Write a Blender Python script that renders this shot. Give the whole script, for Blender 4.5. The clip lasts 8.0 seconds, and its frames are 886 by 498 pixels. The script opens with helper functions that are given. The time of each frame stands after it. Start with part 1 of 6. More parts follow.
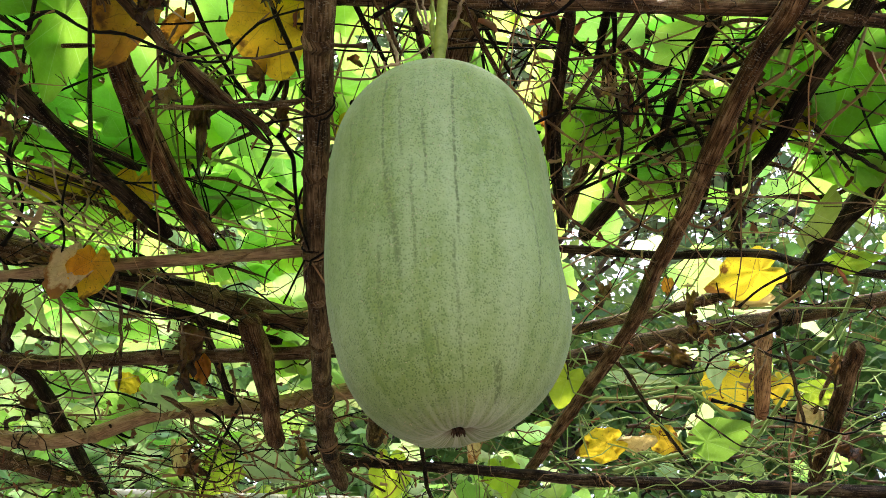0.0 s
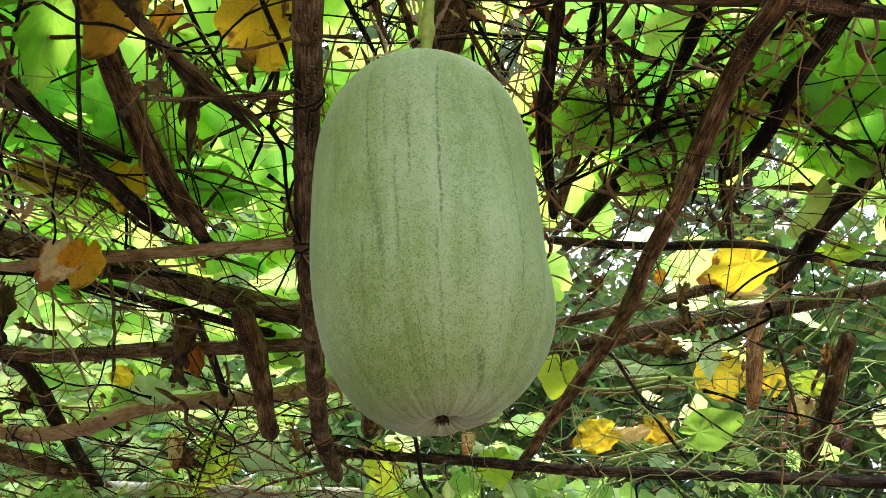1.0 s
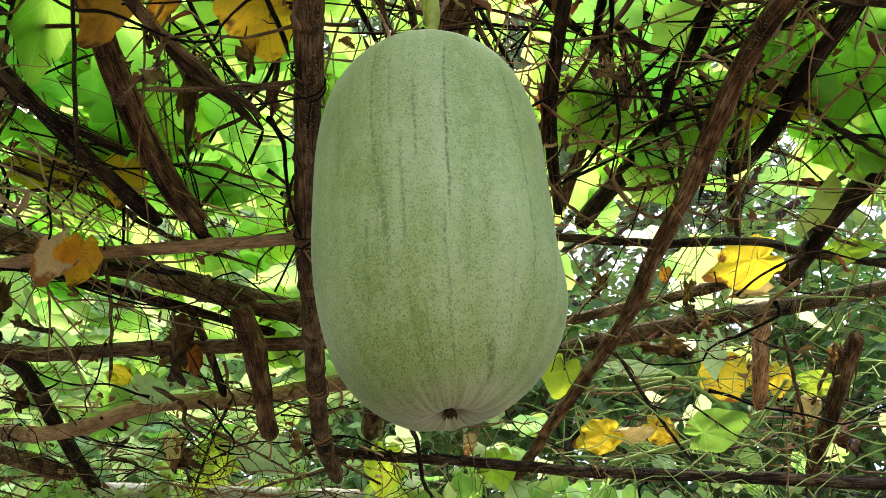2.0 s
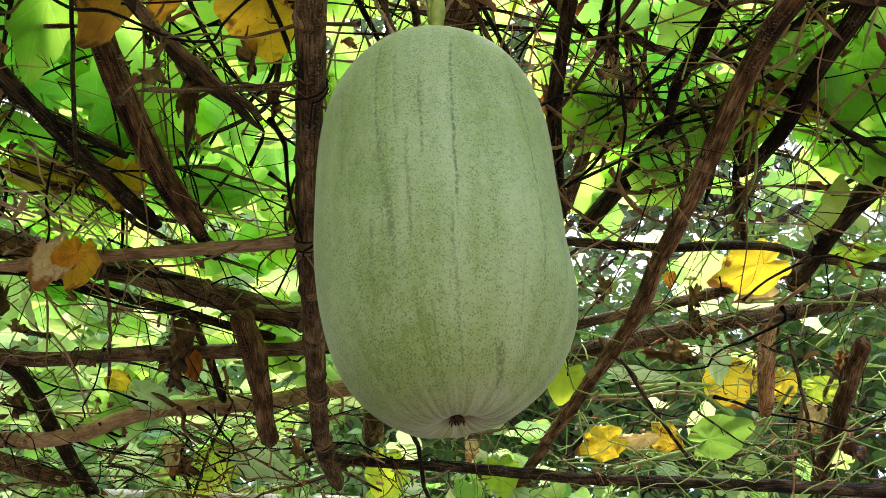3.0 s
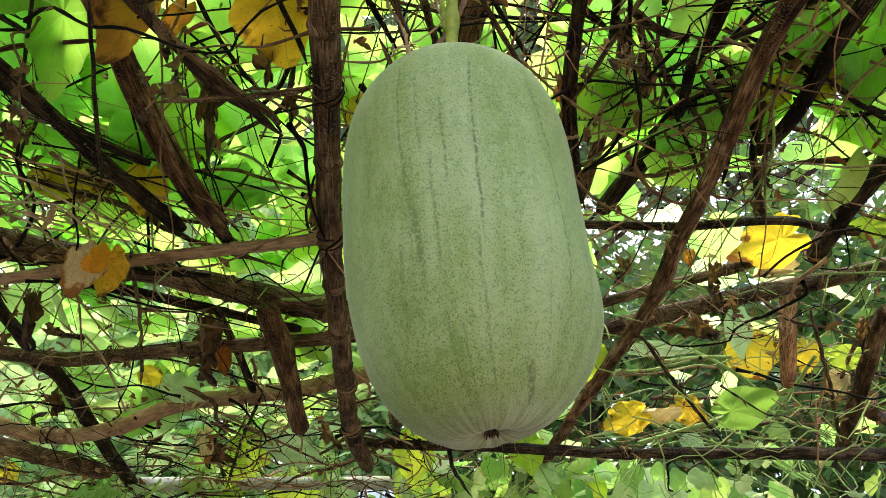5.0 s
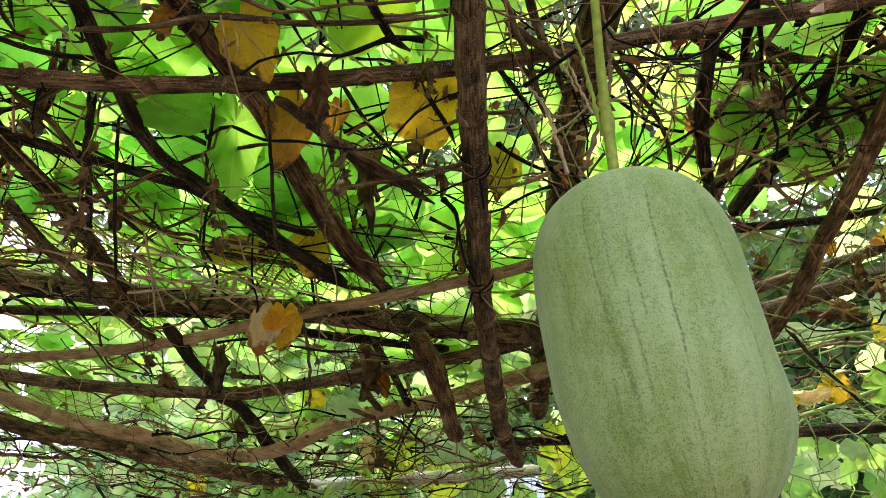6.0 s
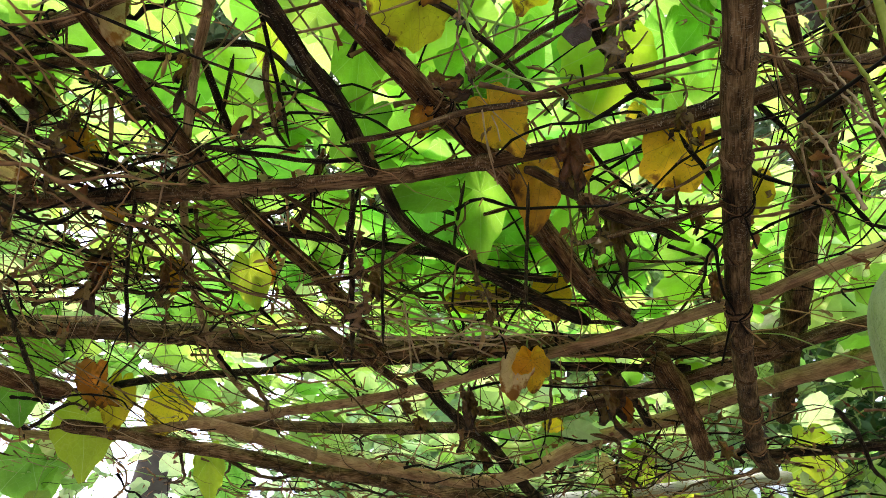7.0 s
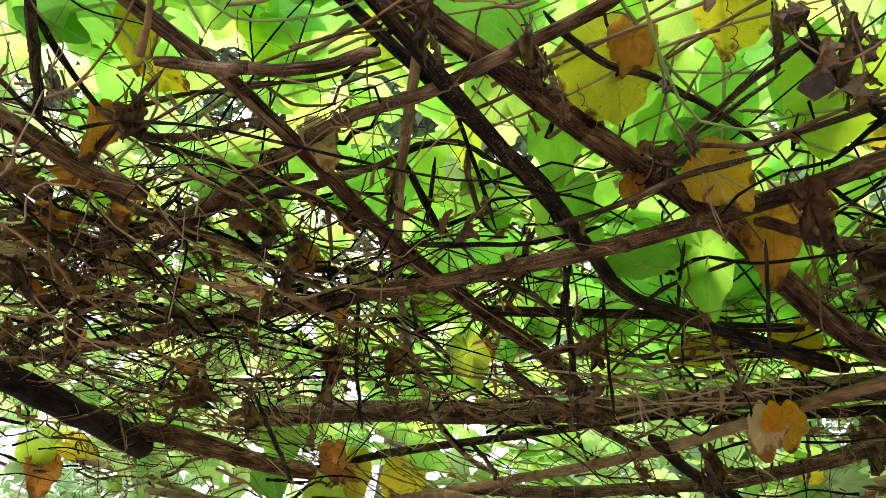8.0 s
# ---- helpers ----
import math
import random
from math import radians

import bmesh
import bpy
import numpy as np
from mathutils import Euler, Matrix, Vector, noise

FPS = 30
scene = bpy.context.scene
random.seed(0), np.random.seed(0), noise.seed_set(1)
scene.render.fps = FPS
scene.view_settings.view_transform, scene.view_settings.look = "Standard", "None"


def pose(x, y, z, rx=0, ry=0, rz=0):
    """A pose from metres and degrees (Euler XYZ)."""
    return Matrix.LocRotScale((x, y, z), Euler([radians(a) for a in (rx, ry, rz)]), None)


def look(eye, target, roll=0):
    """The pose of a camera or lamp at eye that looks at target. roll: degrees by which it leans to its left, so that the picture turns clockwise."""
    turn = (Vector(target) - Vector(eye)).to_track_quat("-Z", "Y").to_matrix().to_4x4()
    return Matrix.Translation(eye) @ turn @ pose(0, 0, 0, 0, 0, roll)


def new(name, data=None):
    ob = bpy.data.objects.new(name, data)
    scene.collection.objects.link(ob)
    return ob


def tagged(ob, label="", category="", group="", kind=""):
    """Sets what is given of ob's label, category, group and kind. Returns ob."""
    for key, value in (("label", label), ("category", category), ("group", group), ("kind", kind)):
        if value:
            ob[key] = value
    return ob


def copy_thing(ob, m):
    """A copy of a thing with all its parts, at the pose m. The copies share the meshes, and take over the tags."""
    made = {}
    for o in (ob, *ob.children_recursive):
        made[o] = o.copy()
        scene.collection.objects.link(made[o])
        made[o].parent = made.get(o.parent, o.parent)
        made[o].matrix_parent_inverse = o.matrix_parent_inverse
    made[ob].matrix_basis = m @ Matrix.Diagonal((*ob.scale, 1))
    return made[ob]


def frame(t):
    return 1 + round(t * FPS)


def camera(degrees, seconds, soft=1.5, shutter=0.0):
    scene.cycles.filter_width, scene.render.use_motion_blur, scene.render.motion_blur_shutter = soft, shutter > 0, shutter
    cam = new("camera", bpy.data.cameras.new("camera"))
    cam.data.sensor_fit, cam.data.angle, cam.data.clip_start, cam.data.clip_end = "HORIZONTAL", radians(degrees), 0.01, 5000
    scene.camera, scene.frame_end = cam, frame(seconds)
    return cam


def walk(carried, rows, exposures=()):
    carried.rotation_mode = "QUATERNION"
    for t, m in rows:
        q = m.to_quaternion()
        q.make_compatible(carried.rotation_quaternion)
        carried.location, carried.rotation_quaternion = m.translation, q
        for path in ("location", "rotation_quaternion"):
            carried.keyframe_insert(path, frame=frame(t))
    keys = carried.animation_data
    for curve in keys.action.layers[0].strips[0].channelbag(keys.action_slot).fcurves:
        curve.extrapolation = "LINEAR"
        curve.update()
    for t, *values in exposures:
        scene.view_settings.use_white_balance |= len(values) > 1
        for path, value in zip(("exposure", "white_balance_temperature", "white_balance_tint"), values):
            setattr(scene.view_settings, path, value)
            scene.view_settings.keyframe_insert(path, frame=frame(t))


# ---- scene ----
cam = camera(65.6, 8.0, soft=0.5)
PATH = [
    (0.0, look((0.0000, 0.0000, 1.5000), (0.0000, 0.7441, 2.1680), 1.73)),
    (0.5, look((0.0088, -0.0231, 1.4990), (0.0109, 0.7255, 2.1621), 1.49)),
    (1.0, look((0.0149, -0.0001, 1.4957), (0.0193, 0.7508, 2.1561), 1.36)),
    (1.5, look((0.0122, 0.0217, 1.4980), (0.0170, 0.7721, 2.1589), 1.37)),
    (3.0, look((0.0004, 0.0570, 1.5153), (0.0046, 0.8000, 2.1846), 1.48)),
    (3.5, look((0.0096, 0.0653, 1.5176), (0.0130, 0.8061, 2.1893), 1.39)),
    (4.0, look((0.0148, 0.0722, 1.5243), (0.0175, 0.8121, 2.1970), 1.22)),
    (4.2, look((0.0156, 0.0776, 1.5240), (0.0184, 0.8170, 2.1972), 1.12)),
    (5.3, look((-0.0371, -0.0551, 1.5538), (-0.0763, 0.7269, 2.1759), -0.50)),
    (5.5, look((-0.0568, -0.1051, 1.5684), (-0.1289, 0.6806, 2.1827), -0.07)),
    (6.0, look((-0.1185, -0.2312, 1.6309), (-0.2789, 0.5581, 2.2237), -0.02)),
    (6.5, look((-0.1960, -0.3274, 1.6907), (-0.4583, 0.4467, 2.2670), 0.54)),
    (7.0, look((-0.2812, -0.3962, 1.7424), (-0.6706, 0.3219, 2.3191), 2.43)),
    (7.5, look((-0.3443, -0.4753, 1.7746), (-0.8532, 0.1537, 2.3622), 4.53)),
    (8.0, look((-0.3214, -0.4612, 1.8462), (-0.9135, 0.0772, 2.4458), 5.92)),
]
walk(cam, PATH, exposures=[(0.0, 2.88, 7000, 18), (8.0, 2.88, 7000, 18)])

# ---- daylight: a bright, veiled sky ----
SUN_ELEVATION, SUN_TURN = radians(73), radians(-35)
world = bpy.data.worlds.new("sky")
scene.world = world
world.use_nodes = True
sky = world.node_tree.nodes.new("ShaderNodeTexSky")
sky.sky_type, sky.sun_disc = "NISHITA", False
sky.sun_elevation, sky.sun_rotation = SUN_ELEVATION, SUN_TURN
sky.dust_density, sky.air_density, sky.ozone_density = 4.0, 1.0, 1.0
world.node_tree.links.new(sky.outputs[0], world.node_tree.nodes["Background"].inputs[0])
world.node_tree.nodes["Background"].inputs[1].default_value = 0.15
sun = new("sun", bpy.data.lights.new("sun", "SUN"))
sun.data.energy, sun.data.angle, sun.data.color = 0.88, radians(20), (1.0, 0.95, 0.86)
sun_from = Vector((math.sin(SUN_TURN) * math.cos(SUN_ELEVATION), math.cos(SUN_TURN) * math.cos(SUN_ELEVATION), math.sin(SUN_ELEVATION)))
sun.matrix_world = look(sun_from * 30, (0, 0, 0))


# ---- materials ----
class Nodes:
    """A short way to write a node material."""

    def __init__(self, name):
        self.mat = bpy.data.materials.new(name)
        self.mat.use_nodes = True
        self.tree = self.mat.node_tree
        self.bsdf = self.tree.nodes["Principled BSDF"]
        self.out = self.tree.nodes["Material Output"]

    def add(self, kind, **sets):
        node = self.tree.nodes.new("ShaderNode" + kind)
        for key, value in sets.items():
            setattr(node, key, value)
        return node

    def link(self, a, b):
        self.tree.links.new(a, b)

    def math(self, op, a, b=None, clamp=False):
        node = self.add("Math", operation=op, use_clamp=clamp)
        for slot, value in enumerate((a, b)):
            if value is None:
                continue
            if isinstance(value, (int, float)):
                node.inputs[slot].default_value = value
            else:
                self.link(value, node.inputs[slot])
        return node.outputs[0]

    def ramp(self, fac, *stops):
        node = self.add("ValToRGB")
        el = node.color_ramp.elements
        while len(el) < len(stops):
            el.new(0.5)
        for e, (at, col) in zip(el, stops):
            e.position, e.color = at, (*col, 1) if len(col) == 3 else col
        self.link(fac, node.inputs[0])
        return node.outputs[0]

    def mix(self, fac, a, b, blend="MIX"):
        node = self.add("Mix", data_type="RGBA", blend_type=blend)
        for slot, value in ((0, fac), (6, a), (7, b)):
            if isinstance(value, (int, float)):
                node.inputs[slot].default_value = value
            elif isinstance(value, tuple):
                node.inputs[slot].default_value = (*value, 1)
            else:
                self.link(value, node.inputs[slot])
        return node.outputs[2]

    def scaled(self, source, x, y, z=1.0):
        node = self.add("Mapping")
        node.inputs["Scale"].default_value = (x, y, z)
        self.link(source, node.inputs[0])
        return node.outputs[0]

    def noise(self, vector, scale, detail=4.0, rough=0.55, out="Fac"):
        node = self.add("TexNoise")
        node.inputs["Scale"].default_value, node.inputs["Detail"].default_value = scale, detail
        node.inputs["Roughness"].default_value = rough
        if vector is not None:
            self.link(vector, node.inputs["Vector"])
        return node.outputs[out]

    def bump(self, height, strength, distance):
        node = self.add("Bump")
        node.inputs["Strength"].default_value, node.inputs["Distance"].default_value = strength, distance
        self.link(height, node.inputs["Height"])
        self.link(node.outputs[0], self.bsdf.inputs["Normal"])


WHITE, BLACK = (1, 1, 1), (0, 0, 0)


def wood(name, deep, mid, high, lichen=0.0, cracks=0.12):
    """Weathered stick: streaks along it, blotches, cracks, pale specks of lichen. UV is metres round and along."""
    n = Nodes(name)
    uv = n.add("UVMap").outputs[0]
    info = n.add("ObjectInfo").outputs["Random"]
    shift = n.add("VectorMath", operation="ADD")
    n.link(uv, shift.inputs[0])
    n.link(n.math("MULTIPLY", info, 37.0), shift.inputs[1])
    uv = shift.outputs[0]
    streak = n.noise(n.scaled(uv, 260, 17), 1.0, 6, 0.62)
    blotch = n.noise(n.scaled(uv, 34, 13), 1.0, 6, 0.62)
    patch = n.noise(n.scaled(uv, 9, 5), 1.0, 3, 0.5)
    both = n.math("ADD", n.math("MULTIPLY", streak, 0.40), n.math("ADD", n.math("MULTIPLY", blotch, 0.42), n.math("MULTIPLY", patch, 0.26)))
    col = n.ramp(both, (0.44, deep), (0.54, mid), (0.68, high))
    crack = n.ramp(n.noise(n.scaled(uv, 520, 22), 1.0, 3, 0.5), (0.34, (cracks, cracks, cracks)), (0.43, WHITE))
    col = n.mix(1.0, col, crack, "MULTIPLY")
    tone = n.add("HueSaturation")
    n.link(col, tone.inputs["Color"])
    n.link(n.math("ADD", n.math("MULTIPLY", info, 0.5), 0.75), tone.inputs["Value"])
    col = tone.outputs[0]
    if lichen:
        # pale pores lie across the grain, lichen in loose groups
        where = n.ramp(n.noise(n.scaled(uv, 30, 9), 1.0, 3), (0.42, BLACK), (0.62, WHITE))
        pore = n.ramp(n.noise(n.scaled(uv, 170, 420), 1.0, 2), (0.66 - lichen, BLACK), (0.70 - lichen, WHITE))
        spot = n.math("MULTIPLY", pore, where)
        col = n.mix(n.math("MULTIPLY", spot, 0.5), col, (0.40, 0.36, 0.29))
    n.link(col, n.bsdf.inputs["Base Color"])
    n.bsdf.inputs["Roughness"].default_value = 0.74
    n.bsdf.inputs["Specular IOR Level"].default_value = 0.12
    n.bump(n.math("ADD", streak, n.math("MULTIPLY", blotch, 0.8)), 0.30 if cracks > 0.2 else 0.75, 0.006)
    return n.mat


A = wood("brown_stick", (0.012, 0.007, 0.004), (0.098, 0.056, 0.027), (0.37, 0.245, 0.14), 0.07, 0.20)
bark = wood("flaking_bark", (0.010, 0.005, 0.003), (0.105, 0.052, 0.023), (0.43, 0.27, 0.145), 0.05, 0.10)
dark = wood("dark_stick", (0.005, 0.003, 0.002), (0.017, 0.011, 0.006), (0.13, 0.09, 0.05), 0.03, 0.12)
black = wood("charred_log", (0.006, 0.005, 0.004), (0.020, 0.014, 0.012), (0.06, 0.046, 0.040), 0.0)
torn = wood("torn_bark", (0.06, 0.024, 0.011), (0.42, 0.20, 0.09), (0.70, 0.45, 0.26), 0.0, 0.1)
pale = wood("pale_bamboo", (0.14, 0.084, 0.044), (0.30, 0.196, 0.108), (0.47, 0.34, 0.20), 0.02, 0.5)
white = wood("bleached_pole", (0.36, 0.33, 0.28), (0.55, 0.52, 0.46), (0.72, 0.70, 0.65), 0.0, 0.7)


def foliage(name, front, through_col, share, spread=0.05, vein=None, decay=None, decay_at=0.6, joined=True):
    """Leaf blade that lets light through. UV is the blade's own plane, the stalk at its origin, -1 to 1."""
    n = Nodes(name)
    uv = n.add("UVMap").outputs[0]
    rnd = n.add("NewGeometry").outputs["Random Per Island"] if joined else n.add("ObjectInfo").outputs["Random"]
    sep = n.add("SeparateXYZ")
    n.link(uv, sep.inputs[0])
    angle = n.math("ARCTAN2", sep.outputs[0], sep.outputs[1])
    length = n.add("VectorMath", operation="LENGTH")
    n.link(uv, length.inputs[0])
    # seven main veins fan out from the stalk, thinner towards the rim
    wavey = n.math("ABSOLUTE", n.math("SINE", n.math("MULTIPLY", angle, 3.5)))
    thick = n.math("MULTIPLY", wavey, n.math("ADD", n.math("MULTIPLY", length.outputs["Value"], 1.4), 0.25))
    veins = n.ramp(thick, (0.02, WHITE), (0.07, BLACK))
    shift = n.add("VectorMath", operation="ADD")
    n.link(uv, shift.inputs[0])
    n.link(n.math("MULTIPLY", rnd, 53.0), shift.inputs[1])
    blotch = n.noise(shift.outputs[0], 2.2, 5)
    fine = n.noise(shift.outputs[0], 16.0, 3)
    other = n.math("FRACT", n.math("MULTIPLY", rnd, 17.31))
    net = n.add("TexVoronoi", feature="DISTANCE_TO_EDGE")
    net.inputs["Scale"].default_value = 6.5
    n.link(shift.outputs[0], net.inputs["Vector"])
    mesh_lines = n.ramp(net.outputs["Distance"], (0.0, WHITE), (0.05, BLACK))
    made = []
    for base in (front, through_col):
        tone = n.add("HueSaturation")
        tone.inputs["Color"].default_value = (*base, 1)
        n.link(n.math("ADD", n.math("MULTIPLY", rnd, spread), 0.5 - spread / 2), tone.inputs["Hue"])
        n.link(n.math("ADD", n.math("MULTIPLY", blotch, 0.5), n.math("ADD", n.math("MULTIPLY", fine, 0.2), n.math("ADD", n.math("MULTIPLY", other, 0.4), 0.41))), tone.inputs["Value"])
        col = tone.outputs[0]
        if vein:
            pale_vein = vein if base == front else tuple(min(1.0, 0.35 + 0.75 * c) for c in vein)
            col = n.mix(n.math("MULTIPLY", mesh_lines, 0.30 if decay else 0.10), col, pale_vein if not decay else vein)
            col = n.mix(n.math("MULTIPLY", veins, 0.65 if decay else 0.34), col, pale_vein if not decay else vein)
        if decay:
            rim = n.math("ADD", n.math("MULTIPLY", length.outputs["Value"], 0.35), n.math("MULTIPLY", blotch, 0.8))
            col = n.mix(n.ramp(rim, (decay_at, BLACK), (decay_at + 0.09, WHITE)), col, decay)
            col = n.mix(n.ramp(fine, (0.62, BLACK), (0.70, (0.6, 0.6, 0.6))), col, decay)
        made.append(col)
    n.link(made[0], n.bsdf.inputs["Base Color"])
    n.bsdf.inputs["Roughness"].default_value = 0.5
    n.bsdf.inputs["Specular IOR Level"].default_value = 0.35
    n.bump(n.math("ADD", n.math("MULTIPLY", veins, 0.5), n.math("ADD", fine, n.math("MULTIPLY", mesh_lines, 0.6 if decay else 0.2))), 0.8 if decay else 0.5, 0.004)
    glow = n.add("BsdfTranslucent")
    n.link(made[1], glow.inputs[0])
    mixer = n.add("MixShader")
    mixer.inputs[0].default_value = share
    n.link(n.bsdf.outputs[0], mixer.inputs[1])
    n.link(glow.outputs[0], mixer.inputs[2])
    n.link(mixer.outputs[0], n.out.inputs["Surface"])
    return n.mat


canopy_green = foliage("canopy_leaf", (0.21, 0.34, 0.10), (0.435, 0.76, 0.150), 0.74, 0.065, (0.44, 0.62, 0.20))
roof_leaf = foliage("roof_leaf", (0.21, 0.34, 0.10), (0.435, 0.76, 0.150), 0.74, 0.065, (0.44, 0.62, 0.20), joined=False)
deep_green = foliage("broad_leaf", (0.12, 0.25, 0.055), (0.27, 0.59, 0.075), 0.73, 0.04, (0.30, 0.52, 0.14), joined=False)
pale_green = foliage("pale_leaf", (0.38, 0.55, 0.32), (0.46, 0.68, 0.32), 0.35, 0.04, (0.5, 0.66, 0.4), joined=False)
lime = foliage("lime_leaf", (0.26, 0.42, 0.05), (0.62, 0.80, 0.06), 0.6, 0.03, (0.6, 0.7, 0.2), joined=False)
yellow = foliage("yellowed_leaf", (0.70, 0.55, 0.055), (0.90, 0.66, 0.045), 0.62, 0.03, (0.55, 0.40, 0.05), (0.22, 0.09, 0.02), 0.72, joined=False)
orange = foliage("orange_leaf", (0.37, 0.155, 0.032), (0.66, 0.255, 0.032), 0.6, 0.03, (0.30, 0.14, 0.03), (0.16, 0.065, 0.02), 0.70, joined=False)
golden = foliage("golden_leaf", (0.66, 0.36, 0.045), (1.0, 0.56, 0.035), 0.6, 0.03, (0.42, 0.24, 0.04), (0.22, 0.09, 0.02), 0.76, joined=False)
straw = foliage("straw_leaf", (0.74, 0.62, 0.36), (0.70, 0.52, 0.20), 0.28, 0.03, (0.50, 0.36, 0.14), (0.34, 0.15, 0.04), 0.66, joined=False)
withered = foliage("withered_leaf", (0.17, 0.105, 0.048), (0.42, 0.21, 0.06), 0.28, 0.05, (0.10, 0.055, 0.03), (0.045, 0.024, 0.014), 0.66, joined=False)
# paler leaf tone: haze and front sky light are put into its colour
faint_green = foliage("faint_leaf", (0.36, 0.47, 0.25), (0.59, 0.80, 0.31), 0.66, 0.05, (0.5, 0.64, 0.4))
withered_scraps = foliage("withered_scraps", (0.21, 0.092, 0.040), (0.42, 0.17, 0.05), 0.3, 0.06)
straw_scraps = foliage("straw_scraps", (0.42, 0.30, 0.16), (0.5, 0.34, 0.14), 0.3, 0.04)
# tree leaves: sunlight and haze put into this colour, shade into the next
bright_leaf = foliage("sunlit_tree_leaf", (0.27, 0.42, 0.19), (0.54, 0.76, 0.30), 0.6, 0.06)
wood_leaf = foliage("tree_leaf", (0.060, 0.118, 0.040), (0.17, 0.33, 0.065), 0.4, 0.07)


def plain(name, low, high, rough=0.7, scale=40.0, share=0.4, turn=(0.3, 0.7)):
    n = Nodes(name)
    spot = n.noise(n.add("TexCoord").outputs["Object"], scale, 5)
    rnd = n.add("NewGeometry").outputs["Random Per Island"]
    spot = n.math("ADD", n.math("MULTIPLY", spot, 1 - share), n.math("MULTIPLY", rnd, share))
    n.link(n.ramp(spot, (turn[0], low), (turn[1], high)), n.bsdf.inputs["Base Color"])
    n.bsdf.inputs["Roughness"].default_value = rough
    n.bsdf.inputs["Specular IOR Level"].default_value = 0.15
    n.bump(spot, 0.4, 0.003)
    return n.mat


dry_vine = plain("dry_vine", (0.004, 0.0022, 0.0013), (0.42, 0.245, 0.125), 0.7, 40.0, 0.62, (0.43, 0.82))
grey_vine = plain("bleached_vine", (0.17, 0.10, 0.058), (0.52, 0.385, 0.255))
green_vine = plain("green_vine", (0.16, 0.26, 0.06), (0.34, 0.48, 0.16), 0.5)
far_leaf = foliage("far_tree_leaf", (0.11, 0.17, 0.10), (0.22, 0.34, 0.14), 0.45, 0.07)
ripe_stalk = plain("ripe_stalk", (0.12, 0.165, 0.020), (0.27, 0.32, 0.052), 0.5, 60.0, 0.1)
trunk_bark = plain("trunk_bark", (0.04, 0.03, 0.022), (0.14, 0.11, 0.08), 0.85, 6.0)


def soil():
    """Trodden pale dry soil: damp patches, crumbs and a thin green film of weeds."""
    n = Nodes("earth")
    place = n.add("TexCoord").outputs["Object"]
    damp, crumb, film = n.noise(place, 0.9, 5), n.noise(place, 34.0, 5, 0.7), n.noise(place, 3.2, 6, 0.65)
    both = n.math("ADD", n.math("MULTIPLY", damp, 0.55), n.math("MULTIPLY", crumb, 0.45))
    col = n.ramp(both, (0.36, (0.090, 0.070, 0.049)), (0.52, (0.185, 0.152, 0.108)), (0.66, (0.28, 0.240, 0.180)))
    col = n.mix(n.ramp(film, (0.58, BLACK), (0.68, (0.6, 0.6, 0.6))), col, (0.080, 0.105, 0.040))
    n.link(col, n.bsdf.inputs["Base Color"])
    n.bsdf.inputs["Roughness"].default_value = 0.95
    n.bump(both, 0.8, 0.03)
    return n.mat


earth = soil()
scar_brown = plain("dried_blossom", (0.02, 0.012, 0.008), (0.09, 0.05, 0.03), 0.8, 90.0)


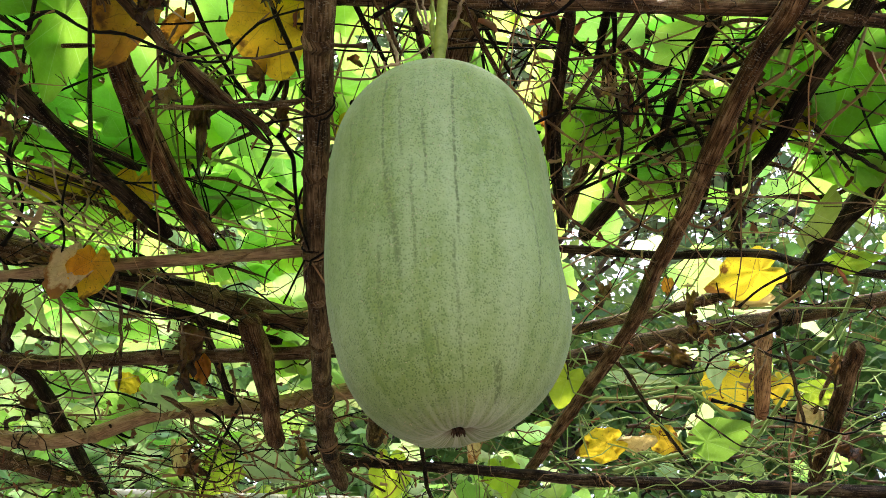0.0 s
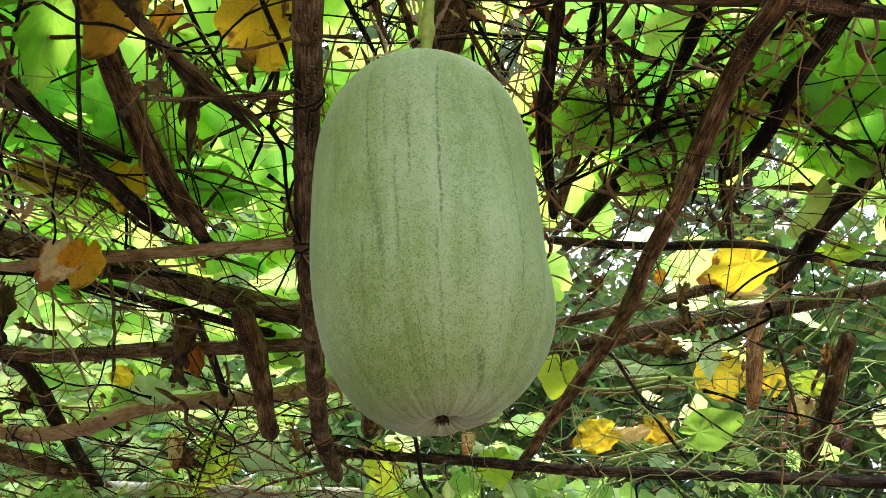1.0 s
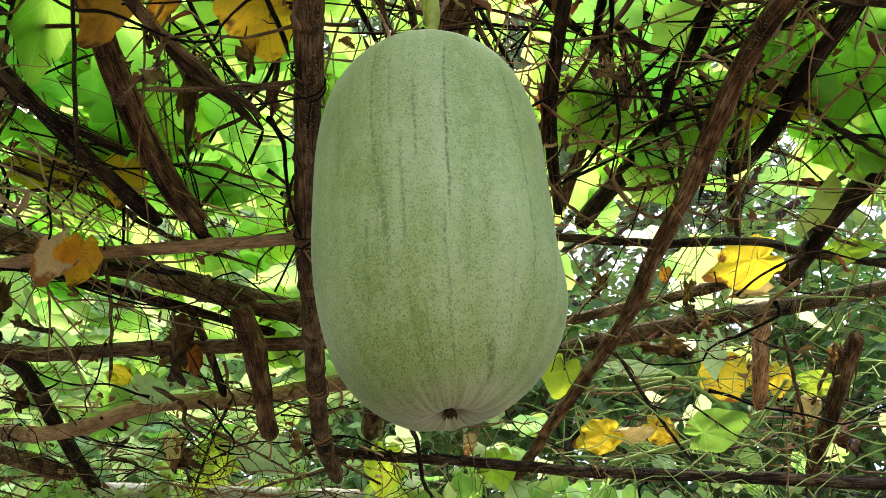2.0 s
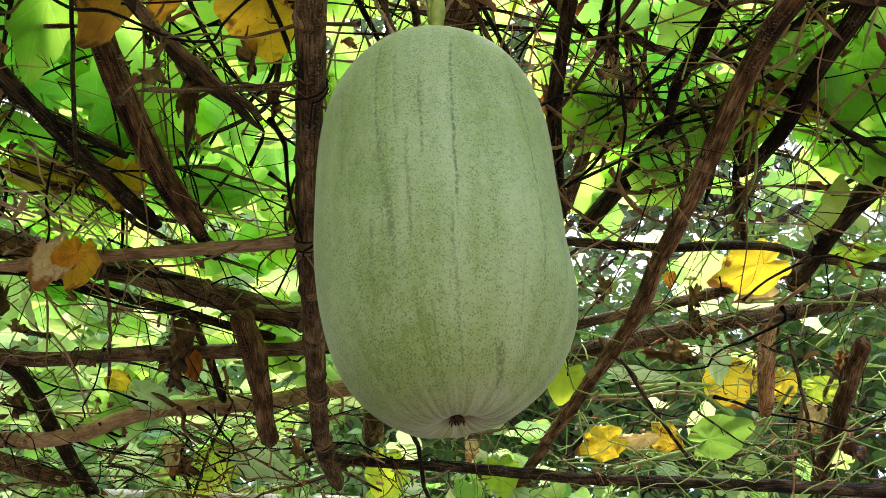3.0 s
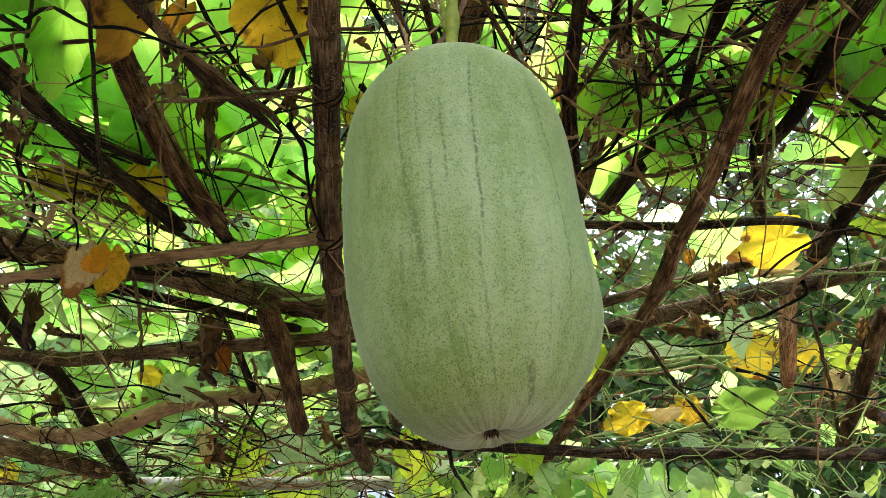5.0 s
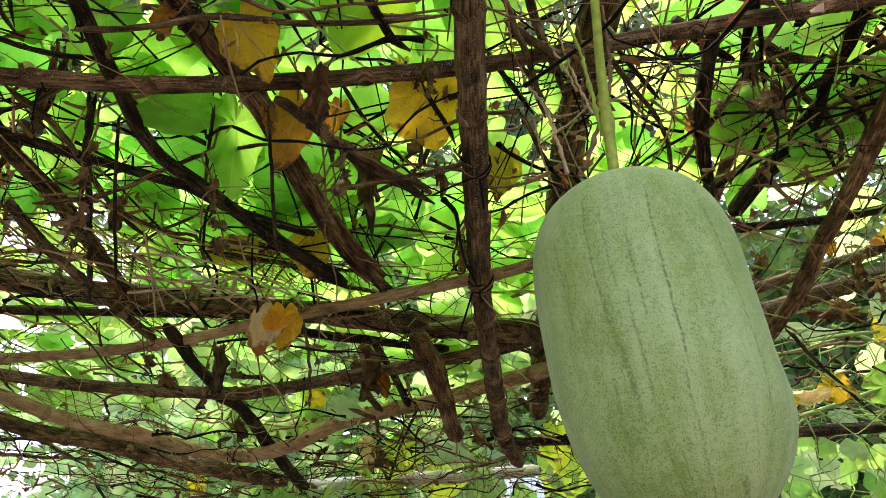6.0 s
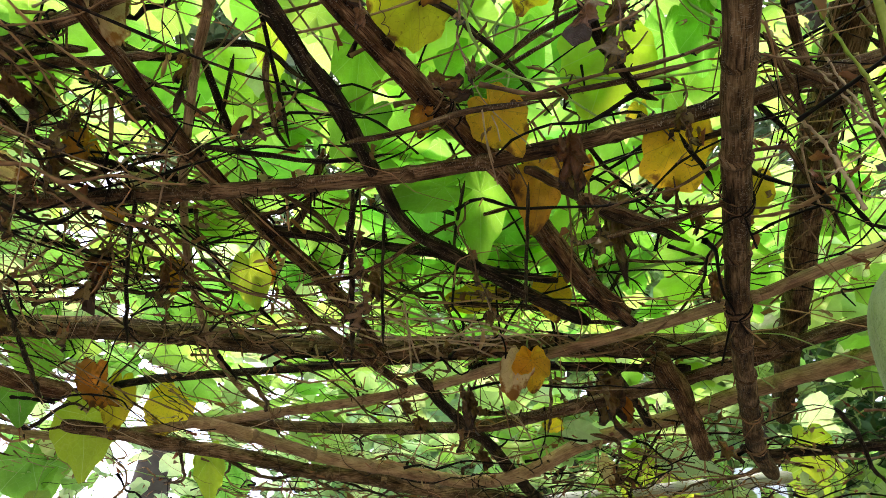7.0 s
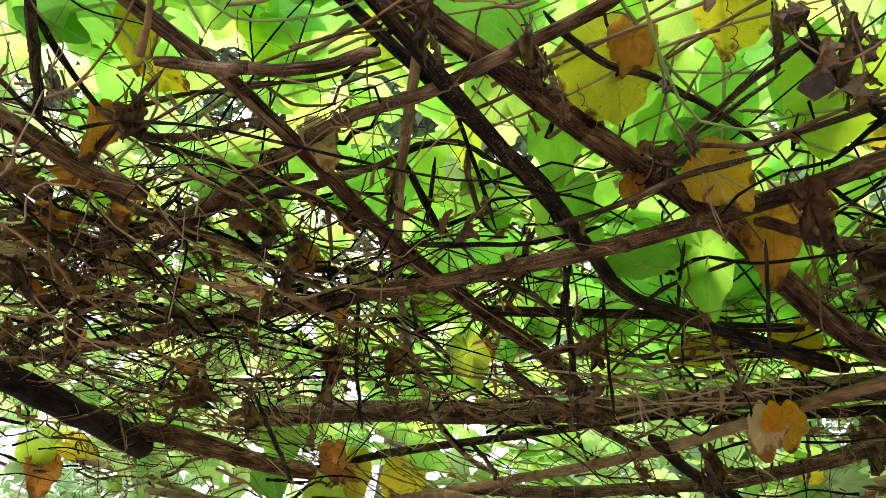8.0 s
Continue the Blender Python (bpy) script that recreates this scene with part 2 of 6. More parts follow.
def rind():
    """Pale green rind with a waxy bloom, green freckles and dark streaks along it. UV: share of a turn, share of the length."""
    n = Nodes("waxy_rind")
    uv = n.add("UVMap").outputs[0]
    place = n.add("TexCoord").outputs["Object"]
    cloud = n.noise(place, 8.0, 5)
    cells = n.add("TexVoronoi")
    cells.inputs["Scale"].default_value = 390.0
    n.link(place, cells.inputs["Vector"])
    dots = cells.outputs["Distance"]
    bloom = n.noise(place, 60.0, 5, 0.7)
    column = n.noise(n.scaled(uv, 26, 1.6), 1.0, 5)
    # the bloom is worn in columns along the fruit; freckles show there
    worn = n.math("ADD", n.math("MULTIPLY", cloud, 0.50), n.math("MULTIPLY", column, 0.50))
    open_skin = n.ramp(worn, (0.34, (0.5, 0.5, 0.5)), (0.52, WHITE))
    size = n.math("ADD", n.math("MULTIPLY", n.noise(place, 150.0, 3), 0.80), -0.02)
    freckle = n.math("MULTIPLY", n.ramp(n.math("SUBTRACT", size, dots), (-0.06, BLACK), (0.10, WHITE)), open_skin)
    fleck = n.math("ADD", n.math("MULTIPLY", n.noise(place, 230.0, 4, 0.65), 0.6), n.math("MULTIPLY", n.noise(n.scaled(place, 1, 1, 0.4), 75.0, 3), 0.4))
    mottle = n.ramp(fleck, (0.47, BLACK), (0.59, WHITE))
    col = n.mix(n.ramp(worn, (0.36, BLACK), (0.63, WHITE)), (0.250, 0.320, 0.128), (0.150, 0.216, 0.036))
    col = n.mix(n.ramp(bloom, (0.45, BLACK), (0.72, (0.42, 0.42, 0.42))), col, (0.285, 0.352, 0.180))
    col = n.mix(n.math("MULTIPLY", freckle, 0.74), col, (0.070, 0.114, 0.022))
    col = n.mix(n.math("MULTIPLY", n.math("MULTIPLY", mottle, n.ramp(worn, (0.40, (0.25, 0.25, 0.25)), (0.58, WHITE))), 0.62), col, (0.105, 0.175, 0.036))
    sep = n.add("SeparateXYZ")
    n.link(uv, sep.inputs[0])
    jit = n.noise(n.scaled(uv, 6, 16), 1.0, 3)
    around = n.math("ADD", sep.outputs[0], n.math("MULTIPLY", n.math("SUBTRACT", jit, 0.5), 0.010))
    rag = n.ramp(n.noise(place, 210.0, 3), (0.42, BLACK), (0.56, WHITE))
    total = None
    # streaks: share of the turn, from and to along the length, half width, strength, drift
    for where, low, high, half, strong, drift in ((0.763, 0.38, 0.76, 0.0038, 0.95, 0.02), (0.758, 0.15, 0.42, 0.0050, 0.55, -0.04), (0.673, 0.50, 0.75, 0.0042, 0.75, 0.0),
                                                  (0.682, 0.34, 0.54, 0.0085, 0.75, -0.07), (0.619, 0.48, 0.70, 0.0040, 0.45, -0.03), (0.697, 0.52, 0.72, 0.0050, 0.60, 0.0),
                                                  (0.726, 0.47, 0.64, 0.0042, 0.85, 0.0), (0.708, 0.35, 0.54, 0.0042, 0.60, 0.0), (0.857, 0.55, 0.72, 0.0060, 0.85, -0.14),
                                                  (0.867, 0.32, 0.60, 0.0045, 0.65, -0.04), (0.707, 0.16, 0.31, 0.0045, 0.55, 0.0), (0.726, 0.18, 0.29, 0.0045, 0.50, 0.0),
                                                  (0.832, 0.12, 0.23, 0.0160, 0.80, -0.3), (0.845, 0.20, 0.34, 0.0042, 0.40, -0.1), (0.657, 0.28, 0.42, 0.0070, 0.55, 0.1),
                                                  (0.915, 0.30, 0.62, 0.0042, 0.50, 0.0), (0.55, 0.3, 0.8, 0.005, 0.5, 0.0), (0.98, 0.3, 0.8, 0.005, 0.6, 0.0), (0.3, 0.3, 0.85, 0.006, 0.6, 0.0)):
        lean = n.math("MULTIPLY", n.math("SUBTRACT", sep.outputs[1], (low + high) / 2), -drift)
        off = n.math("DIVIDE", n.math("ABSOLUTE", n.math("SUBTRACT", n.math("ADD", around, lean), where)), half * 0.62)
        line = n.math("SUBTRACT", 1.0, n.math("MULTIPLY", off, off), clamp=True)
        along = n.math("DIVIDE", n.math("ABSOLUTE", n.math("SUBTRACT", sep.outputs[1], (low + high) / 2)), (high - low) / 2)
        fade = n.math("MULTIPLY", n.math("SUBTRACT", 1.0, along, clamp=True), 4.0, clamp=True)
        line = n.math("MULTIPLY", n.math("MULTIPLY", line, fade), strong)
        total = line if total is None else n.math("MAXIMUM", total, line)
    line = n.math("MULTIPLY", total, n.math("ADD", n.math("MULTIPLY", rag, 0.82), 0.18))
    col = n.mix(line, col, (0.078, 0.105, 0.028))
    # rough pale ring round the blossom end
    low_end = n.ramp(sep.outputs[1], (0.02, WHITE), (0.17, BLACK))
    rays = n.ramp(n.noise(n.scaled(uv, 70, 5), 1.0, 3), (0.38, BLACK), (0.60, WHITE))
    col = n.mix(n.math("MULTIPLY", low_end, n.math("ADD", n.math("MULTIPLY", rays, 0.7), 0.2)), col, (0.52, 0.53, 0.42))
    col = n.mix(n.ramp(sep.outputs[1], (0.012, (0.8, 0.8, 0.8)), (0.034, BLACK)), col, (0.16, 0.115, 0.065))
    n.link(col, n.bsdf.inputs["Base Color"])
    n.bsdf.inputs["Roughness"].default_value = 0.6
    n.bsdf.inputs["Sheen Weight"].default_value = 0.12
    n.bsdf.inputs["Sheen Roughness"].default_value = 0.4
    n.bsdf.inputs["Specular IOR Level"].default_value = 0.3
    n.bump(n.math("SUBTRACT", n.math("ADD", n.math("MULTIPLY", dots, 0.35), n.math("MULTIPLY", bloom, 0.3)), n.math("MULTIPLY", line, 0.8)), 0.4, 0.002)
    return n.mat


rind_green = rind()


# ---- building helpers ----
def mesh(name, verts, faces, material, uvs=None, smooth=True):
    me = bpy.data.meshes.new(name)
    me.from_pydata([tuple(v) for v in verts], [], faces)
    if uvs is not None:
        layer = me.uv_layers.new(name="UVMap")
        loop = np.empty(len(me.loops), dtype=np.int32)
        me.loops.foreach_get("vertex_index", loop)
        layer.data.foreach_set("uv", np.asarray(uvs, dtype=np.float32)[loop].ravel())
    me.materials.append(material)
    me.polygons.foreach_set("use_smooth", [smooth] * len(me.polygons))
    me.update()
    return me


def part(name, me, parent, label=""):
    ob = new(name, me)
    ob.parent = parent
    return tagged(ob, label)


def glide(points, step):
    """Points along a smooth line through the given ones."""
    p = [Vector(q) for q in points]
    p = [p[0] * 2 - p[1]] + p + [p[-1] * 2 - p[-2]]
    out = []
    for i in range(1, len(p) - 2):
        a, b, c, d = p[i - 1], p[i], p[i + 1], p[i + 2]
        count = max(1, int((c - b).length / step))
        for k in range(count):
            t = k / count
            out.append(0.5 * ((2 * b) + (c - a) * t + (2 * a - 5 * b + 4 * c - d) * t * t + (3 * b - a - 3 * c + d) * t ** 3))
    out.append(p[-2].copy())
    return out


def tube(line, radius, sides, wob=0.0, seed=0.0, knots=0.0, caps=True, swell=0.55):
    """Verts, faces, uvs of a round, uneven rod along a line; radius(share)."""
    verts, faces, uvs = [], [], []
    side = (line[1] - line[0]).orthogonal().normalized()
    run, total = 0.0, sum((b - a).length for a, b in zip(line, line[1:]))
    for i, p in enumerate(line):
        way = (line[min(i + 1, len(line) - 1)] - line[max(i - 1, 0)]).normalized()
        side = (side - way * side.dot(way)).normalized()
        over = way.cross(side)
        if i:
            run += (p - line[i - 1]).length
        r = radius(run / max(total, 1e-6))
        if knots:
            near = abs((run + seed) / knots - round((run + seed) / knots)) * knots
            r *= 1 + swell * math.exp(-(near / 0.009) ** 2)
        for k in range(sides):
            a = 2 * math.pi * k / sides
            c, s = math.cos(a), math.sin(a)
            q = r
            if wob:
                q *= 1 + 0.7 * wob * noise.noise((c * 1.3 + seed, s * 1.3, run * 6)) - 0.55 * wob * abs(noise.noise((c * 4 + seed, s * 4, run * 2.2)))
            verts.append(p + (side * c + over * s) * q)
            uvs.append((r * a, run))
        if i:
            b, t = (i - 1) * sides, i * sides
            faces += [(b + k, b + (k + 1) % sides, t + (k + 1) % sides, t + k) for k in range(sides)]
    if caps:
        faces.append(tuple(range(sides - 1, -1, -1)))
        faces.append(tuple(range(len(verts) - sides, len(verts))))
    return verts, faces, uvs


class Heap:
    """Many small pieces gathered into one mesh."""

    def __init__(self):
        self.verts, self.faces, self.uvs = [], [], []

    def put(self, verts, faces, uvs):
        n = len(self.verts)
        self.verts += verts
        self.uvs += uvs
        self.faces += [tuple(i + n for i in f) for f in faces]

    def thing(self, name, material, label, category, kind="stuff"):
        return tagged(new(name, mesh(name, self.verts, self.faces, material, self.uvs)), label, category, kind=kind)


KINDS = {
    "trellis_pole": ("weathered brown wooden pole carrying the vine trellis", "pole"),
    "trellis_post": ("rough upright wooden post carrying a corner of the trellis", "post"),
    "cross_rail": ("long weathered stick laid across the trellis poles", "rail"),
    "diagonal_pole": ("rough brown branch lying slantwise over the trellis", "pole"),
    "thin_branch": ("thin curved brown branch hanging in the trellis", "branch"),
    "log": ("thick weathered piece of wood lying on the trellis", "log"),
    "branch": ("dark dry branch caught in the trellis", "branch"),
    "stake": ("short rough brown stake hanging from the trellis", "stake"),
}
# words for the sticks that look different from the rest of their kind
APART = {
    ("branch", "brown_stick"): "brown dry branch with pale specks among the vines",
    ("branch", "flaking_bark"): "rough brown branch with flaking bark among the vines",
    ("cross_rail", "pale_bamboo"): "smooth pale tan stick laid across the trellis poles",
    ("cross_rail", "dark_stick"): "dark brown stick laid across the trellis poles",
    ("log", "charred_log"): "thick blackened round log lying on the trellis",
    ("log", "bleached_pole"): "bleached whitish pole lying beyond the trellis clutter",
    ("log", "flaking_bark"): "thick log with flaking brown bark on the trellis",
    ("stake", "torn_bark"): "torn reddish-brown strip of bark hanging from a rail",
    ("trellis_pole", "flaking_bark"): "thick pole with rough reddish-brown bark carrying the trellis",
}
pole_seed = [0.0]


def flake(line, at, angle, radius, length, width, lift):
    """A strip of bark peeling off a stick: a thin curved slab along it."""
    verts, faces, uvs = [], [], []
    steps = 6
    for k in range(steps + 1):
        share = k / steps
        i = min(len(line) - 2, at + int(share * length / 0.022))
        way = (line[i + 1] - line[i]).normalized()
        side = way.orthogonal().normalized()
        side = Matrix.Rotation(angle + 0.15 * math.sin(share * 3), 3, way) @ side
        over = way.cross(side)
        p = line[i] + side * (radius * 1.02 + lift * share * share)
        w = width * (1 - 0.55 * share) * 0.5
        for x, y in ((-1, 0), (1, 0), (1, 1), (-1, 1)):
            verts.append(p + over * (x * w) + side * (y * 0.0018 - 0.004 * (x * x) * (width > 0.02)))
            uvs.append((x * w + angle, share * length))
    for k in range(steps):
        b, t = k * 4, k * 4 + 4
        faces += [(b + j, b + (j + 1) % 4, t + (j + 1) % 4, t + j) for j in range(4)]
    faces += [(3, 2, 1, 0), (steps * 4, steps * 4 + 1, steps * 4 + 2, steps * 4 + 3)]
    return verts, faces, uvs


def ring(line, i, radius):
    """The swollen knot of a stick."""
    way = (line[min(i + 1, len(line) - 1)] - line[max(i - 1, 0)]).normalized()
    pts = [line[i] + way * d for d in (-0.016, -0.009, -0.003, 0.003, 0.009, 0.016)]
    return tube(pts, lambda t: radius * (1.0 + 0.16 * math.sin(math.pi * t) ** 2), 12, 0.15, i * 0.9)


def seat(thing, base):
    """Bring a thing's own point to its base; its parts stay where they are."""
    thing.location = base
    for ob in thing.children:
        ob.location = -base
    return thing


def pole(kind, r0, r1, material, *points):
    """One stick of the trellis, through the points, with its knots, spurs and peeling bark."""
    pole_seed[0] += 3.17
    s = pole_seed[0]
    rng = random.Random(int(s * 100))
    thick = max(r0, r1)
    step = 0.022 if thick > 0.007 else 0.03
    line = glide(points, step)
    sway, pace = (0.12 * thick, 0.21) if thick > 0.0125 else (0.7 * thick, 0.40)
    line = [p + Vector((noise.noise((s, i * pace, 0)), noise.noise((s, 0, i * pace)), noise.noise((0, s, i * pace)))) * sway for i, p in enumerate(line)]
    rough = 0.18 if kind == "trellis_pole" else 0.34 if material in (bark, dark) else 0.05 if material == pale else 0.17
    if kind == "diagonal_pole" and material == bark:
        # split along its grain into strands that lie close together
        label, category = KINDS[kind]
        thing = tagged(new(kind), "rough brown branch split lengthwise into strands across the trellis", category, group="trellis sticks")
        for k in range(5):
            turn, far, fat = k * 1.2566 + rng.uniform(-0.3, 0.3), rng.uniform(0.38, 0.6), rng.uniform(0.34, 0.5)
            strand = []
            for i, p in enumerate(line):
                way = (line[min(i + 1, len(line) - 1)] - line[max(i - 1, 0)]).normalized()
                side = way.cross(Vector((0, 0, 1))).normalized()
                over = way.cross(side)
                twist = turn + 0.35 * math.sin(i * 0.05 + k)
                strand.append(p + (side * math.cos(twist) + over * math.sin(twist)) * (r0 + (r1 - r0) * i / len(line)) * far)
            first, last = rng.randint(0, 4), len(strand) - rng.randint(0, 4)
            got = tube(strand[first:last], lambda t: (r0 + (r1 - r0) * t) * fat, 12, 0.34, s + k)
            held = part("strand", mesh("strand", *got[:2], material, got[2]), thing)
            for _ in range(4):
                got = flake(strand, rng.randint(4, len(strand) - 14), rng.uniform(0, 6.283), r0 * fat, rng.uniform(0.05, 0.2), r0 * fat * rng.uniform(0.4, 0.9), rng.uniform(0.1, 0.6) * r0)
                part("bark_flake", mesh("bark_flake", *got[:2], material, got[2]), held)
        return seat(thing, line[0])
    slim = thick < 0.011
    got = tube(line, lambda t: (r0 + (r1 - r0) * t) * (min(1.0, 0.25 + 9 * t, 0.2 + 5 * (1 - t)) if slim else min(1.0, 0.7 + 20 * t, 0.6 + 20 * (1 - t))), 22 if thick > 0.016 else 12 if thick > 0.009 else 7, rough, s, 0.085 if slim else 0.0, swell=0.2)
    label, category = KINDS[kind]
    thing = tagged(new(kind), APART.get((kind, material.name), label), category, group="trellis sticks")
    held = part("wood", mesh("wood", *got[:2], material, got[2]), thing)
    here = lambda i: r0 + (r1 - r0) * i / len(line)
    if material in (A, pale) and thick > 0.009:
        i = rng.randint(4, 9)
        while i < len(line) - 2:
            part("knot", mesh("knot", *ring(line, i, here(i))[:2], material, ring(line, i, here(i))[2]), held)
            i += rng.randint(9, 15)
    if material in (A, bark, dark) and thick > 0.014:
        for _ in range(min(16, len(line) // (5 if material == bark else 9))):
            i, r = rng.randint(1, max(2, len(line) - 12)), 0
            r = here(i)
            got = flake(line, i, rng.uniform(0, 6.283), r, rng.uniform(0.05, 0.2), r * rng.uniform(0.25, 0.9), rng.uniform(0.0, 0.4) * r)
            part("bark_flake", mesh("bark_flake", *got[:2], material, got[2]), held)
    for _ in range(rng.randint(0, 3) if material in (dark, bark) else rng.randint(0, 1)):
        i = rng.randint(1, len(line) - 2)
        way = Vector((rng.gauss(0, 1), rng.gauss(0, 1), rng.gauss(-0.2, 0.6))).normalized()
        reach = rng.uniform(0.03, 0.10)
        got = tube(glide([line[i], line[i] + way * reach * 0.6, line[i] + way * reach + Vector((0, 0, rng.gauss(0, 0.02)))], 0.015), lambda t: max(0.002, here(i) * 0.3) * (1 - 0.6 * t), 6, 0.3, s)
        part("twig_stub", mesh("twig_stub", *got[:2], material, got[2]), held)
    return seat(thing, line[0])


def wrap(place, way, radius):
    """A few turns of dry vine that tie or cling round a stick."""
    rng = random.Random(int(abs(place[0] * 1000 + place[1] * 77)))
    way, place = Vector(way).normalized(), Vector(place)
    side = way.orthogonal().normalized()
    over = way.cross(side)
    heap = Heap()
    for _ in range(rng.randint(2, 4)):
        turns, a0, r = rng.uniform(0.8, 1.9), rng.uniform(0, 6.283), rng.uniform(0.0012, 0.0030)
        count = int(turns * 14)
        spread, lean = rng.uniform(0.01, 0.07), rng.gauss(0, 0.5) * radius
        pts = []
        for k in range(count):
            a = a0 + 2 * math.pi * turns * k / count
            out = radius * (1.05 + 0.16 * abs(noise.noise((a * 0.8, a0, 0)))) + 0.001
            pts.append(place + way * ((k / count - 0.5) * spread + lean * math.sin(a)) + (side * math.cos(a) + over * math.sin(a)) * out)
        pts.append(pts[-1] + Vector((rng.gauss(0, 0.04), rng.gauss(0, 0.04), -rng.uniform(0.02, 0.09))))
        heap.put(*tube(pts, lambda t: r, 5, 0.2, a0))
    return heap.thing("vine_wrap", dry_vine, "dry brown vine wound round a trellis stick", "dry vine", kind="thing")


def shoot(r0, r1, *points, dry=False):
    """A stem that runs free between the sticks, living or bleached dry."""
    got = tube(glide(points, 0.02), lambda t: r0 + (r1 - r0) * t, 7, 0.2, r0 * 999)
    if dry:
        return tagged(new("bleached_vine", mesh("bleached_vine", *got[:2], grey_vine, got[2])), "thin bleached dry vine lying across the sticks", "dry vine", group="bleached vines")
    return tagged(new("green_shoot", mesh("green_shoot", *got[:2], green_vine, got[2])), "thin pale green living vine stem", "vine", group="green shoots")


def tendril(*points):
    """A dry tendril wound like a spring."""
    line = glide(points, 0.004)
    wound = []
    for i, p in enumerate(line):
        way = (line[min(i + 1, len(line) - 1)] - line[max(i - 1, 0)]).normalized()
        side = way.orthogonal().normalized()
        over = way.cross(side)
        a, r = i * 0.9, 0.005 * math.sin(math.pi * i / len(line)) + 0.001
        wound.append(p + side * math.cos(a) * r + over * math.sin(a) * r)
    got = tube(wound, lambda t: 0.0009, 5)
    return tagged(new("curled_tendril", mesh("curled_tendril", *got[:2], dry_vine, got[2])), "thin dry tendril curled like a spring", "tendril", group="curled tendrils")

# ---- ground ----
def ground():
    n, size = 40, 120.0
    verts = [((i / n - 0.5) * size, (j / n - 0.5) * size, 0.06 * noise.noise((i * 0.7, j * 0.7, 0))) for j in range(n + 1) for i in range(n + 1)]
    faces = [(j * (n + 1) + i, j * (n + 1) + i + 1, (j + 1) * (n + 1) + i + 1, (j + 1) * (n + 1) + i) for j in range(n) for i in range(n)]
    tagged(new("ground", mesh("ground", verts, faces, earth)), "pale dry trodden earth with short weeds", "ground", kind="structure")


ground()

# ---- trellis ----
pole("trellis_pole", 0.0276, 0.0339, A, (-0.160, 0.074, 2.622), (-0.229, 0.567, 2.665), (-0.238, 0.634, 2.671), (-0.268, 0.856, 2.677), (-0.331, 1.330, 2.683), (-0.368, 1.751, 2.688), (-0.419, 2.464, 2.694), (-0.396, 2.883, 2.700))
pole("trellis_pole", 0.0490, 0.0490, bark, (0.120, 0.520, 3.050), (0.051, 0.804, 3.050), (0.012, 0.974, 3.050), (-0.035, 1.157, 3.050), (-0.069, 1.387, 3.050), (-0.112, 1.669, 3.050), (-0.166, 2.108, 3.050), (-0.232, 2.534, 3.050), (-0.308, 3.170, 3.050))
pole("cross_rail", 0.0233, 0.0150, A, (-3.387, -0.122, 2.900), (-2.597, 0.129, 2.870), (-2.090, 0.283, 2.850), (-1.138, 0.532, 2.775), (-0.680, 0.620, 2.757), (-0.260, 0.675, 2.770), (-0.125, 0.692, 2.790), (0.036, 0.690, 2.788), (0.342, 0.689, 2.790), (0.516, 0.695, 2.800), (0.688, 0.698, 2.800), (0.894, 0.719, 2.810), (1.055, 0.732, 2.810))
pole("cross_rail", 0.0195, 0.0169, pale, (-3.778, 0.894, 2.800), (-3.619, 1.135, 2.800), (-3.450, 1.341, 2.800), (-3.166, 1.539, 2.790), (-2.092, 1.621, 2.770), (-1.487, 1.597, 2.748), (-0.925, 1.475, 2.726), (-0.338, 1.395, 2.735), (-0.189, 1.408, 2.770), (-0.047, 1.386, 2.790), (0.044, 1.373, 2.800), (0.170, 1.350, 2.815))
pole("cross_rail", 0.0235, 0.0260, A, (-2.421, 1.646, 2.800), (-2.057, 1.883, 2.794), (-1.460, 2.086, 2.788), (-1.001, 2.036, 2.782), (-0.410, 2.110, 2.880), (-0.154, 2.105, 2.930), (0.011, 2.104, 2.950), (0.180, 2.100, 2.965))
pole("cross_rail", 0.0260, 0.0350, pale, (-2.437, 1.485, 2.740), (-2.328, 1.632, 2.735), (-2.156, 2.047, 2.730), (-1.909, 2.335, 2.725), (-1.684, 2.571, 2.720), (-1.374, 2.509, 2.715), (-1.075, 2.440, 2.790), (-0.695, 2.500, 2.870), (-0.457, 2.489, 2.920), (-0.236, 2.451, 2.940), (0.006, 2.387, 2.950), (0.200, 2.370, 2.955))
pole("log", 0.0400, 0.0440, A, (-2.804, 0.753, 2.888), (-2.373, 1.006, 2.900), (-2.254, 1.077, 2.903), (-1.817, 1.403, 2.907), (-1.344, 1.625, 2.910), (-0.959, 1.776, 2.913), (-0.494, 1.986, 2.917), (-0.192, 2.079, 2.920))
pole("cross_rail", 0.0197, 0.0121, dark, (-3.474, 1.366, 2.935), (-2.675, 1.373, 2.900), (-2.561, 1.374, 2.895), (-1.902, 1.525, 2.890), (-1.192, 1.693, 2.885), (-0.797, 1.742, 2.880))
pole("diagonal_pole", 0.0220, 0.0333, bark, (-1.020, -0.651, 2.945), (-0.821, 0.224, 2.820), (-0.807, 0.298, 2.813), (-0.769, 0.526, 2.812), (-0.731, 0.711, 2.805), (-0.718, 0.932, 2.788), (-0.690, 1.166, 2.762), (-0.619, 1.370, 2.730))
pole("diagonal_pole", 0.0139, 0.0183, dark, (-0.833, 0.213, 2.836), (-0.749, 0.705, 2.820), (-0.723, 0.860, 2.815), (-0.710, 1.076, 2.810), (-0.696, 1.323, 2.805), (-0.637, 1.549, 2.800))
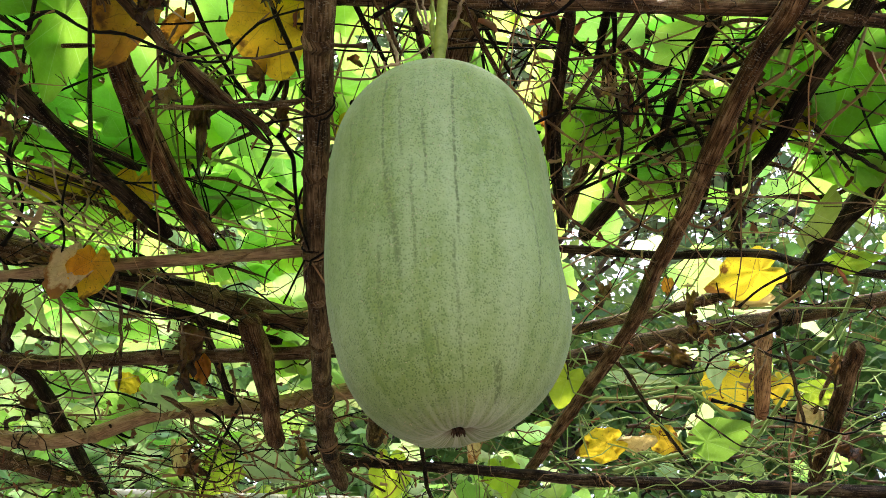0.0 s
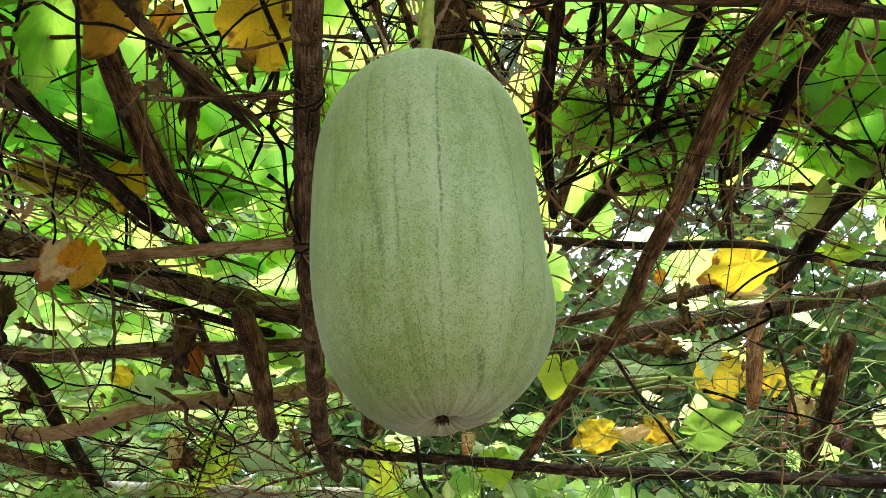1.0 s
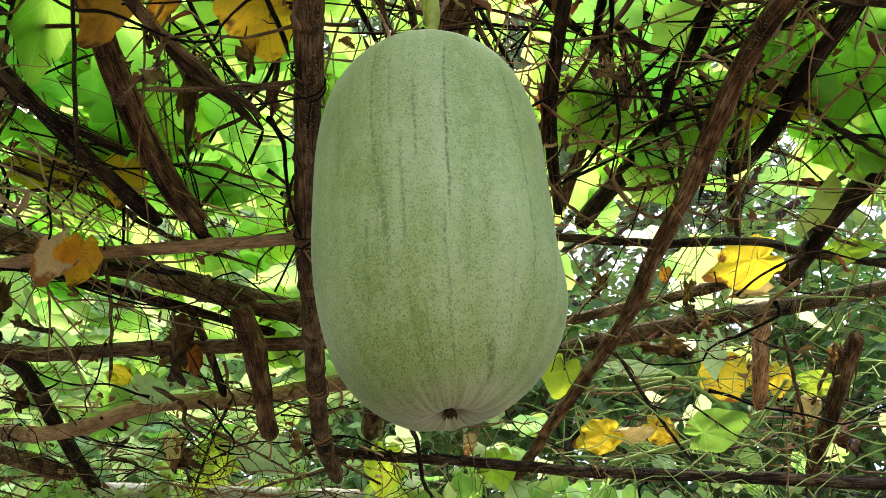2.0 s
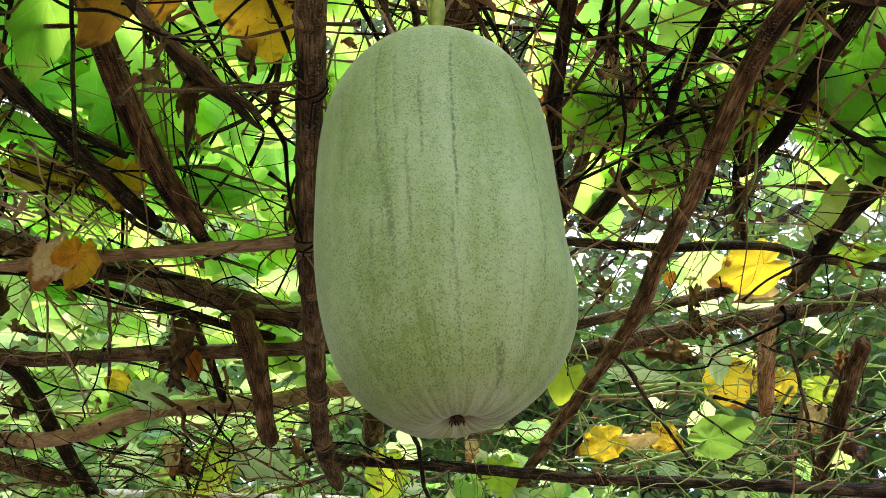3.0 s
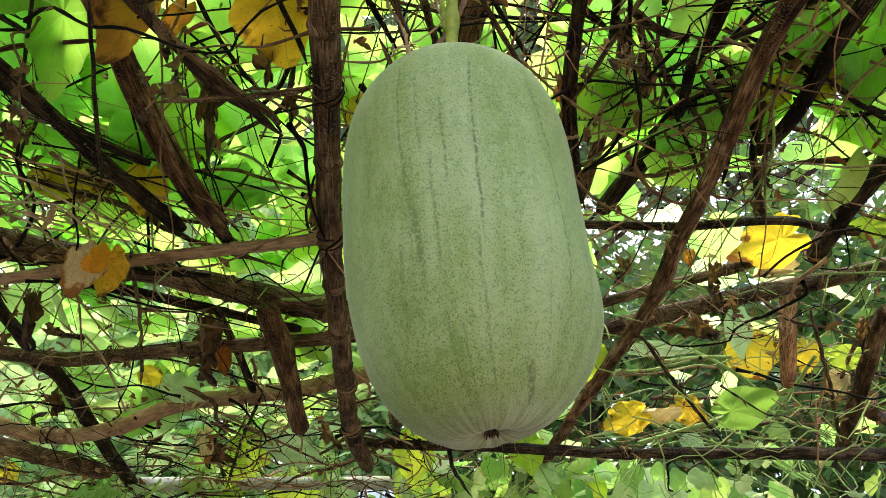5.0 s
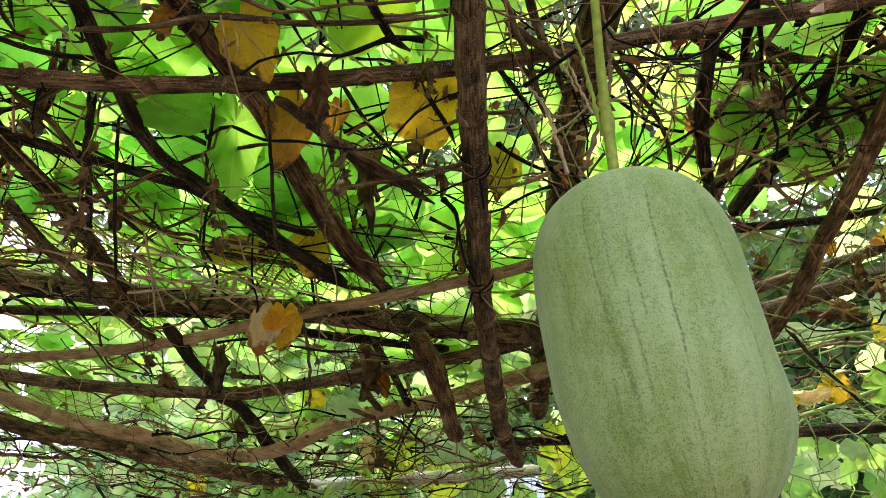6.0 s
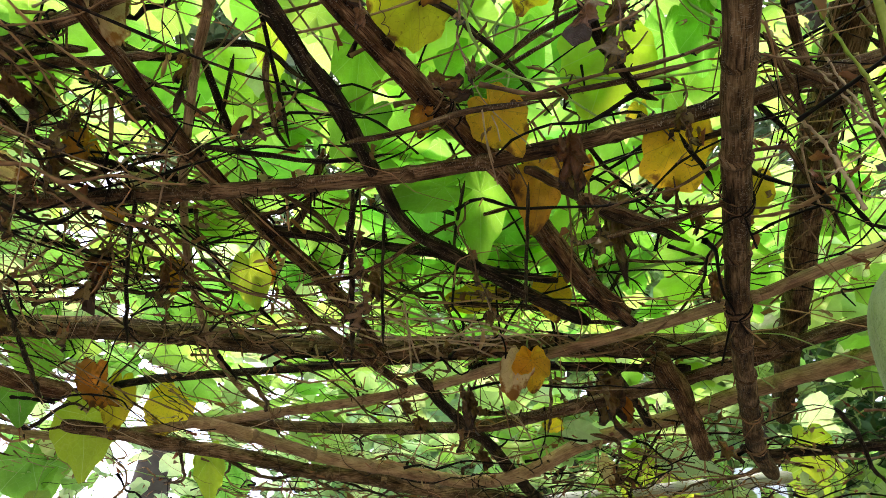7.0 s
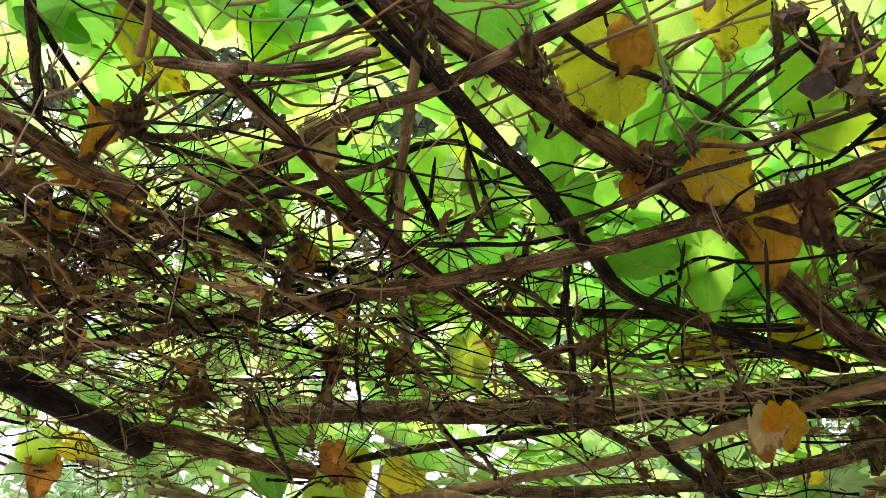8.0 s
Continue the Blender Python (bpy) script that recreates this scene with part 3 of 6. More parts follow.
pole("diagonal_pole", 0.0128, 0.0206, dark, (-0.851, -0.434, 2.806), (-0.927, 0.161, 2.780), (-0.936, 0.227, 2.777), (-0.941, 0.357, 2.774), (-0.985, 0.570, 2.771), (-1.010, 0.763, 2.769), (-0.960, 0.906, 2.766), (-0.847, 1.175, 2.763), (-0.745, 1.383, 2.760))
pole("diagonal_pole", 0.0157, 0.0289, bark, (-0.990, -1.060, 2.756), (-1.177, -0.491, 2.800), (-1.205, -0.406, 2.807), (-1.238, -0.144, 2.813), (-1.355, 0.326, 2.820), (-1.401, 0.678, 2.827), (-1.417, 0.968, 2.833), (-1.516, 1.473, 2.840))
pole("thin_branch", 0.0098, 0.0128, pale, (-0.703, -0.190, 2.798), (-1.019, 0.054, 2.820), (-1.186, 0.183, 2.831), (-1.370, 0.344, 2.843), (-1.541, 0.506, 2.854), (-1.836, 0.841, 2.866), (-2.118, 1.248, 2.877), (-2.282, 1.594, 2.889), (-2.329, 1.836, 2.900))
pole("cross_rail", 0.0190, 0.0112, A, (-2.533, -0.252, 2.880), (-2.110, -0.160, 2.864), (-1.770, -0.052, 2.849), (-1.376, -0.017, 2.833), (-1.141, -0.004, 2.817), (-0.957, 0.045, 2.801), (-0.691, 0.083, 2.786), (-0.575, 0.088, 2.770))
pole("log", 0.0105, 0.0111, A, (-1.162, -0.337, 2.680), (-1.095, -0.253, 2.687), (-0.987, -0.159, 2.693), (-0.896, -0.111, 2.700))
pole("log", 0.0437, 0.0509, black, (-2.756, -0.343, 2.740), (-2.830, -0.062, 2.740), (-2.896, 0.208, 2.740), (-3.031, 0.559, 2.740))
pole("log", 0.0440, 0.0340, bark, (-3.020, 0.480, 2.775), (-2.948, 0.590, 2.790), (-2.874, 0.991, 2.790), (-2.763, 1.173, 2.790))
pole("cross_rail", 0.0197, 0.0196, pale, (-4.064, 0.576, 2.920), (-3.977, 0.926, 2.920), (-4.020, 1.315, 2.920), (-4.078, 1.571, 2.920))
pole("log", 0.0193, 0.0225, bark, (-1.747, -0.588, 2.850), (-1.703, -0.464, 2.833), (-1.700, -0.280, 2.817), (-1.647, -0.155, 2.800))
pole("cross_rail", 0.0142, 0.0151, dark, (0.356, 1.596, 2.950), (0.713, 1.626, 2.963), (0.983, 1.617, 2.975), (1.192, 1.678, 2.987), (1.547, 1.746, 3.000))
pole("cross_rail", 0.0217, 0.0174, A, (0.328, 2.199, 3.000), (0.489, 2.115, 3.007), (0.703, 2.025, 3.015), (0.943, 1.922, 3.022), (1.203, 1.786, 3.030))
pole("cross_rail", 0.0359, 0.0290, A, (0.276, 2.366, 2.950), (0.510, 2.265, 2.980), (0.742, 2.199, 3.010), (1.049, 2.113, 3.040), (1.319, 2.069, 3.070), (1.733, 1.942, 3.100))
pole("branch", 0.0245, 0.0235, bark, (0.653, 0.164, 2.744), (0.664, 0.564, 2.760), (0.667, 0.678, 2.764), (0.649, 0.770, 2.769), (0.633, 0.931, 2.773), (0.628, 1.219, 2.778), (0.611, 1.495, 2.782), (0.604, 1.749, 2.787), (0.556, 2.059, 2.791), (0.466, 2.538, 2.796), (0.360, 3.216, 2.800))
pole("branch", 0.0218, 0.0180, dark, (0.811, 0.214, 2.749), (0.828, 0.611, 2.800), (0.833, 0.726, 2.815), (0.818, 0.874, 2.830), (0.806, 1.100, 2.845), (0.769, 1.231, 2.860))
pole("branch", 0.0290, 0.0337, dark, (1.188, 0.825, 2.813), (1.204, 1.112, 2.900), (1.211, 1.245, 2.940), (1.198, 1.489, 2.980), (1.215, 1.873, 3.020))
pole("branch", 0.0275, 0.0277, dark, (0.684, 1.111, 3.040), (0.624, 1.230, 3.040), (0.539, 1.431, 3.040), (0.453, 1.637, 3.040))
pole("branch", 0.0178, 0.0175, bark, (0.392, 0.929, 2.960), (0.401, 1.037, 2.973), (0.394, 1.235, 2.987), (0.376, 1.520, 3.000))
pole("cross_rail", 0.0180, 0.0288, dark, (-0.479, 2.566, 2.730), (-0.353, 2.681, 2.728), (0.112, 2.725, 2.726), (0.663, 2.792, 2.724), (1.261, 2.802, 2.722), (2.035, 2.822, 2.720))
pole("stake", 0.0299, 0.0326, bark, (1.471, 1.997, 2.900), (1.516, 2.259, 2.850), (1.674, 2.926, 2.800))
pole("stake", 0.0412, 0.0319, bark, (-0.637, 1.855, 2.840), (-0.602, 2.022, 2.750), (-0.602, 2.430, 2.660))
pole("branch", 0.0090, 0.0102, dark, (-0.624, 0.719, 2.740), (-0.580, 0.775, 2.730), (-0.521, 0.875, 2.720), (-0.458, 0.932, 2.710), (-0.389, 1.011, 2.700))
pole("branch", 0.0055, 0.0076, A, (-0.640, 0.909, 2.700), (-0.470, 0.895, 2.690), (-0.345, 0.874, 2.680), (-0.270, 0.853, 2.670))
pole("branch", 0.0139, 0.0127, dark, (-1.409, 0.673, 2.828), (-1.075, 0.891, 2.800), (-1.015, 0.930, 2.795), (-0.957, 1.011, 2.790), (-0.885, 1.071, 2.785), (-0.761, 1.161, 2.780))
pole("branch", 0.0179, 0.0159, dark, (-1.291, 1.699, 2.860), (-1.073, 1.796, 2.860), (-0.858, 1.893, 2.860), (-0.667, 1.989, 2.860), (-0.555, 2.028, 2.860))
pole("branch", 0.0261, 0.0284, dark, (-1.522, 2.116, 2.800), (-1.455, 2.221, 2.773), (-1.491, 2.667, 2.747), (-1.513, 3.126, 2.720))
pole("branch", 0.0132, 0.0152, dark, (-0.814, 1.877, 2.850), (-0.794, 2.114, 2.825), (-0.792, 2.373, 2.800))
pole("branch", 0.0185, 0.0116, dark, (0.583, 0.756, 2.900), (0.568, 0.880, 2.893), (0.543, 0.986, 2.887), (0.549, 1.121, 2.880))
pole("branch", 0.0135, 0.0090, dark, (0.187, 0.743, 2.900), (0.258, 0.816, 2.890), (0.323, 0.865, 2.880))
pole("branch", 0.0062, 0.0064, A, (-0.956, 0.407, 2.720), (-0.793, 0.423, 2.713), (-0.680, 0.420, 2.707), (-0.546, 0.453, 2.700))
pole("branch", 0.0058, 0.0060, A, (-0.658, 0.505, 2.800), (-0.524, 0.533, 2.793), (-0.393, 0.549, 2.787), (-0.259, 0.554, 2.780))
pole("branch", 0.0121, 0.0092, A, (-0.658, 0.655, 2.740), (-0.589, 0.750, 2.733), (-0.508, 0.866, 2.727), (-0.396, 0.989, 2.720))
pole("branch", 0.0060, 0.0072, A, (-0.679, 0.426, 2.800), (-0.593, 0.408, 2.810), (-0.500, 0.389, 2.820), (-0.417, 0.384, 2.830))
pole("branch", 0.0109, 0.0103, dark, (-0.438, 0.344, 2.800), (-0.421, 0.459, 2.800), (-0.398, 0.575, 2.800), (-0.364, 0.640, 2.800))
pole("branch", 0.0136, 0.0098, dark, (-0.986, -0.297, 2.899), (-0.984, 0.101, 2.860), (-0.984, 0.204, 2.850), (-0.999, 0.382, 2.840), (-1.029, 0.616, 2.830), (-1.016, 0.702, 2.820))
pole("branch", 0.0106, 0.0102, A, (-1.594, 0.006, 2.840), (-1.472, 0.048, 2.840), (-1.331, 0.099, 2.840), (-1.215, 0.138, 2.840))
pole("branch", 0.0074, 0.0087, dark, (-1.671, 0.049, 2.860), (-1.701, 0.230, 2.860), (-1.564, 0.383, 2.860), (-1.429, 0.540, 2.860))
pole("log", 0.0279, 0.0374, A, (-2.975, 1.317, 2.740), (-2.824, 1.482, 2.737), (-2.712, 1.650, 2.734), (-2.523, 1.853, 2.731), (-2.337, 2.175, 2.729), (-2.110, 2.374, 2.726), (-1.947, 2.616, 2.723), (-1.556, 2.968, 2.720))
pole("log", 0.0363, 0.0323, white, (-1.914, 3.415, 2.840), (-1.173, 3.417, 2.840), (-0.334, 3.413, 2.840))
pole("branch", 0.0039, 0.0048, dark, (-0.631, 0.588, 2.640), (-0.709, 0.786, 2.660), (-0.778, 0.959, 2.680), (-0.850, 1.149, 2.700))
pole("branch", 0.0039, 0.0039, dark, (-0.813, 0.675, 2.780), (-0.915, 0.836, 2.790), (-0.987, 0.963, 2.800))
pole("branch", 0.0059, 0.0046, dark, (-0.547, 0.709, 2.840), (-0.498, 0.884, 2.820), (-0.440, 0.967, 2.800))
pole("branch", 0.0058, 0.0052, dark, (-0.339, 0.641, 2.700), (-0.318, 0.747, 2.700), (-0.304, 0.825, 2.700))
pole("branch", 0.0057, 0.0050, dark, (-0.214, 0.676, 2.820), (-0.168, 0.783, 2.810), (-0.129, 0.865, 2.800))
pole("branch", 0.0052, 0.0049, A, (-0.172, 0.697, 2.840), (-0.127, 0.774, 2.820), (-0.100, 0.829, 2.800))
pole("branch", 0.0047, 0.0040, dark, (0.006, 0.872, 2.950), (0.140, 0.882, 2.950), (0.290, 0.895, 2.950))
pole("branch", 0.0066, 0.0060, dark, (0.033, 0.724, 2.880), (0.110, 0.858, 2.880), (0.168, 0.954, 2.880))
pole("branch", 0.0173, 0.0144, dark, (0.245, 0.712, 2.800), (0.248, 0.873, 2.820), (0.266, 1.081, 2.840), (0.337, 1.401, 2.860))
pole("branch", 0.0094, 0.0091, dark, (0.336, 0.692, 2.860), (0.334, 0.823, 2.860), (0.330, 0.896, 2.860))
pole("branch", 0.0081, 0.0080, dark, (0.557, 0.983, 2.860), (0.632, 1.070, 2.867), (0.691, 1.186, 2.873), (0.722, 1.359, 2.880))
pole("branch", 0.0115, 0.0103, dark, (0.747, 1.093, 2.900), (0.785, 1.276, 2.910), (0.905, 1.538, 2.920))
pole("branch", 0.0056, 0.0045, dark, (0.328, 1.359, 2.920), (0.482, 1.244, 2.930), (0.632, 1.163, 2.940))
pole("branch", 0.0056, 0.0051, dark, (0.477, 1.015, 2.900), (0.601, 1.231, 2.920), (0.726, 1.467, 2.940))
pole("branch", 0.0040, 0.0046, dark, (0.810, 0.973, 2.860), (0.989, 1.094, 2.890), (1.217, 1.206, 2.920))
pole("branch", 0.0059, 0.0056, A, (1.026, 1.463, 2.960), (1.290, 1.615, 2.980), (1.521, 1.697, 3.000))
pole("branch", 0.0068, 0.0072, dark, (0.614, 1.998, 2.800), (0.824, 2.347, 2.780), (1.110, 2.786, 2.760))
pole("branch", 0.0067, 0.0079, A, (1.164, 1.920, 2.860), (1.420, 2.403, 2.830), (1.778, 3.141, 2.800))
pole("branch", 0.0054, 0.0064, A, (-0.891, 1.420, 2.720), (-1.043, 1.891, 2.760), (-1.213, 2.334, 2.800))
pole("branch", 0.0062, 0.0067, dark, (-0.730, 2.280, 2.750), (-0.905, 2.687, 2.750), (-1.121, 3.237, 2.750))
pole("branch", 0.0061, 0.0052, A, (0.419, 1.287, 2.860), (0.527, 1.294, 2.850), (0.658, 1.227, 2.840))
pole("branch", 0.0112, 0.0078, A, (0.360, 0.808, 2.860), (0.427, 0.856, 2.860), (0.507, 0.893, 2.860))
pole("branch", 0.0129, 0.0164, bark, (0.404, 0.911, 2.840), (0.425, 0.965, 2.840), (0.435, 1.026, 2.840))
pole("branch", 0.0052, 0.0036, A, (0.696, 0.716, 2.800), (0.763, 0.765, 2.800), (0.823, 0.808, 2.800))
pole("branch", 0.0072, 0.0051, A, (-1.010, 0.195, 2.800), (-1.087, 0.299, 2.813), (-1.149, 0.414, 2.827), (-1.163, 0.473, 2.840))
pole("branch", 0.0048, 0.0049, dark, (-1.096, 0.195, 2.840), (-1.232, 0.312, 2.850), (-1.291, 0.365, 2.860))
pole("branch", 0.0071, 0.0058, dark, (-1.054, 0.595, 2.780), (-1.205, 0.775, 2.810), (-1.408, 1.023, 2.840))
pole("branch", 0.0064, 0.0059, dark, (-0.992, 0.766, 2.840), (-0.910, 0.825, 2.820), (-0.873, 0.918, 2.800))
pole("branch", 0.0071, 0.0076, dark, (-1.669, 0.547, 2.840), (-1.595, 0.630, 2.813), (-1.610, 0.820, 2.787), (-1.633, 1.048, 2.760))
pole("branch", 0.0071, 0.0055, dark, (-1.314, 0.335, 2.800), (-1.199, 0.416, 2.793), (-1.068, 0.495, 2.787), (-0.918, 0.529, 2.780))
pole("branch", 0.0052, 0.0048, A, (-1.108, 0.582, 2.820), (-1.274, 0.618, 2.810), (-1.461, 0.567, 2.800))
pole("branch", 0.0138, 0.0160, A, (-1.462, 0.856, 2.760), (-1.496, 1.025, 2.760), (-1.492, 1.313, 2.760), (-1.479, 1.578, 2.760))
pole("branch", 0.0209, 0.0193, dark, (-1.374, 1.477, 2.740), (-1.388, 1.714, 2.720), (-1.379, 1.886, 2.700))
pole("branch", 0.0063, 0.0054, A, (-0.029, 0.608, 2.720), (-0.010, 0.743, 2.700), (0.023, 0.887, 2.680))
pole("branch", 0.0073, 0.0054, A, (-0.162, 0.518, 2.760), (-0.134, 0.628, 2.750), (-0.107, 0.821, 2.740))
pole("branch", 0.0098, 0.0077, A, (-0.163, 0.587, 2.780), (-0.122, 0.626, 2.760), (-0.064, 0.671, 2.740))
pole("branch", 0.0055, 0.0057, A, (-0.162, 0.806, 2.760), (-0.096, 1.021, 2.740), (-0.055, 1.196, 2.720))
pole("branch", 0.0043, 0.0046, dark, (-0.978, 0.606, 2.700), (-1.085, 0.779, 2.660), (-1.245, 1.056, 2.620))
pole("branch", 0.0103, 0.0101, dark, (-1.327, -0.529, 2.820), (-1.459, -0.472, 2.810), (-1.611, -0.397, 2.800))
pole("branch", 0.0069, 0.0058, dark, (-1.391, -0.510, 2.840), (-1.471, -0.418, 2.840), (-1.546, -0.295, 2.840))
pole("branch", 0.0109, 0.0080, A, (-1.479, -0.344, 2.800), (-1.496, -0.237, 2.820), (-1.434, -0.162, 2.840), (-1.321, -0.104, 2.860))
pole("branch", 0.0130, 0.0089, A, (-1.893, -0.031, 2.840), (-1.637, -0.006, 2.853), (-1.478, 0.028, 2.867), (-1.397, 0.076, 2.880))
pole("branch", 0.0084, 0.0061, A, (-1.667, -0.287, 2.800), (-1.456, -0.297, 2.800), (-1.285, -0.301, 2.800))
pole("branch", 0.0094, 0.0086, dark, (-2.003, -0.371, 2.840), (-1.920, -0.201, 2.847), (-1.797, -0.008, 2.853), (-1.669, 0.176, 2.860))
pole("branch", 0.0073, 0.0071, dark, (-1.570, -0.228, 2.860), (-1.493, -0.067, 2.867), (-1.432, 0.136, 2.873), (-1.419, 0.375, 2.880))
pole("branch", 0.0077, 0.0081, dark, (-1.052, 0.577, 2.780), (-1.176, 0.759, 2.767), (-1.404, 1.115, 2.753), (-1.524, 1.298, 2.740))
pole("branch", 0.0226, 0.0109, bark, (-2.729, 0.078, 2.800), (-2.353, -0.022, 2.850), (-2.106, -0.097, 2.900))
pole("branch", 0.0215, 0.0109, A, (-2.946, -0.032, 2.840), (-2.463, -0.071, 2.867), (-2.150, -0.043, 2.893), (-1.980, 0.034, 2.920))
pole("branch", 0.0057, 0.0068, dark, (-1.544, 0.380, 2.780), (-1.802, 0.592, 2.760), (-2.138, 0.903, 2.740))
pole("branch", 0.0071, 0.0094, dark, (-2.189, 0.501, 2.740), (-2.516, 0.817, 2.730), (-2.811, 1.109, 2.720))
pole("branch", 0.0110, 0.0067, A, (-2.939, 0.558, 2.800), (-2.520, 0.425, 2.800), (-2.111, 0.293, 2.800))
pole("branch", 0.0049, 0.0050, dark, (-0.992, 0.134, 2.860), (-1.040, 0.255, 2.830), (-1.123, 0.423, 2.800))
pole("branch", 0.0074, 0.0063, dark, (-0.724, 0.069, 2.840), (-0.719, 0.138, 2.832), (-0.695, 0.219, 2.824), (-0.642, 0.311, 2.816), (-0.594, 0.460, 2.808), (-0.568, 0.582, 2.800))
pole("branch", 0.0054, 0.0043, A, (-0.672, 0.471, 2.840), (-0.585, 0.452, 2.840), (-0.484, 0.430, 2.840))
pole("branch", 0.0052, 0.0066, dark, (-0.418, 0.313, 2.800), (-0.419, 0.442, 2.790), (-0.393, 0.561, 2.780))

# upright posts at the corners, all beyond the view
for x, y, top in ((1.07, 0.78, 2.80), (2.06, 2.86, 2.72), (-3.40, -0.16, 2.88), (-1.00, -1.08, 2.74)):
    pole("trellis_post", 0.050, 0.042, A, (x, y, -0.05), (x + 0.01, y - 0.01, 0.9), (x - 0.01, y, 1.8), (x, y, top))

# a torn strip of bark that hangs from the long rail
pole("stake", 0.034, 0.024, torn, (1.224, 2.113, 3.04), (1.200, 2.125, 2.95), (1.160, 2.145, 2.80), (1.130, 2.162, 2.69))

# ---- vine turns and free stems ----
wrap((-0.268, 0.856, 2.677), (-0.13, 0.99, 0.03), 0.0303)
wrap((-0.035, 1.157, 3.050), (-0.2, 0.98, 0.0), 0.0500)
wrap((-0.331, 1.330, 2.683), (-0.13, 0.99, 0.01), 0.0312)
wrap((-0.393, 2.108, 2.691), (-0.07, 1.00, 0.01), 0.0326)
wrap((-0.419, 2.464, 2.694), (-0.07, 1.00, 0.01), 0.0330)
wrap((-1.159, 0.554, 2.800), (0.96, 0.28, -0.05), 0.0194)
wrap((-0.694, 0.650, 2.789), (0.98, 0.20, -0.02), 0.0181)
wrap((-0.399, 0.669, 2.781), (1.00, 0.07, -0.03), 0.0172)
wrap((-1.637, 2.562, 2.719), (0.98, -0.20, -0.02), 0.0289)
wrap((-0.695, 2.500, 2.870), (0.95, -0.05, 0.17), 0.0370)
wrap((-2.092, 1.621, 2.770), (1.00, 0.08, -0.02), 0.0183)
wrap((-1.487, 1.597, 2.748), (1.00, -0.04, -0.04), 0.0180)
wrap((-1.230, 2.061, 2.785), (0.99, -0.11, -0.01), 0.0247)
wrap((0.757, 2.195, 3.012), (0.96, -0.27, 0.09), 0.0331)
wrap((1.305, 2.071, 3.069), (0.98, -0.16, 0.11), 0.0304)
wrap((0.943, 1.922, 3.022), (0.92, -0.40, 0.03), 0.0185)
wrap((-1.141, -0.004, 2.817), (1.00, 0.05, -0.07), 0.0193)
wrap((-1.376, -0.017, 2.833), (1.00, 0.09, -0.04), 0.0207)
wrap((-0.761, 0.453, 2.779), (0.19, 0.98, -0.05), 0.0265)
wrap((-1.360, 0.361, 2.821), (-0.13, 0.99, 0.02), 0.0235)
wrap((-1.432, 1.044, 2.834), (-0.19, 0.98, 0.01), 0.0273)
wrap((0.693, 2.793, 2.724), (1.00, 0.02, -0.00), 0.0246)
wrap((-0.167, 2.698, 2.727), (1.00, 0.09, -0.00), 0.0210)
wrap((-1.421, 0.393, 2.846), (-0.73, 0.69, 0.05), 0.0150)
wrap((1.213, 1.834, 3.016), (0.04, 0.99, 0.10), 0.0336)
wrap((-0.373, 2.023, 2.918), (0.96, 0.29, 0.01), 0.0462)
wrap((-2.495, 1.389, 2.894), (0.97, 0.22, -0.01), 0.0165)

shoot(0.0124, 0.0094, (0.773, 2.872, 2.800), (1.038, 2.772, 2.840), (1.238, 2.682, 2.880), (1.381, 2.584, 2.920))
shoot(0.0082, 0.0058, (0.824, 2.481, 2.980), (1.001, 2.448, 2.980), (1.261, 2.464, 2.980))
shoot(0.0085, 0.0074, (1.167, 2.669, 2.950), (1.407, 2.815, 2.885), (1.603, 2.858, 2.820))
shoot(0.0083, 0.0073, (0.959, 2.500, 3.050), (1.123, 2.547, 2.975), (1.351, 2.714, 2.900))
shoot(0.0072, 0.0078, (1.318, 1.582, 3.000), (1.416, 1.796, 3.017), (1.482, 2.082, 3.033), (1.477, 2.259, 3.050))
shoot(0.0068, 0.0071, (1.047, 2.276, 3.100), (1.278, 2.378, 3.067), (1.538, 2.530, 3.033), (1.662, 2.512, 3.000))
shoot(0.0106, 0.0063, (1.402, 3.066, 2.920), (1.360, 2.684, 2.885), (1.303, 2.231, 2.850))
shoot(0.0070, 0.0057, (0.520, 2.492, 2.950), (0.754, 2.501, 2.950), (0.920, 2.424, 2.950))
shoot(0.0047, 0.0040, (-0.769, 1.270, 2.950), (-0.666, 1.252, 2.933), (-0.558, 1.274, 2.917), (-0.508, 1.364, 2.900))
shoot(0.0048, 0.0040, (-0.719, 1.373, 2.900), (-0.553, 1.360, 2.890), (-0.391, 1.353, 2.880))
shoot(0.0070, 0.0059, (-0.731, 1.890, 2.900), (-0.532, 1.908, 2.900), (-0.424, 1.864, 2.900))
shoot(0.0058, 0.0042, (-1.448, 1.262, 2.920), (-1.288, 1.194, 2.920), (-1.247, 1.306, 2.920))
shoot(0.0098, 0.0067, (-1.677, -0.141, 3.050), (-1.513, -0.123, 3.037), (-1.349, -0.104, 3.025), (-1.204, -0.071, 3.013), (-1.089, -0.072, 3.000))
shoot(0.0056, 0.0051, (-0.429, 0.670, 3.000), (-0.509, 0.679, 3.000), (-0.640, 0.761, 3.000))
shoot(0.0048, 0.0043, (-0.352, 0.628, 2.980), (-0.416, 0.590, 2.980), (-0.491, 0.543, 2.980))
shoot(0.0056, 0.0049, (-0.359, 0.663, 3.000), (-0.482, 0.604, 2.990), (-0.556, 0.518, 2.980))
shoot(0.0050, 0.0046, (-0.429, 0.670, 2.950), (-0.517, 0.695, 2.925), (-0.591, 0.712, 2.900))
shoot(0.0014, 0.0013, (-0.629, 0.263, 2.700), (-0.651, 0.418, 2.720), (-0.622, 0.594, 2.740), dry=True)
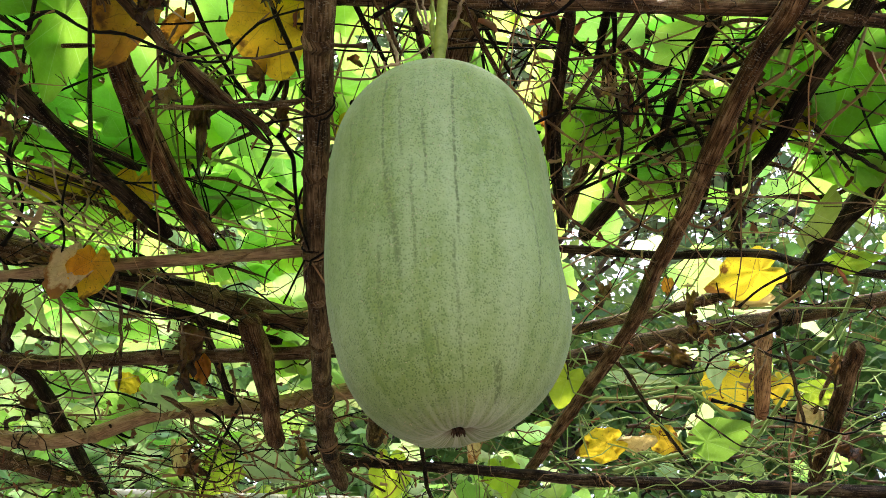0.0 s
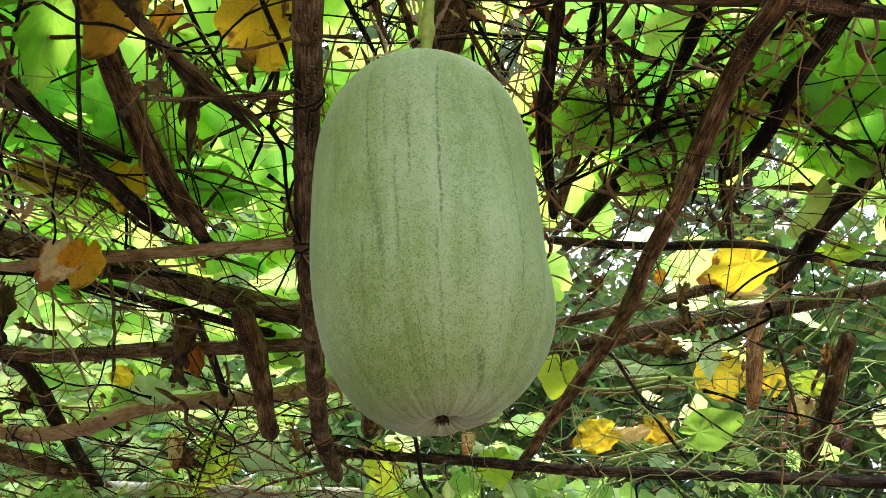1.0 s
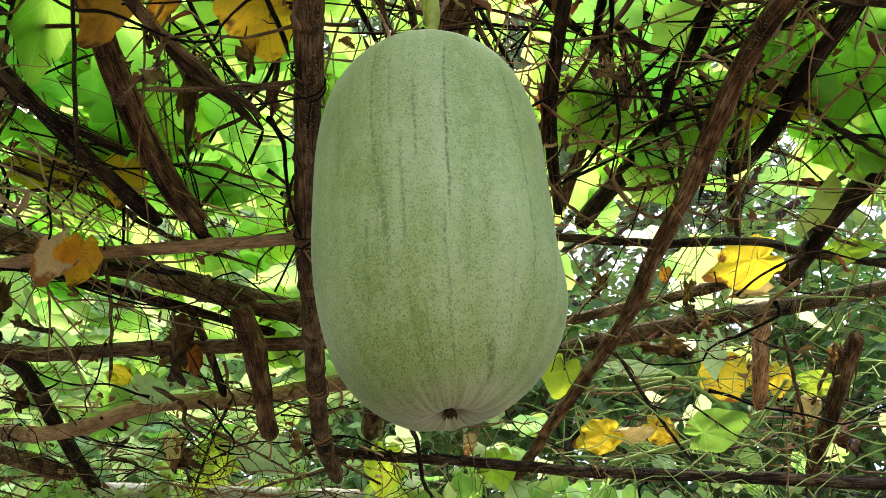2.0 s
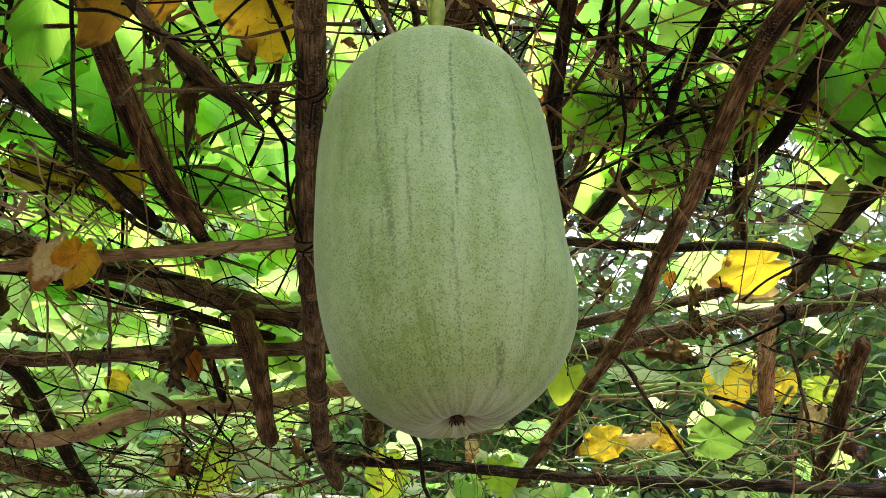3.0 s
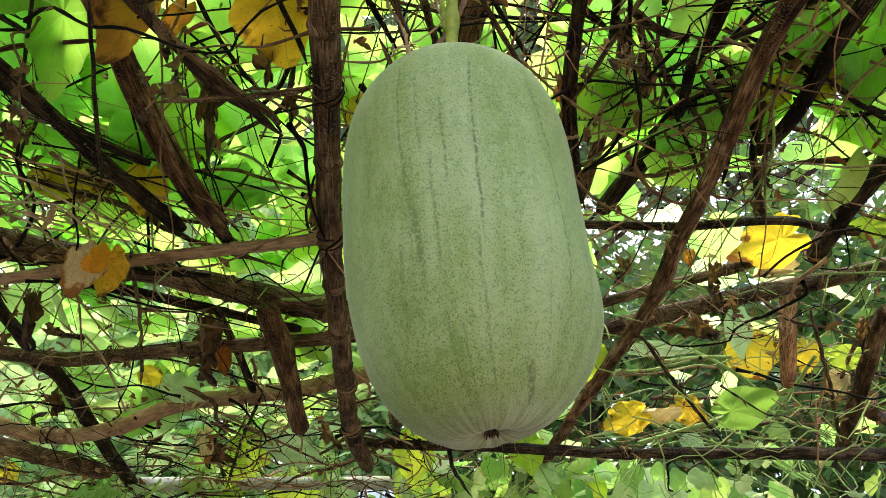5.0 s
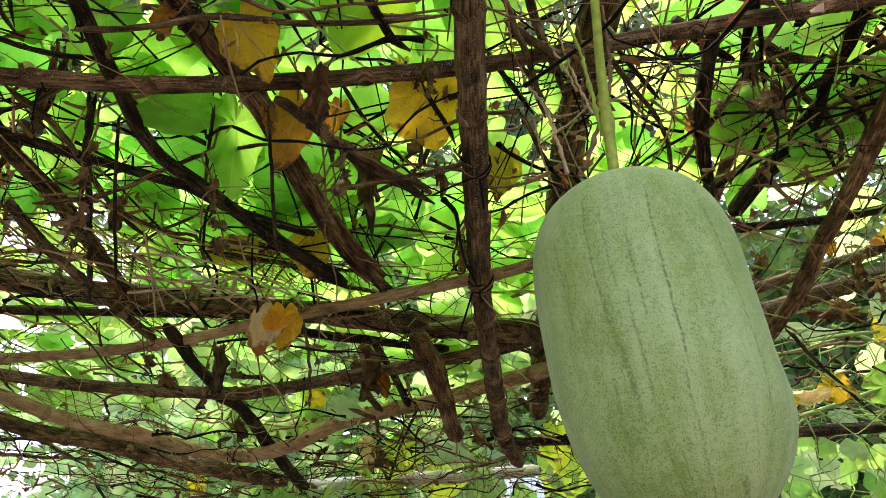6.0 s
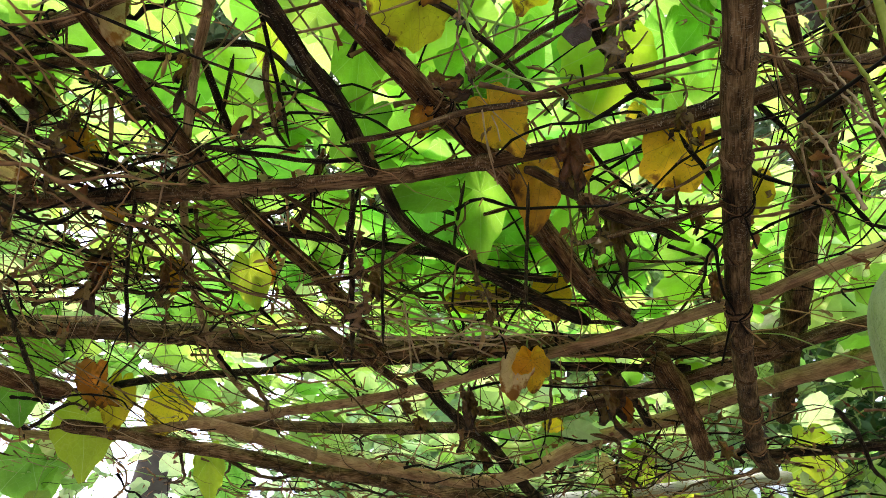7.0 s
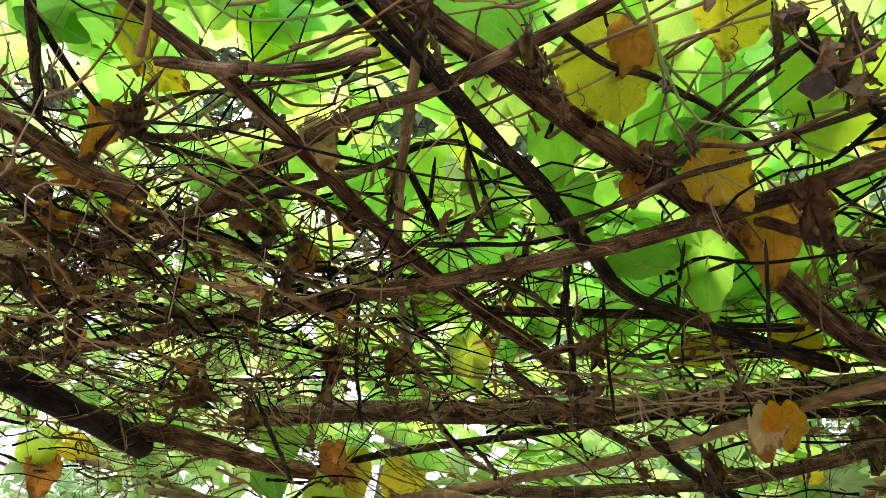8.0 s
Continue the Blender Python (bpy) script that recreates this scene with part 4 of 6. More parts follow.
shoot(0.0018, 0.0017, (-0.648, 0.408, 2.680), (-0.683, 0.512, 2.690), (-0.713, 0.632, 2.700), dry=True)
shoot(0.0014, 0.0017, (-1.494, -0.110, 2.700), (-1.651, -0.030, 2.680), (-1.870, 0.065, 2.660), dry=True)
shoot(0.0015, 0.0018, (-1.467, 0.068, 2.700), (-1.599, 0.150, 2.680), (-1.808, 0.283, 2.660), dry=True)
shoot(0.0034, 0.0026, (-1.245, 1.037, 2.700), (-1.113, 1.085, 2.700), (-1.006, 1.151, 2.700), (-0.885, 1.325, 2.700), dry=True)
shoot(0.0033, 0.0033, (-1.138, 0.975, 2.700), (-1.218, 1.143, 2.700), (-1.330, 1.359, 2.700), dry=True)
shoot(0.0031, 0.0026, (-1.276, 1.159, 2.710), (-1.145, 1.211, 2.710), (-0.999, 1.230, 2.710), (-0.970, 1.309, 2.710), dry=True)
shoot(0.0037, 0.0028, (-1.349, 1.233, 2.710), (-1.137, 1.266, 2.715), (-1.057, 1.421, 2.720), dry=True)
shoot(0.0028, 0.0027, (-1.101, 0.964, 2.700), (-1.134, 1.121, 2.710), (-1.207, 1.308, 2.720), dry=True)
shoot(0.0038, 0.0032, (-1.359, 0.921, 2.740), (-1.256, 1.015, 2.733), (-1.159, 1.097, 2.727), (-1.076, 1.294, 2.720), dry=True)
shoot(0.0032, 0.0019, (-1.174, 1.281, 2.720), (-1.040, 1.184, 2.710), (-0.984, 1.105, 2.700), dry=True)
shoot(0.0035, 0.0028, (-1.562, 0.988, 2.750), (-1.439, 1.087, 2.747), (-1.310, 1.191, 2.743), (-1.245, 1.393, 2.740), dry=True)
shoot(0.0029, 0.0027, (-1.435, 0.950, 2.740), (-1.402, 1.121, 2.740), (-1.343, 1.246, 2.740), dry=True)
shoot(0.0029, 0.0027, (-0.955, 1.105, 2.760), (-0.983, 1.247, 2.755), (-0.914, 1.346, 2.750), dry=True)
shoot(0.0039, 0.0038, (-1.202, 1.848, 2.730), (-1.203, 2.017, 2.730), (-1.275, 2.392, 2.730), dry=True)
shoot(0.0013, 0.0014, (-0.657, 0.441, 2.660), (-0.668, 0.482, 2.660), (-0.677, 0.526, 2.660), dry=True)
shoot(0.0013, 0.0013, (-0.645, 0.445, 2.700), (-0.640, 0.459, 2.680), (-0.642, 0.477, 2.660), dry=True)
shoot(0.0027, 0.0023, (-1.104, 1.260, 2.720), (-1.021, 1.304, 2.720), (-0.920, 1.310, 2.720), (-0.806, 1.370, 2.720), dry=True)
shoot(0.0028, 0.0023, (-1.161, 1.321, 2.720), (-1.047, 1.333, 2.720), (-0.975, 1.378, 2.720), dry=True)
shoot(0.0027, 0.0019, (-1.072, 1.234, 2.740), (-1.001, 1.282, 2.730), (-0.951, 1.355, 2.720), dry=True)
shoot(0.0034, 0.0028, (-1.225, 0.999, 2.700), (-1.198, 1.150, 2.700), (-1.174, 1.247, 2.700), dry=True)
shoot(0.0031, 0.0029, (-1.190, 1.085, 2.700), (-1.244, 1.216, 2.700), (-1.283, 1.327, 2.700), dry=True)
shoot(0.0027, 0.0029, (-1.313, 1.139, 2.700), (-1.164, 1.200, 2.700), (-1.010, 1.300, 2.700), dry=True)
shoot(0.0050, 0.0036, (-0.167, 2.713, 2.700), (-0.028, 2.787, 2.700), (0.064, 2.697, 2.700), dry=True)
shoot(0.0042, 0.0038, (-0.300, 2.583, 2.720), (-0.169, 2.731, 2.720), (-0.127, 2.959, 2.720), dry=True)
shoot(0.0022, 0.0026, (-0.132, 0.792, 2.720), (-0.119, 0.959, 2.730), (-0.078, 1.167, 2.740), dry=True)
shoot(0.0018, 0.0020, (-0.079, 0.805, 2.700), (-0.037, 0.982, 2.710), (0.038, 1.061, 2.720), dry=True)
tendril((-0.490, 0.212, 2.800), (-0.512, 0.286, 2.800), (-0.554, 0.353, 2.800))
tendril((-1.070, 1.222, 2.740), (-1.013, 1.303, 2.740), (-0.950, 1.304, 2.740))
tendril((-0.734, 0.172, 2.760), (-0.755, 0.235, 2.760), (-0.763, 0.297, 2.760))
tendril((-1.326, -0.325, 2.860), (-1.394, -0.296, 2.860), (-1.460, -0.259, 2.860))
tendril((-0.560, 0.446, 2.800), (-0.506, 0.492, 2.800), (-0.492, 0.556, 2.800))
tendril((-0.552, 0.807, 2.700), (-0.559, 0.848, 2.700), (-0.578, 0.892, 2.700))
tendril((-0.243, 1.027, 2.750), (-0.249, 0.886, 2.750), (-0.231, 0.829, 2.750))
tendril((0.835, 3.010, 2.850), (0.893, 3.100, 2.850), (0.917, 2.974, 2.850))


# ---- the gourd ----
GX, GY, GZ, GL, GR = 0.0005, 0.6597, 2.0704, 0.4717, 0.1494


def gourd_axis(v):
    pull = math.exp(-(((v + 1) / 0.22) ** 2))
    return Vector((GX - 0.0199 * v + 0.0086 * v ** 3 + 0.0101 * pull, GY - 0.0376 * v - 0.0073 * v * v - 0.0068 * pull, GZ + GL * v / 2))


def gourd_radius(v):
    e = 2.1519 if v < 0 else 3.6635
    return GR * max(0.0, 1 - abs(v) ** e) ** (1 / e) * (1 + 0.012 * v + 0.0054 * v * v + 0.0557 * v ** 3)


def gourd_point(v, a):
    """On the rind: v from -1 at the blossom end to 1 at the stalk, a the angle round it."""
    r = gourd_radius(v)
    c, s = math.cos(a), math.sin(a)
    q = 1 + 0.004 * math.cos(7 * a + 0.7) * (1 - v * v) + 0.008 * noise.noise((c * 1.2, s * 1.2, v * 1.5))
    # both ends are drawn in; folds run into the blossom end, which sits askew
    dip = 0.016 * math.exp(-((r / 0.026) ** 2)) * (1.25 if v < 0 else -0.9)
    fold = (0.09 * math.cos(8 * a + 0.6) + 0.05 * math.cos(13 * a)) * math.exp(-((r / 0.045) ** 2)) * r if v < 0 else 0.0
    bulge = max(0.0, c) ** 2 * (0.0150 * math.exp(-(((v + 0.68) / 0.30) ** 2)) - 0.0030 * math.exp(-(((v - 0.22) / 0.22) ** 2)) - 0.0040 * math.exp(-(((v + 0.10) / 0.15) ** 2)) + 0.0030 * math.exp(-(((v + 0.42) / 0.15) ** 2)))
    askew = r / 0.15 * math.exp(-(((v + 1) / 0.6) ** 2)) * (0.0269 * c + 0.0273 * s)
    return gourd_axis(v) + Vector(((r * q + fold + bulge) * c, (r * q * 1.0287 + fold) * s, dip + askew))


def gourd():
    thing = new("wax_gourd")
    thing.location = gourd_axis(0)
    tagged(thing, "large pale green wax gourd with white bloom hanging by its stalk", "gourd")
    rings, sides = 110, 120
    verts, uvs, faces = [], [], []
    for i in range(rings + 1):
        v = -math.cos(math.pi * (0.004 + 0.992 * i / rings))
        for k in range(sides + 1):
            a = 2 * math.pi * k / sides
            verts.append(gourd_point(v, a) - thing.location)
            uvs.append((k / sides, i / rings))
    w = sides + 1
    for i in range(rings):
        faces += [(i * w + k, i * w + k + 1, (i + 1) * w + k + 1, (i + 1) * w + k) for k in range(sides)]
    verts += [gourd_point(-0.9999, 0) - thing.location, gourd_point(0.9999, 0) - thing.location]
    uvs += [(0.5, 0), (0.5, 1)]
    faces += [(len(verts) - 2, k + 1, k) for k in range(sides)] + [(len(verts) - 1, rings * w + k, rings * w + k + 1) for k in range(sides)]
    skin = part("rind", mesh("rind", verts, faces, rind_green, uvs), thing)
    # dried blossom scar: a ragged little crown
    heap = Heap()
    foot = gourd_axis(-1) + Vector((0, 0, 0.0180)) - thing.location
    for k in range(22):
        a, reach = k * 2.4, 0.003 + 0.006 * random.random()
        tip = foot + Vector((math.cos(a) * reach, math.sin(a) * reach, -0.001 - 0.007 * random.random()))
        heap.put(*tube(glide([foot, (foot + tip) / 2 + Vector((math.cos(a), math.sin(a), 0)) * 0.003, tip], 0.004), lambda t: 0.0028 * (1 - 0.8 * t), 5, 0.5, k))
    part("blossom_scar", mesh("blossom_scar", heap.verts, heap.faces, scar_brown, heap.uvs), skin, "dried dark brown blossom scar")
    # stalk
    top = gourd_axis(1) + Vector((0, 0, -0.02)) - thing.location
    line = glide([top] + [Vector(p) - thing.location for p in ((-0.016, 0.594, 2.33), (-0.014, 0.575, 2.42), (-0.012, 0.547, 2.51), (-0.004, 0.505, 2.65), (0.004, 0.46, 2.78), (0.02, 0.44, 2.93))], 0.012)
    got = tube(line, lambda t: 0.0095 - 0.003 * t + 0.006 * math.exp(-((t / 0.05) ** 2)) + 0.003 * math.exp(-(((t - 0.24) / 0.025) ** 2)), 10, 0.2, 4.0)
    part("stalk", mesh("stalk", *got[:2], ripe_stalk, got[2]), thing, "yellowish green ribbed stalk")
    # bristles
    hair = Heap()
    for _ in range(5200):
        v, a = random.uniform(-0.98, 0.97), random.uniform(0, 2 * math.pi)
        p = gourd_point(v, a) - thing.location
        out = (p - (gourd_axis(v * 0.8) - thing.location)).normalized()
        side = out.orthogonal().normalized() * 0.00022
        tip = p + out * random.uniform(0.002, 0.0042) + Vector((random.uniform(-1, 1), random.uniform(-1, 1), random.uniform(-1, 1))) * 0.001
        hair.put([p - side, p + side, tip], [(0, 1, 2)], [(0, 0), (1, 0), (0, 1)])
    part("bristles", mesh("bristles", hair.verts, hair.faces, grey_vine, hair.uvs), skin, "fine short bristles")


gourd()


# ---- leaves ----
def blade(size, seed, rings=3, sides=22, cup=0.12, curl=0.0, lobes=0.16, notch=0.62, ragged=0.0, fold=0.0):
    """Verts, faces, uvs of a lobed heart-shaped leaf in the xy plane, its tip along +y, the stalk's end at the origin."""
    verts, uvs, faces = [Vector((0, 0, 0))], [(0.0, 0.0)], []
    for j in range(1, rings + 1):
        s = j / rings
        for k in range(sides):
            a = -math.pi + 2 * math.pi * (k + 0.5) / sides
            r = 0.78 + 0.22 * math.cos(a)
            r += lobes * (0.5 + 0.5 * math.cos(5 * a)) * 0.6 - lobes * 0.3
            r *= 1 + 0.22 * math.exp(-((a / 0.24) ** 2))
            r *= 1 - notch * math.exp(-(((math.pi - abs(a)) / 0.32) ** 2))
            r *= 1 + 0.07 * noise.noise((seed, a * 1.9, 0.3)) + 0.035 * math.cos(11 * a + seed)
            if ragged:
                r *= 1 + ragged * (noise.noise((seed, math.cos(a) * 2.1, math.sin(a) * 2.1)) + 0.6 * noise.noise((math.cos(a) * 5, math.sin(a) * 5, seed)))
            x, y = s * r * math.sin(a), s * r * math.cos(a) + 0.0
            z = -cup * s * s * (0.6 + 0.5 * math.cos(2 * a)) + 0.10 * s * noise.noise((seed + 9, x * 2.2, y * 2.2)) + 0.04 * s * math.cos(7 * a)
            z += curl * (noise.noise((x * 3.1, y * 3.1, seed)) + 0.6 * noise.noise((x * 7, y * 7, seed + 4))) * s
            z += fold * abs(x - 0.2 * y)
            p = Vector((x, y, z))
            if ragged:
                p += noise.noise_vector((x * 1.7 + seed, y * 1.7, seed)) * ragged * 0.5 * s + noise.noise_vector((x * 4 + seed, y * 4, 3)) * ragged * 0.22 * s
            verts.append(p * size)
            uvs.append((x, y))
    faces += [(0, 1 + k, 1 + (k + 1) % sides) for k in range(sides)]
    for j in range(1, rings):
        b, t = 1 + (j - 1) * sides, 1 + j * sides
        faces += [(b + k, t + k, t + (k + 1) % sides, b + (k + 1) % sides) for k in range(sides)]
    return verts, faces, uvs


SHAPES = [blade(1.0, s * 7.3, 2, 24, 0.10 + 0.05 * (s % 3), 0.05 * (s % 2), 0.10) for s in range(12)]


def turned(shape, m):
    return [m @ v for v in shape[0]], shape[1], shape[2]


def random_turn(rng, tilt):
    return Euler((rng.gauss(0, tilt), rng.gauss(0, tilt), rng.uniform(0, 6.283))).to_matrix().to_4x4()


def canopy():
    """The roof of living leaves on top of the trellis, with their stalks and green stems."""
    rng, thin, gaps = random.Random(5), random.Random(3), random.Random(8)
    leaves, hazy, stems, singles = Heap(), Heap(), Heap(), []
    spots = 0
    while spots < 2900:
        x, y = rng.uniform(-4.6, 2.3), rng.uniform(-1.1, 3.5)
        if y < (0.25 if x > -0.55 else -1.1 if x < -1.0 else -0.55):
            continue
        if (y > 3.05 or x < -4.2 or (x < -3.2 and y > 1.5) or (x > 0.5 and y > 1.9)) and rng.random() < (0.95 if x > 0.5 else 0.84):
            continue
        cover = noise.noise((x * 0.9, y * 0.9, 2.0))
        if cover < -0.45 and rng.random() < 0.8:
            continue
        spots += 1
        if spots % 18 == 0:
            high = Matrix.Translation((x + rng.gauss(0, 0.1), y + rng.gauss(0, 0.1), rng.uniform(3.25, 3.7))) @ random_turn(rng, 0.35)
            leaves.put(*turned(rng.choice(SHAPES), high @ Matrix.Scale(rng.uniform(0.09, 0.15), 4)))
        z = 2.93 + abs(rng.gauss(0, 0.34)) + 0.10 * cover
        size = rng.uniform(0.065, 0.145)
        m = Matrix.Translation((x, y, z)) @ random_turn(rng, 0.42) @ Matrix.Scale(size, 4)
        shape = rng.choice(SHAPES)
        if x < -0.3 and z > 3.0 and gaps.random() < 0.14:
            continue
        # nothing grows below the thick pole
        if (x < -1.3 and y > 0.1 or x < -0.4 and y < 0.6) and thin.random() < 0.26:
            continue
        # the long rails on this side lie bare under the leaves
        if x > 0.15 and 1.4 < y < 2.6 and z < 3.22:
            continue
        if z < 3.12 and abs(x - (0.20 - 0.17 * y)) < 0.17 and 0.5 < y < 3.2:
            continue
        # the roof is thinner in two stretches
        if not (((-2.1 < x < -1.0 and y < 0.3) or (-0.6 < x < 0.1 and 0.7 < y < 1.2)) and thin.random() < 0.25):
            if z < 3.03 and y < 1.9 and -2.4 < x < 1.3 and len(singles) < 300:
                singles.append((SHAPES.index(shape), m))
            else:
                # most far leaves take the tone that has haze painted in
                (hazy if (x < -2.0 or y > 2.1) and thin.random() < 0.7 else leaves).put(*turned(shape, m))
        if spots % 3 == 0:
            foot = Vector((x + rng.gauss(0, 0.06), y + rng.gauss(0, 0.06), z - rng.uniform(0.06, 0.16)))
            top = Vector((x, y, z))
            stems.put(*tube(glide([foot, (foot + top) / 2 + Vector((rng.gauss(0, 0.015), rng.gauss(0, 0.015), 0)), top], 0.05), lambda t: 0.0028, 4, caps=False))
    for _ in range(170):
        x, y, a = rng.uniform(-3.6, 2.0), rng.uniform(-0.8, 3.2), rng.uniform(0, 6.283)
        p, pts = Vector((x, y, rng.uniform(2.82, 3.05))), []
        for _ in range(7):
            pts.append(p.copy())
            a += rng.gauss(0, 0.45)
            p = p + Vector((math.cos(a), math.sin(a), rng.gauss(0, 0.15))) * rng.uniform(0.08, 0.2)
            p.z = min(max(p.z, 2.78), 3.15)
        stems.put(*tube(glide(pts, 0.05), lambda t: 0.0038 - 0.0018 * t, 5, caps=False))
    for _ in range(80):
        p, a, pts = Vector((rng.uniform(0.4, 2.2), rng.uniform(2.0, 3.3), rng.uniform(2.72, 3.0))), rng.uniform(0, 6.283), []
        for _ in range(6):
            pts.append(p.copy())
            a += rng.gauss(0, 0.3)
            p = p + Vector((math.cos(a), math.sin(a) * 0.6, rng.gauss(-0.2, 0.5))) * rng.uniform(0.06, 0.16)
        stems.put(*tube(glide(pts, 0.05), lambda t: 0.0034 - 0.0018 * t, 5, caps=False))
    roof = leaves.thing("leaf_canopy", canopy_green, "dense roof of backlit bright green gourd leaves over the trellis", "leaves")
    hazy.thing("pale_leaf_canopy", faint_green, "gourd leaves along the far side of the trellis roof, haze put into their pale colour", "leaves")
    # the lowest leaves, one by one
    cut = [mesh("leaf", *shape[:2], roof_leaf, shape[2]) for shape in SHAPES]
    for kind, m in singles:
        part("leaf", cut[kind], roof).matrix_basis = m
    stems.thing("green_stems", green_vine, "thin green vine stems and leaf stalks in the canopy", "vine")


canopy()


# middles of the thick spots of dry vine: over the camera, towards the side, along the edges
CLUMPS = [(-1.21, 1.40, 2.80), (-1.75, 0.95, 2.80), (-1.09, 0.54, 2.85), (-1.90, 0.01, 2.85), (-2.29, -0.05, 2.85), (-1.92, -0.26, 2.82), (-1.58, 0.88, 2.82), (-1.00, 1.29, 2.80), (-1.12, 1.38, 2.78), (0.34, 0.93, 2.86), (0.56, 1.01, 2.88), (0.44, 0.80, 2.88), (-0.17, 2.78, 2.74), (0.63, 0.83, 2.86), (-1.45, 2.70, 2.74), (-0.86, 2.66, 2.74), (-0.53, 1.36, 2.85), (0.32, 1.22, 2.90), (-0.15, 0.58, 2.76)]
MORE_CLUMPS = [(-0.08, 0.76, 2.74), (-1.50, 0.01, 2.86), (-1.61, 0.35, 2.86), (-2.10, 0.52, 2.86), (-2.81, 0.38, 2.84), (-1.90, 1.08, 2.84), (-2.31, 2.13, 2.75), (-0.81, 2.36, 2.72), (-1.6, 2.95, 2.70), (-1.1, 3.0, 2.72), (-0.5, 3.0, 2.70), (-2.2, 2.7, 2.74), (-2.0, 3.1, 2.7), (-2.7, 0.1, 2.86), (-3.0, 0.6, 2.86), (-2.4, 0.3, 2.9), (-1.9, -0.5, 2.85), (0.75, 0.75, 2.92), (0.9, 1.0, 2.95)]
EDGE_CLUMPS = [(1.1, 0.9, 2.95), (-2.8, 2.6, 2.72), (-3.2, 2.2, 2.74), (-1.3, 3.3, 2.68), (-0.6, 3.3, 2.66), (-2.0, 2.4, 2.74), (-3.6, 1.6, 2.76), (-3.4, 0.3, 2.82), (-3.9, 0.6, 2.78), (-2.3, -0.25, 2.82), (-2.3, 0.2, 2.82), (-2.35, 0.5, 2.82), (-2.75, 0.05, 2.82), (-1.65, 0.5, 2.82), (-3.5, 1.0, 2.76), (-2.05, -0.35, 2.80), (1.2, 2.3, 2.92), (1.5, 2.7, 2.86), (0.9, 2.6, 2.84)]
THICKETS = CLUMPS + MORE_CLUMPS + EDGE_CLUMPS + [(x, y, 2.80) for x in (-1.9, -2.3) for y in (-0.3, 0.0)]


def tangle():
    """Dry vine runners, twigs and tendrils caught among the sticks."""
    rng = random.Random(11)
    brown, pale_ones = Heap(), Heap()
    for n in range(2450):
        if n % 2:
            cx, cy, cz = THICKETS[n // 2 % len(THICKETS)]
            x, y, z = rng.gauss(cx, 0.24), rng.gauss(cy, 0.24), rng.gauss(cz, 0.05)
        else:
            x, y, z = rng.uniform(-4.6, 2.6), rng.uniform(-0.9, 3.6), rng.uniform(2.72, 3.0)
            if rng.random() < 0.35 or noise.noise((x * 1.1 + 4, y * 1.1, 7.0)) < 0 and rng.random() < 0.6:
                continue
        a = rng.choice((rng.uniform(0, 6.283), rng.gauss(1.45, 0.3), rng.gauss(0.1, 0.35)))
        p, pts = Vector((x, y, z)), []
        hang = rng.random() < 0.20
        crooked, climb = rng.choice((0.12, 0.25, 0.45, 0.7)), rng.gauss(0, 0.12)
        for _ in range(rng.randint(5, 11)):
            pts.append(p.copy())
            a += rng.gauss(0, crooked)
            reach = rng.uniform(0.04, 0.12)
            if hang:
                p = p + Vector((rng.gauss(0, 0.35), rng.gauss(0, 0.35), -0.35)) * reach
                p.z = max(p.z, 2.58)
            else:
                p = p + Vector((math.cos(a), math.sin(a), climb + rng.gauss(0, 0.3))) * reach
                p.z = min(max(p.z, 2.66), 3.05)
        r = rng.choice((0.0013, 0.0016, 0.0018, 0.0022, 0.0026, 0.0030, 0.0036, 0.0046, 0.006))
        if hang:
            r = min(r, 0.0015)
        heap = pale_ones if rng.random() < (0.24 if x < -1.1 else 0.08) and r < 0.004 else brown
        heap.put(*tube(glide(pts, 0.028), lambda t, r=r: r * (1 - 0.65 * t), 5, 0.45, n * 0.7, 0.07 if r > 0.0017 else 0.0, caps=False))
        if r > 0.002:
            # short side spurs at the joints
            for q, w in zip(pts[1:-1], pts[2:]):
                if rng.random() < 0.75:
                    tip = q + (w - q) * 0.15 + Vector((rng.gauss(0, 1), rng.gauss(0, 1), rng.gauss(-0.2, 1))).normalized() * rng.uniform(0.008, 0.03)
                    heap.put(*tube([q, (q + tip) / 2 + Vector((0, 0, 0.003)), tip], lambda t, r=r: r * (0.6 - 0.4 * t), 4, caps=False))
    # long runners that lie in loose bundles along the sticks
    for n in range(150):
        if n % 5 == 0:
            cx, cy = rng.uniform(-2.9, -0.3) if n % 3 else rng.uniform(0.2, 1.3), rng.uniform(-0.4, 1.4)
            lead = rng.gauss(1.72, 0.16) if n % 2 else rng.gauss(0.12, 0.22)
        a, p, pts = lead + rng.gauss(0, 0.10), Vector((cx + rng.gauss(0, 0.07), cy + rng.gauss(0, 0.07), rng.uniform(2.76, 2.90))), []
        for _ in range(rng.randint(9, 17)):
            pts.append(p.copy())
            a += rng.gauss(0, 0.09)
            p = p + Vector((math.cos(a), math.sin(a), rng.gauss(0, 0.10))) * rng.uniform(0.07, 0.12)
            p.z = min(max(p.z, 2.72), 3.0)
        r = rng.choice((0.0017, 0.0021, 0.0026, 0.0034))
        if n % 5 > (1 if cx > 0 else 3):
            continue
        (pale_ones if n % 12 == 0 else brown).put(*tube(glide(pts, 0.03), lambda t, r=r: r * (1 - 0.4 * t), 5, 0.4, n * 0.9, 0.05, caps=False))
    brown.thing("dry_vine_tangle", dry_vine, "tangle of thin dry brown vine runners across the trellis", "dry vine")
    pale_ones.thing("bleached_tendrils", grey_vine, "thin bleached dry tendrils among the sticks", "tendril")


tangle()


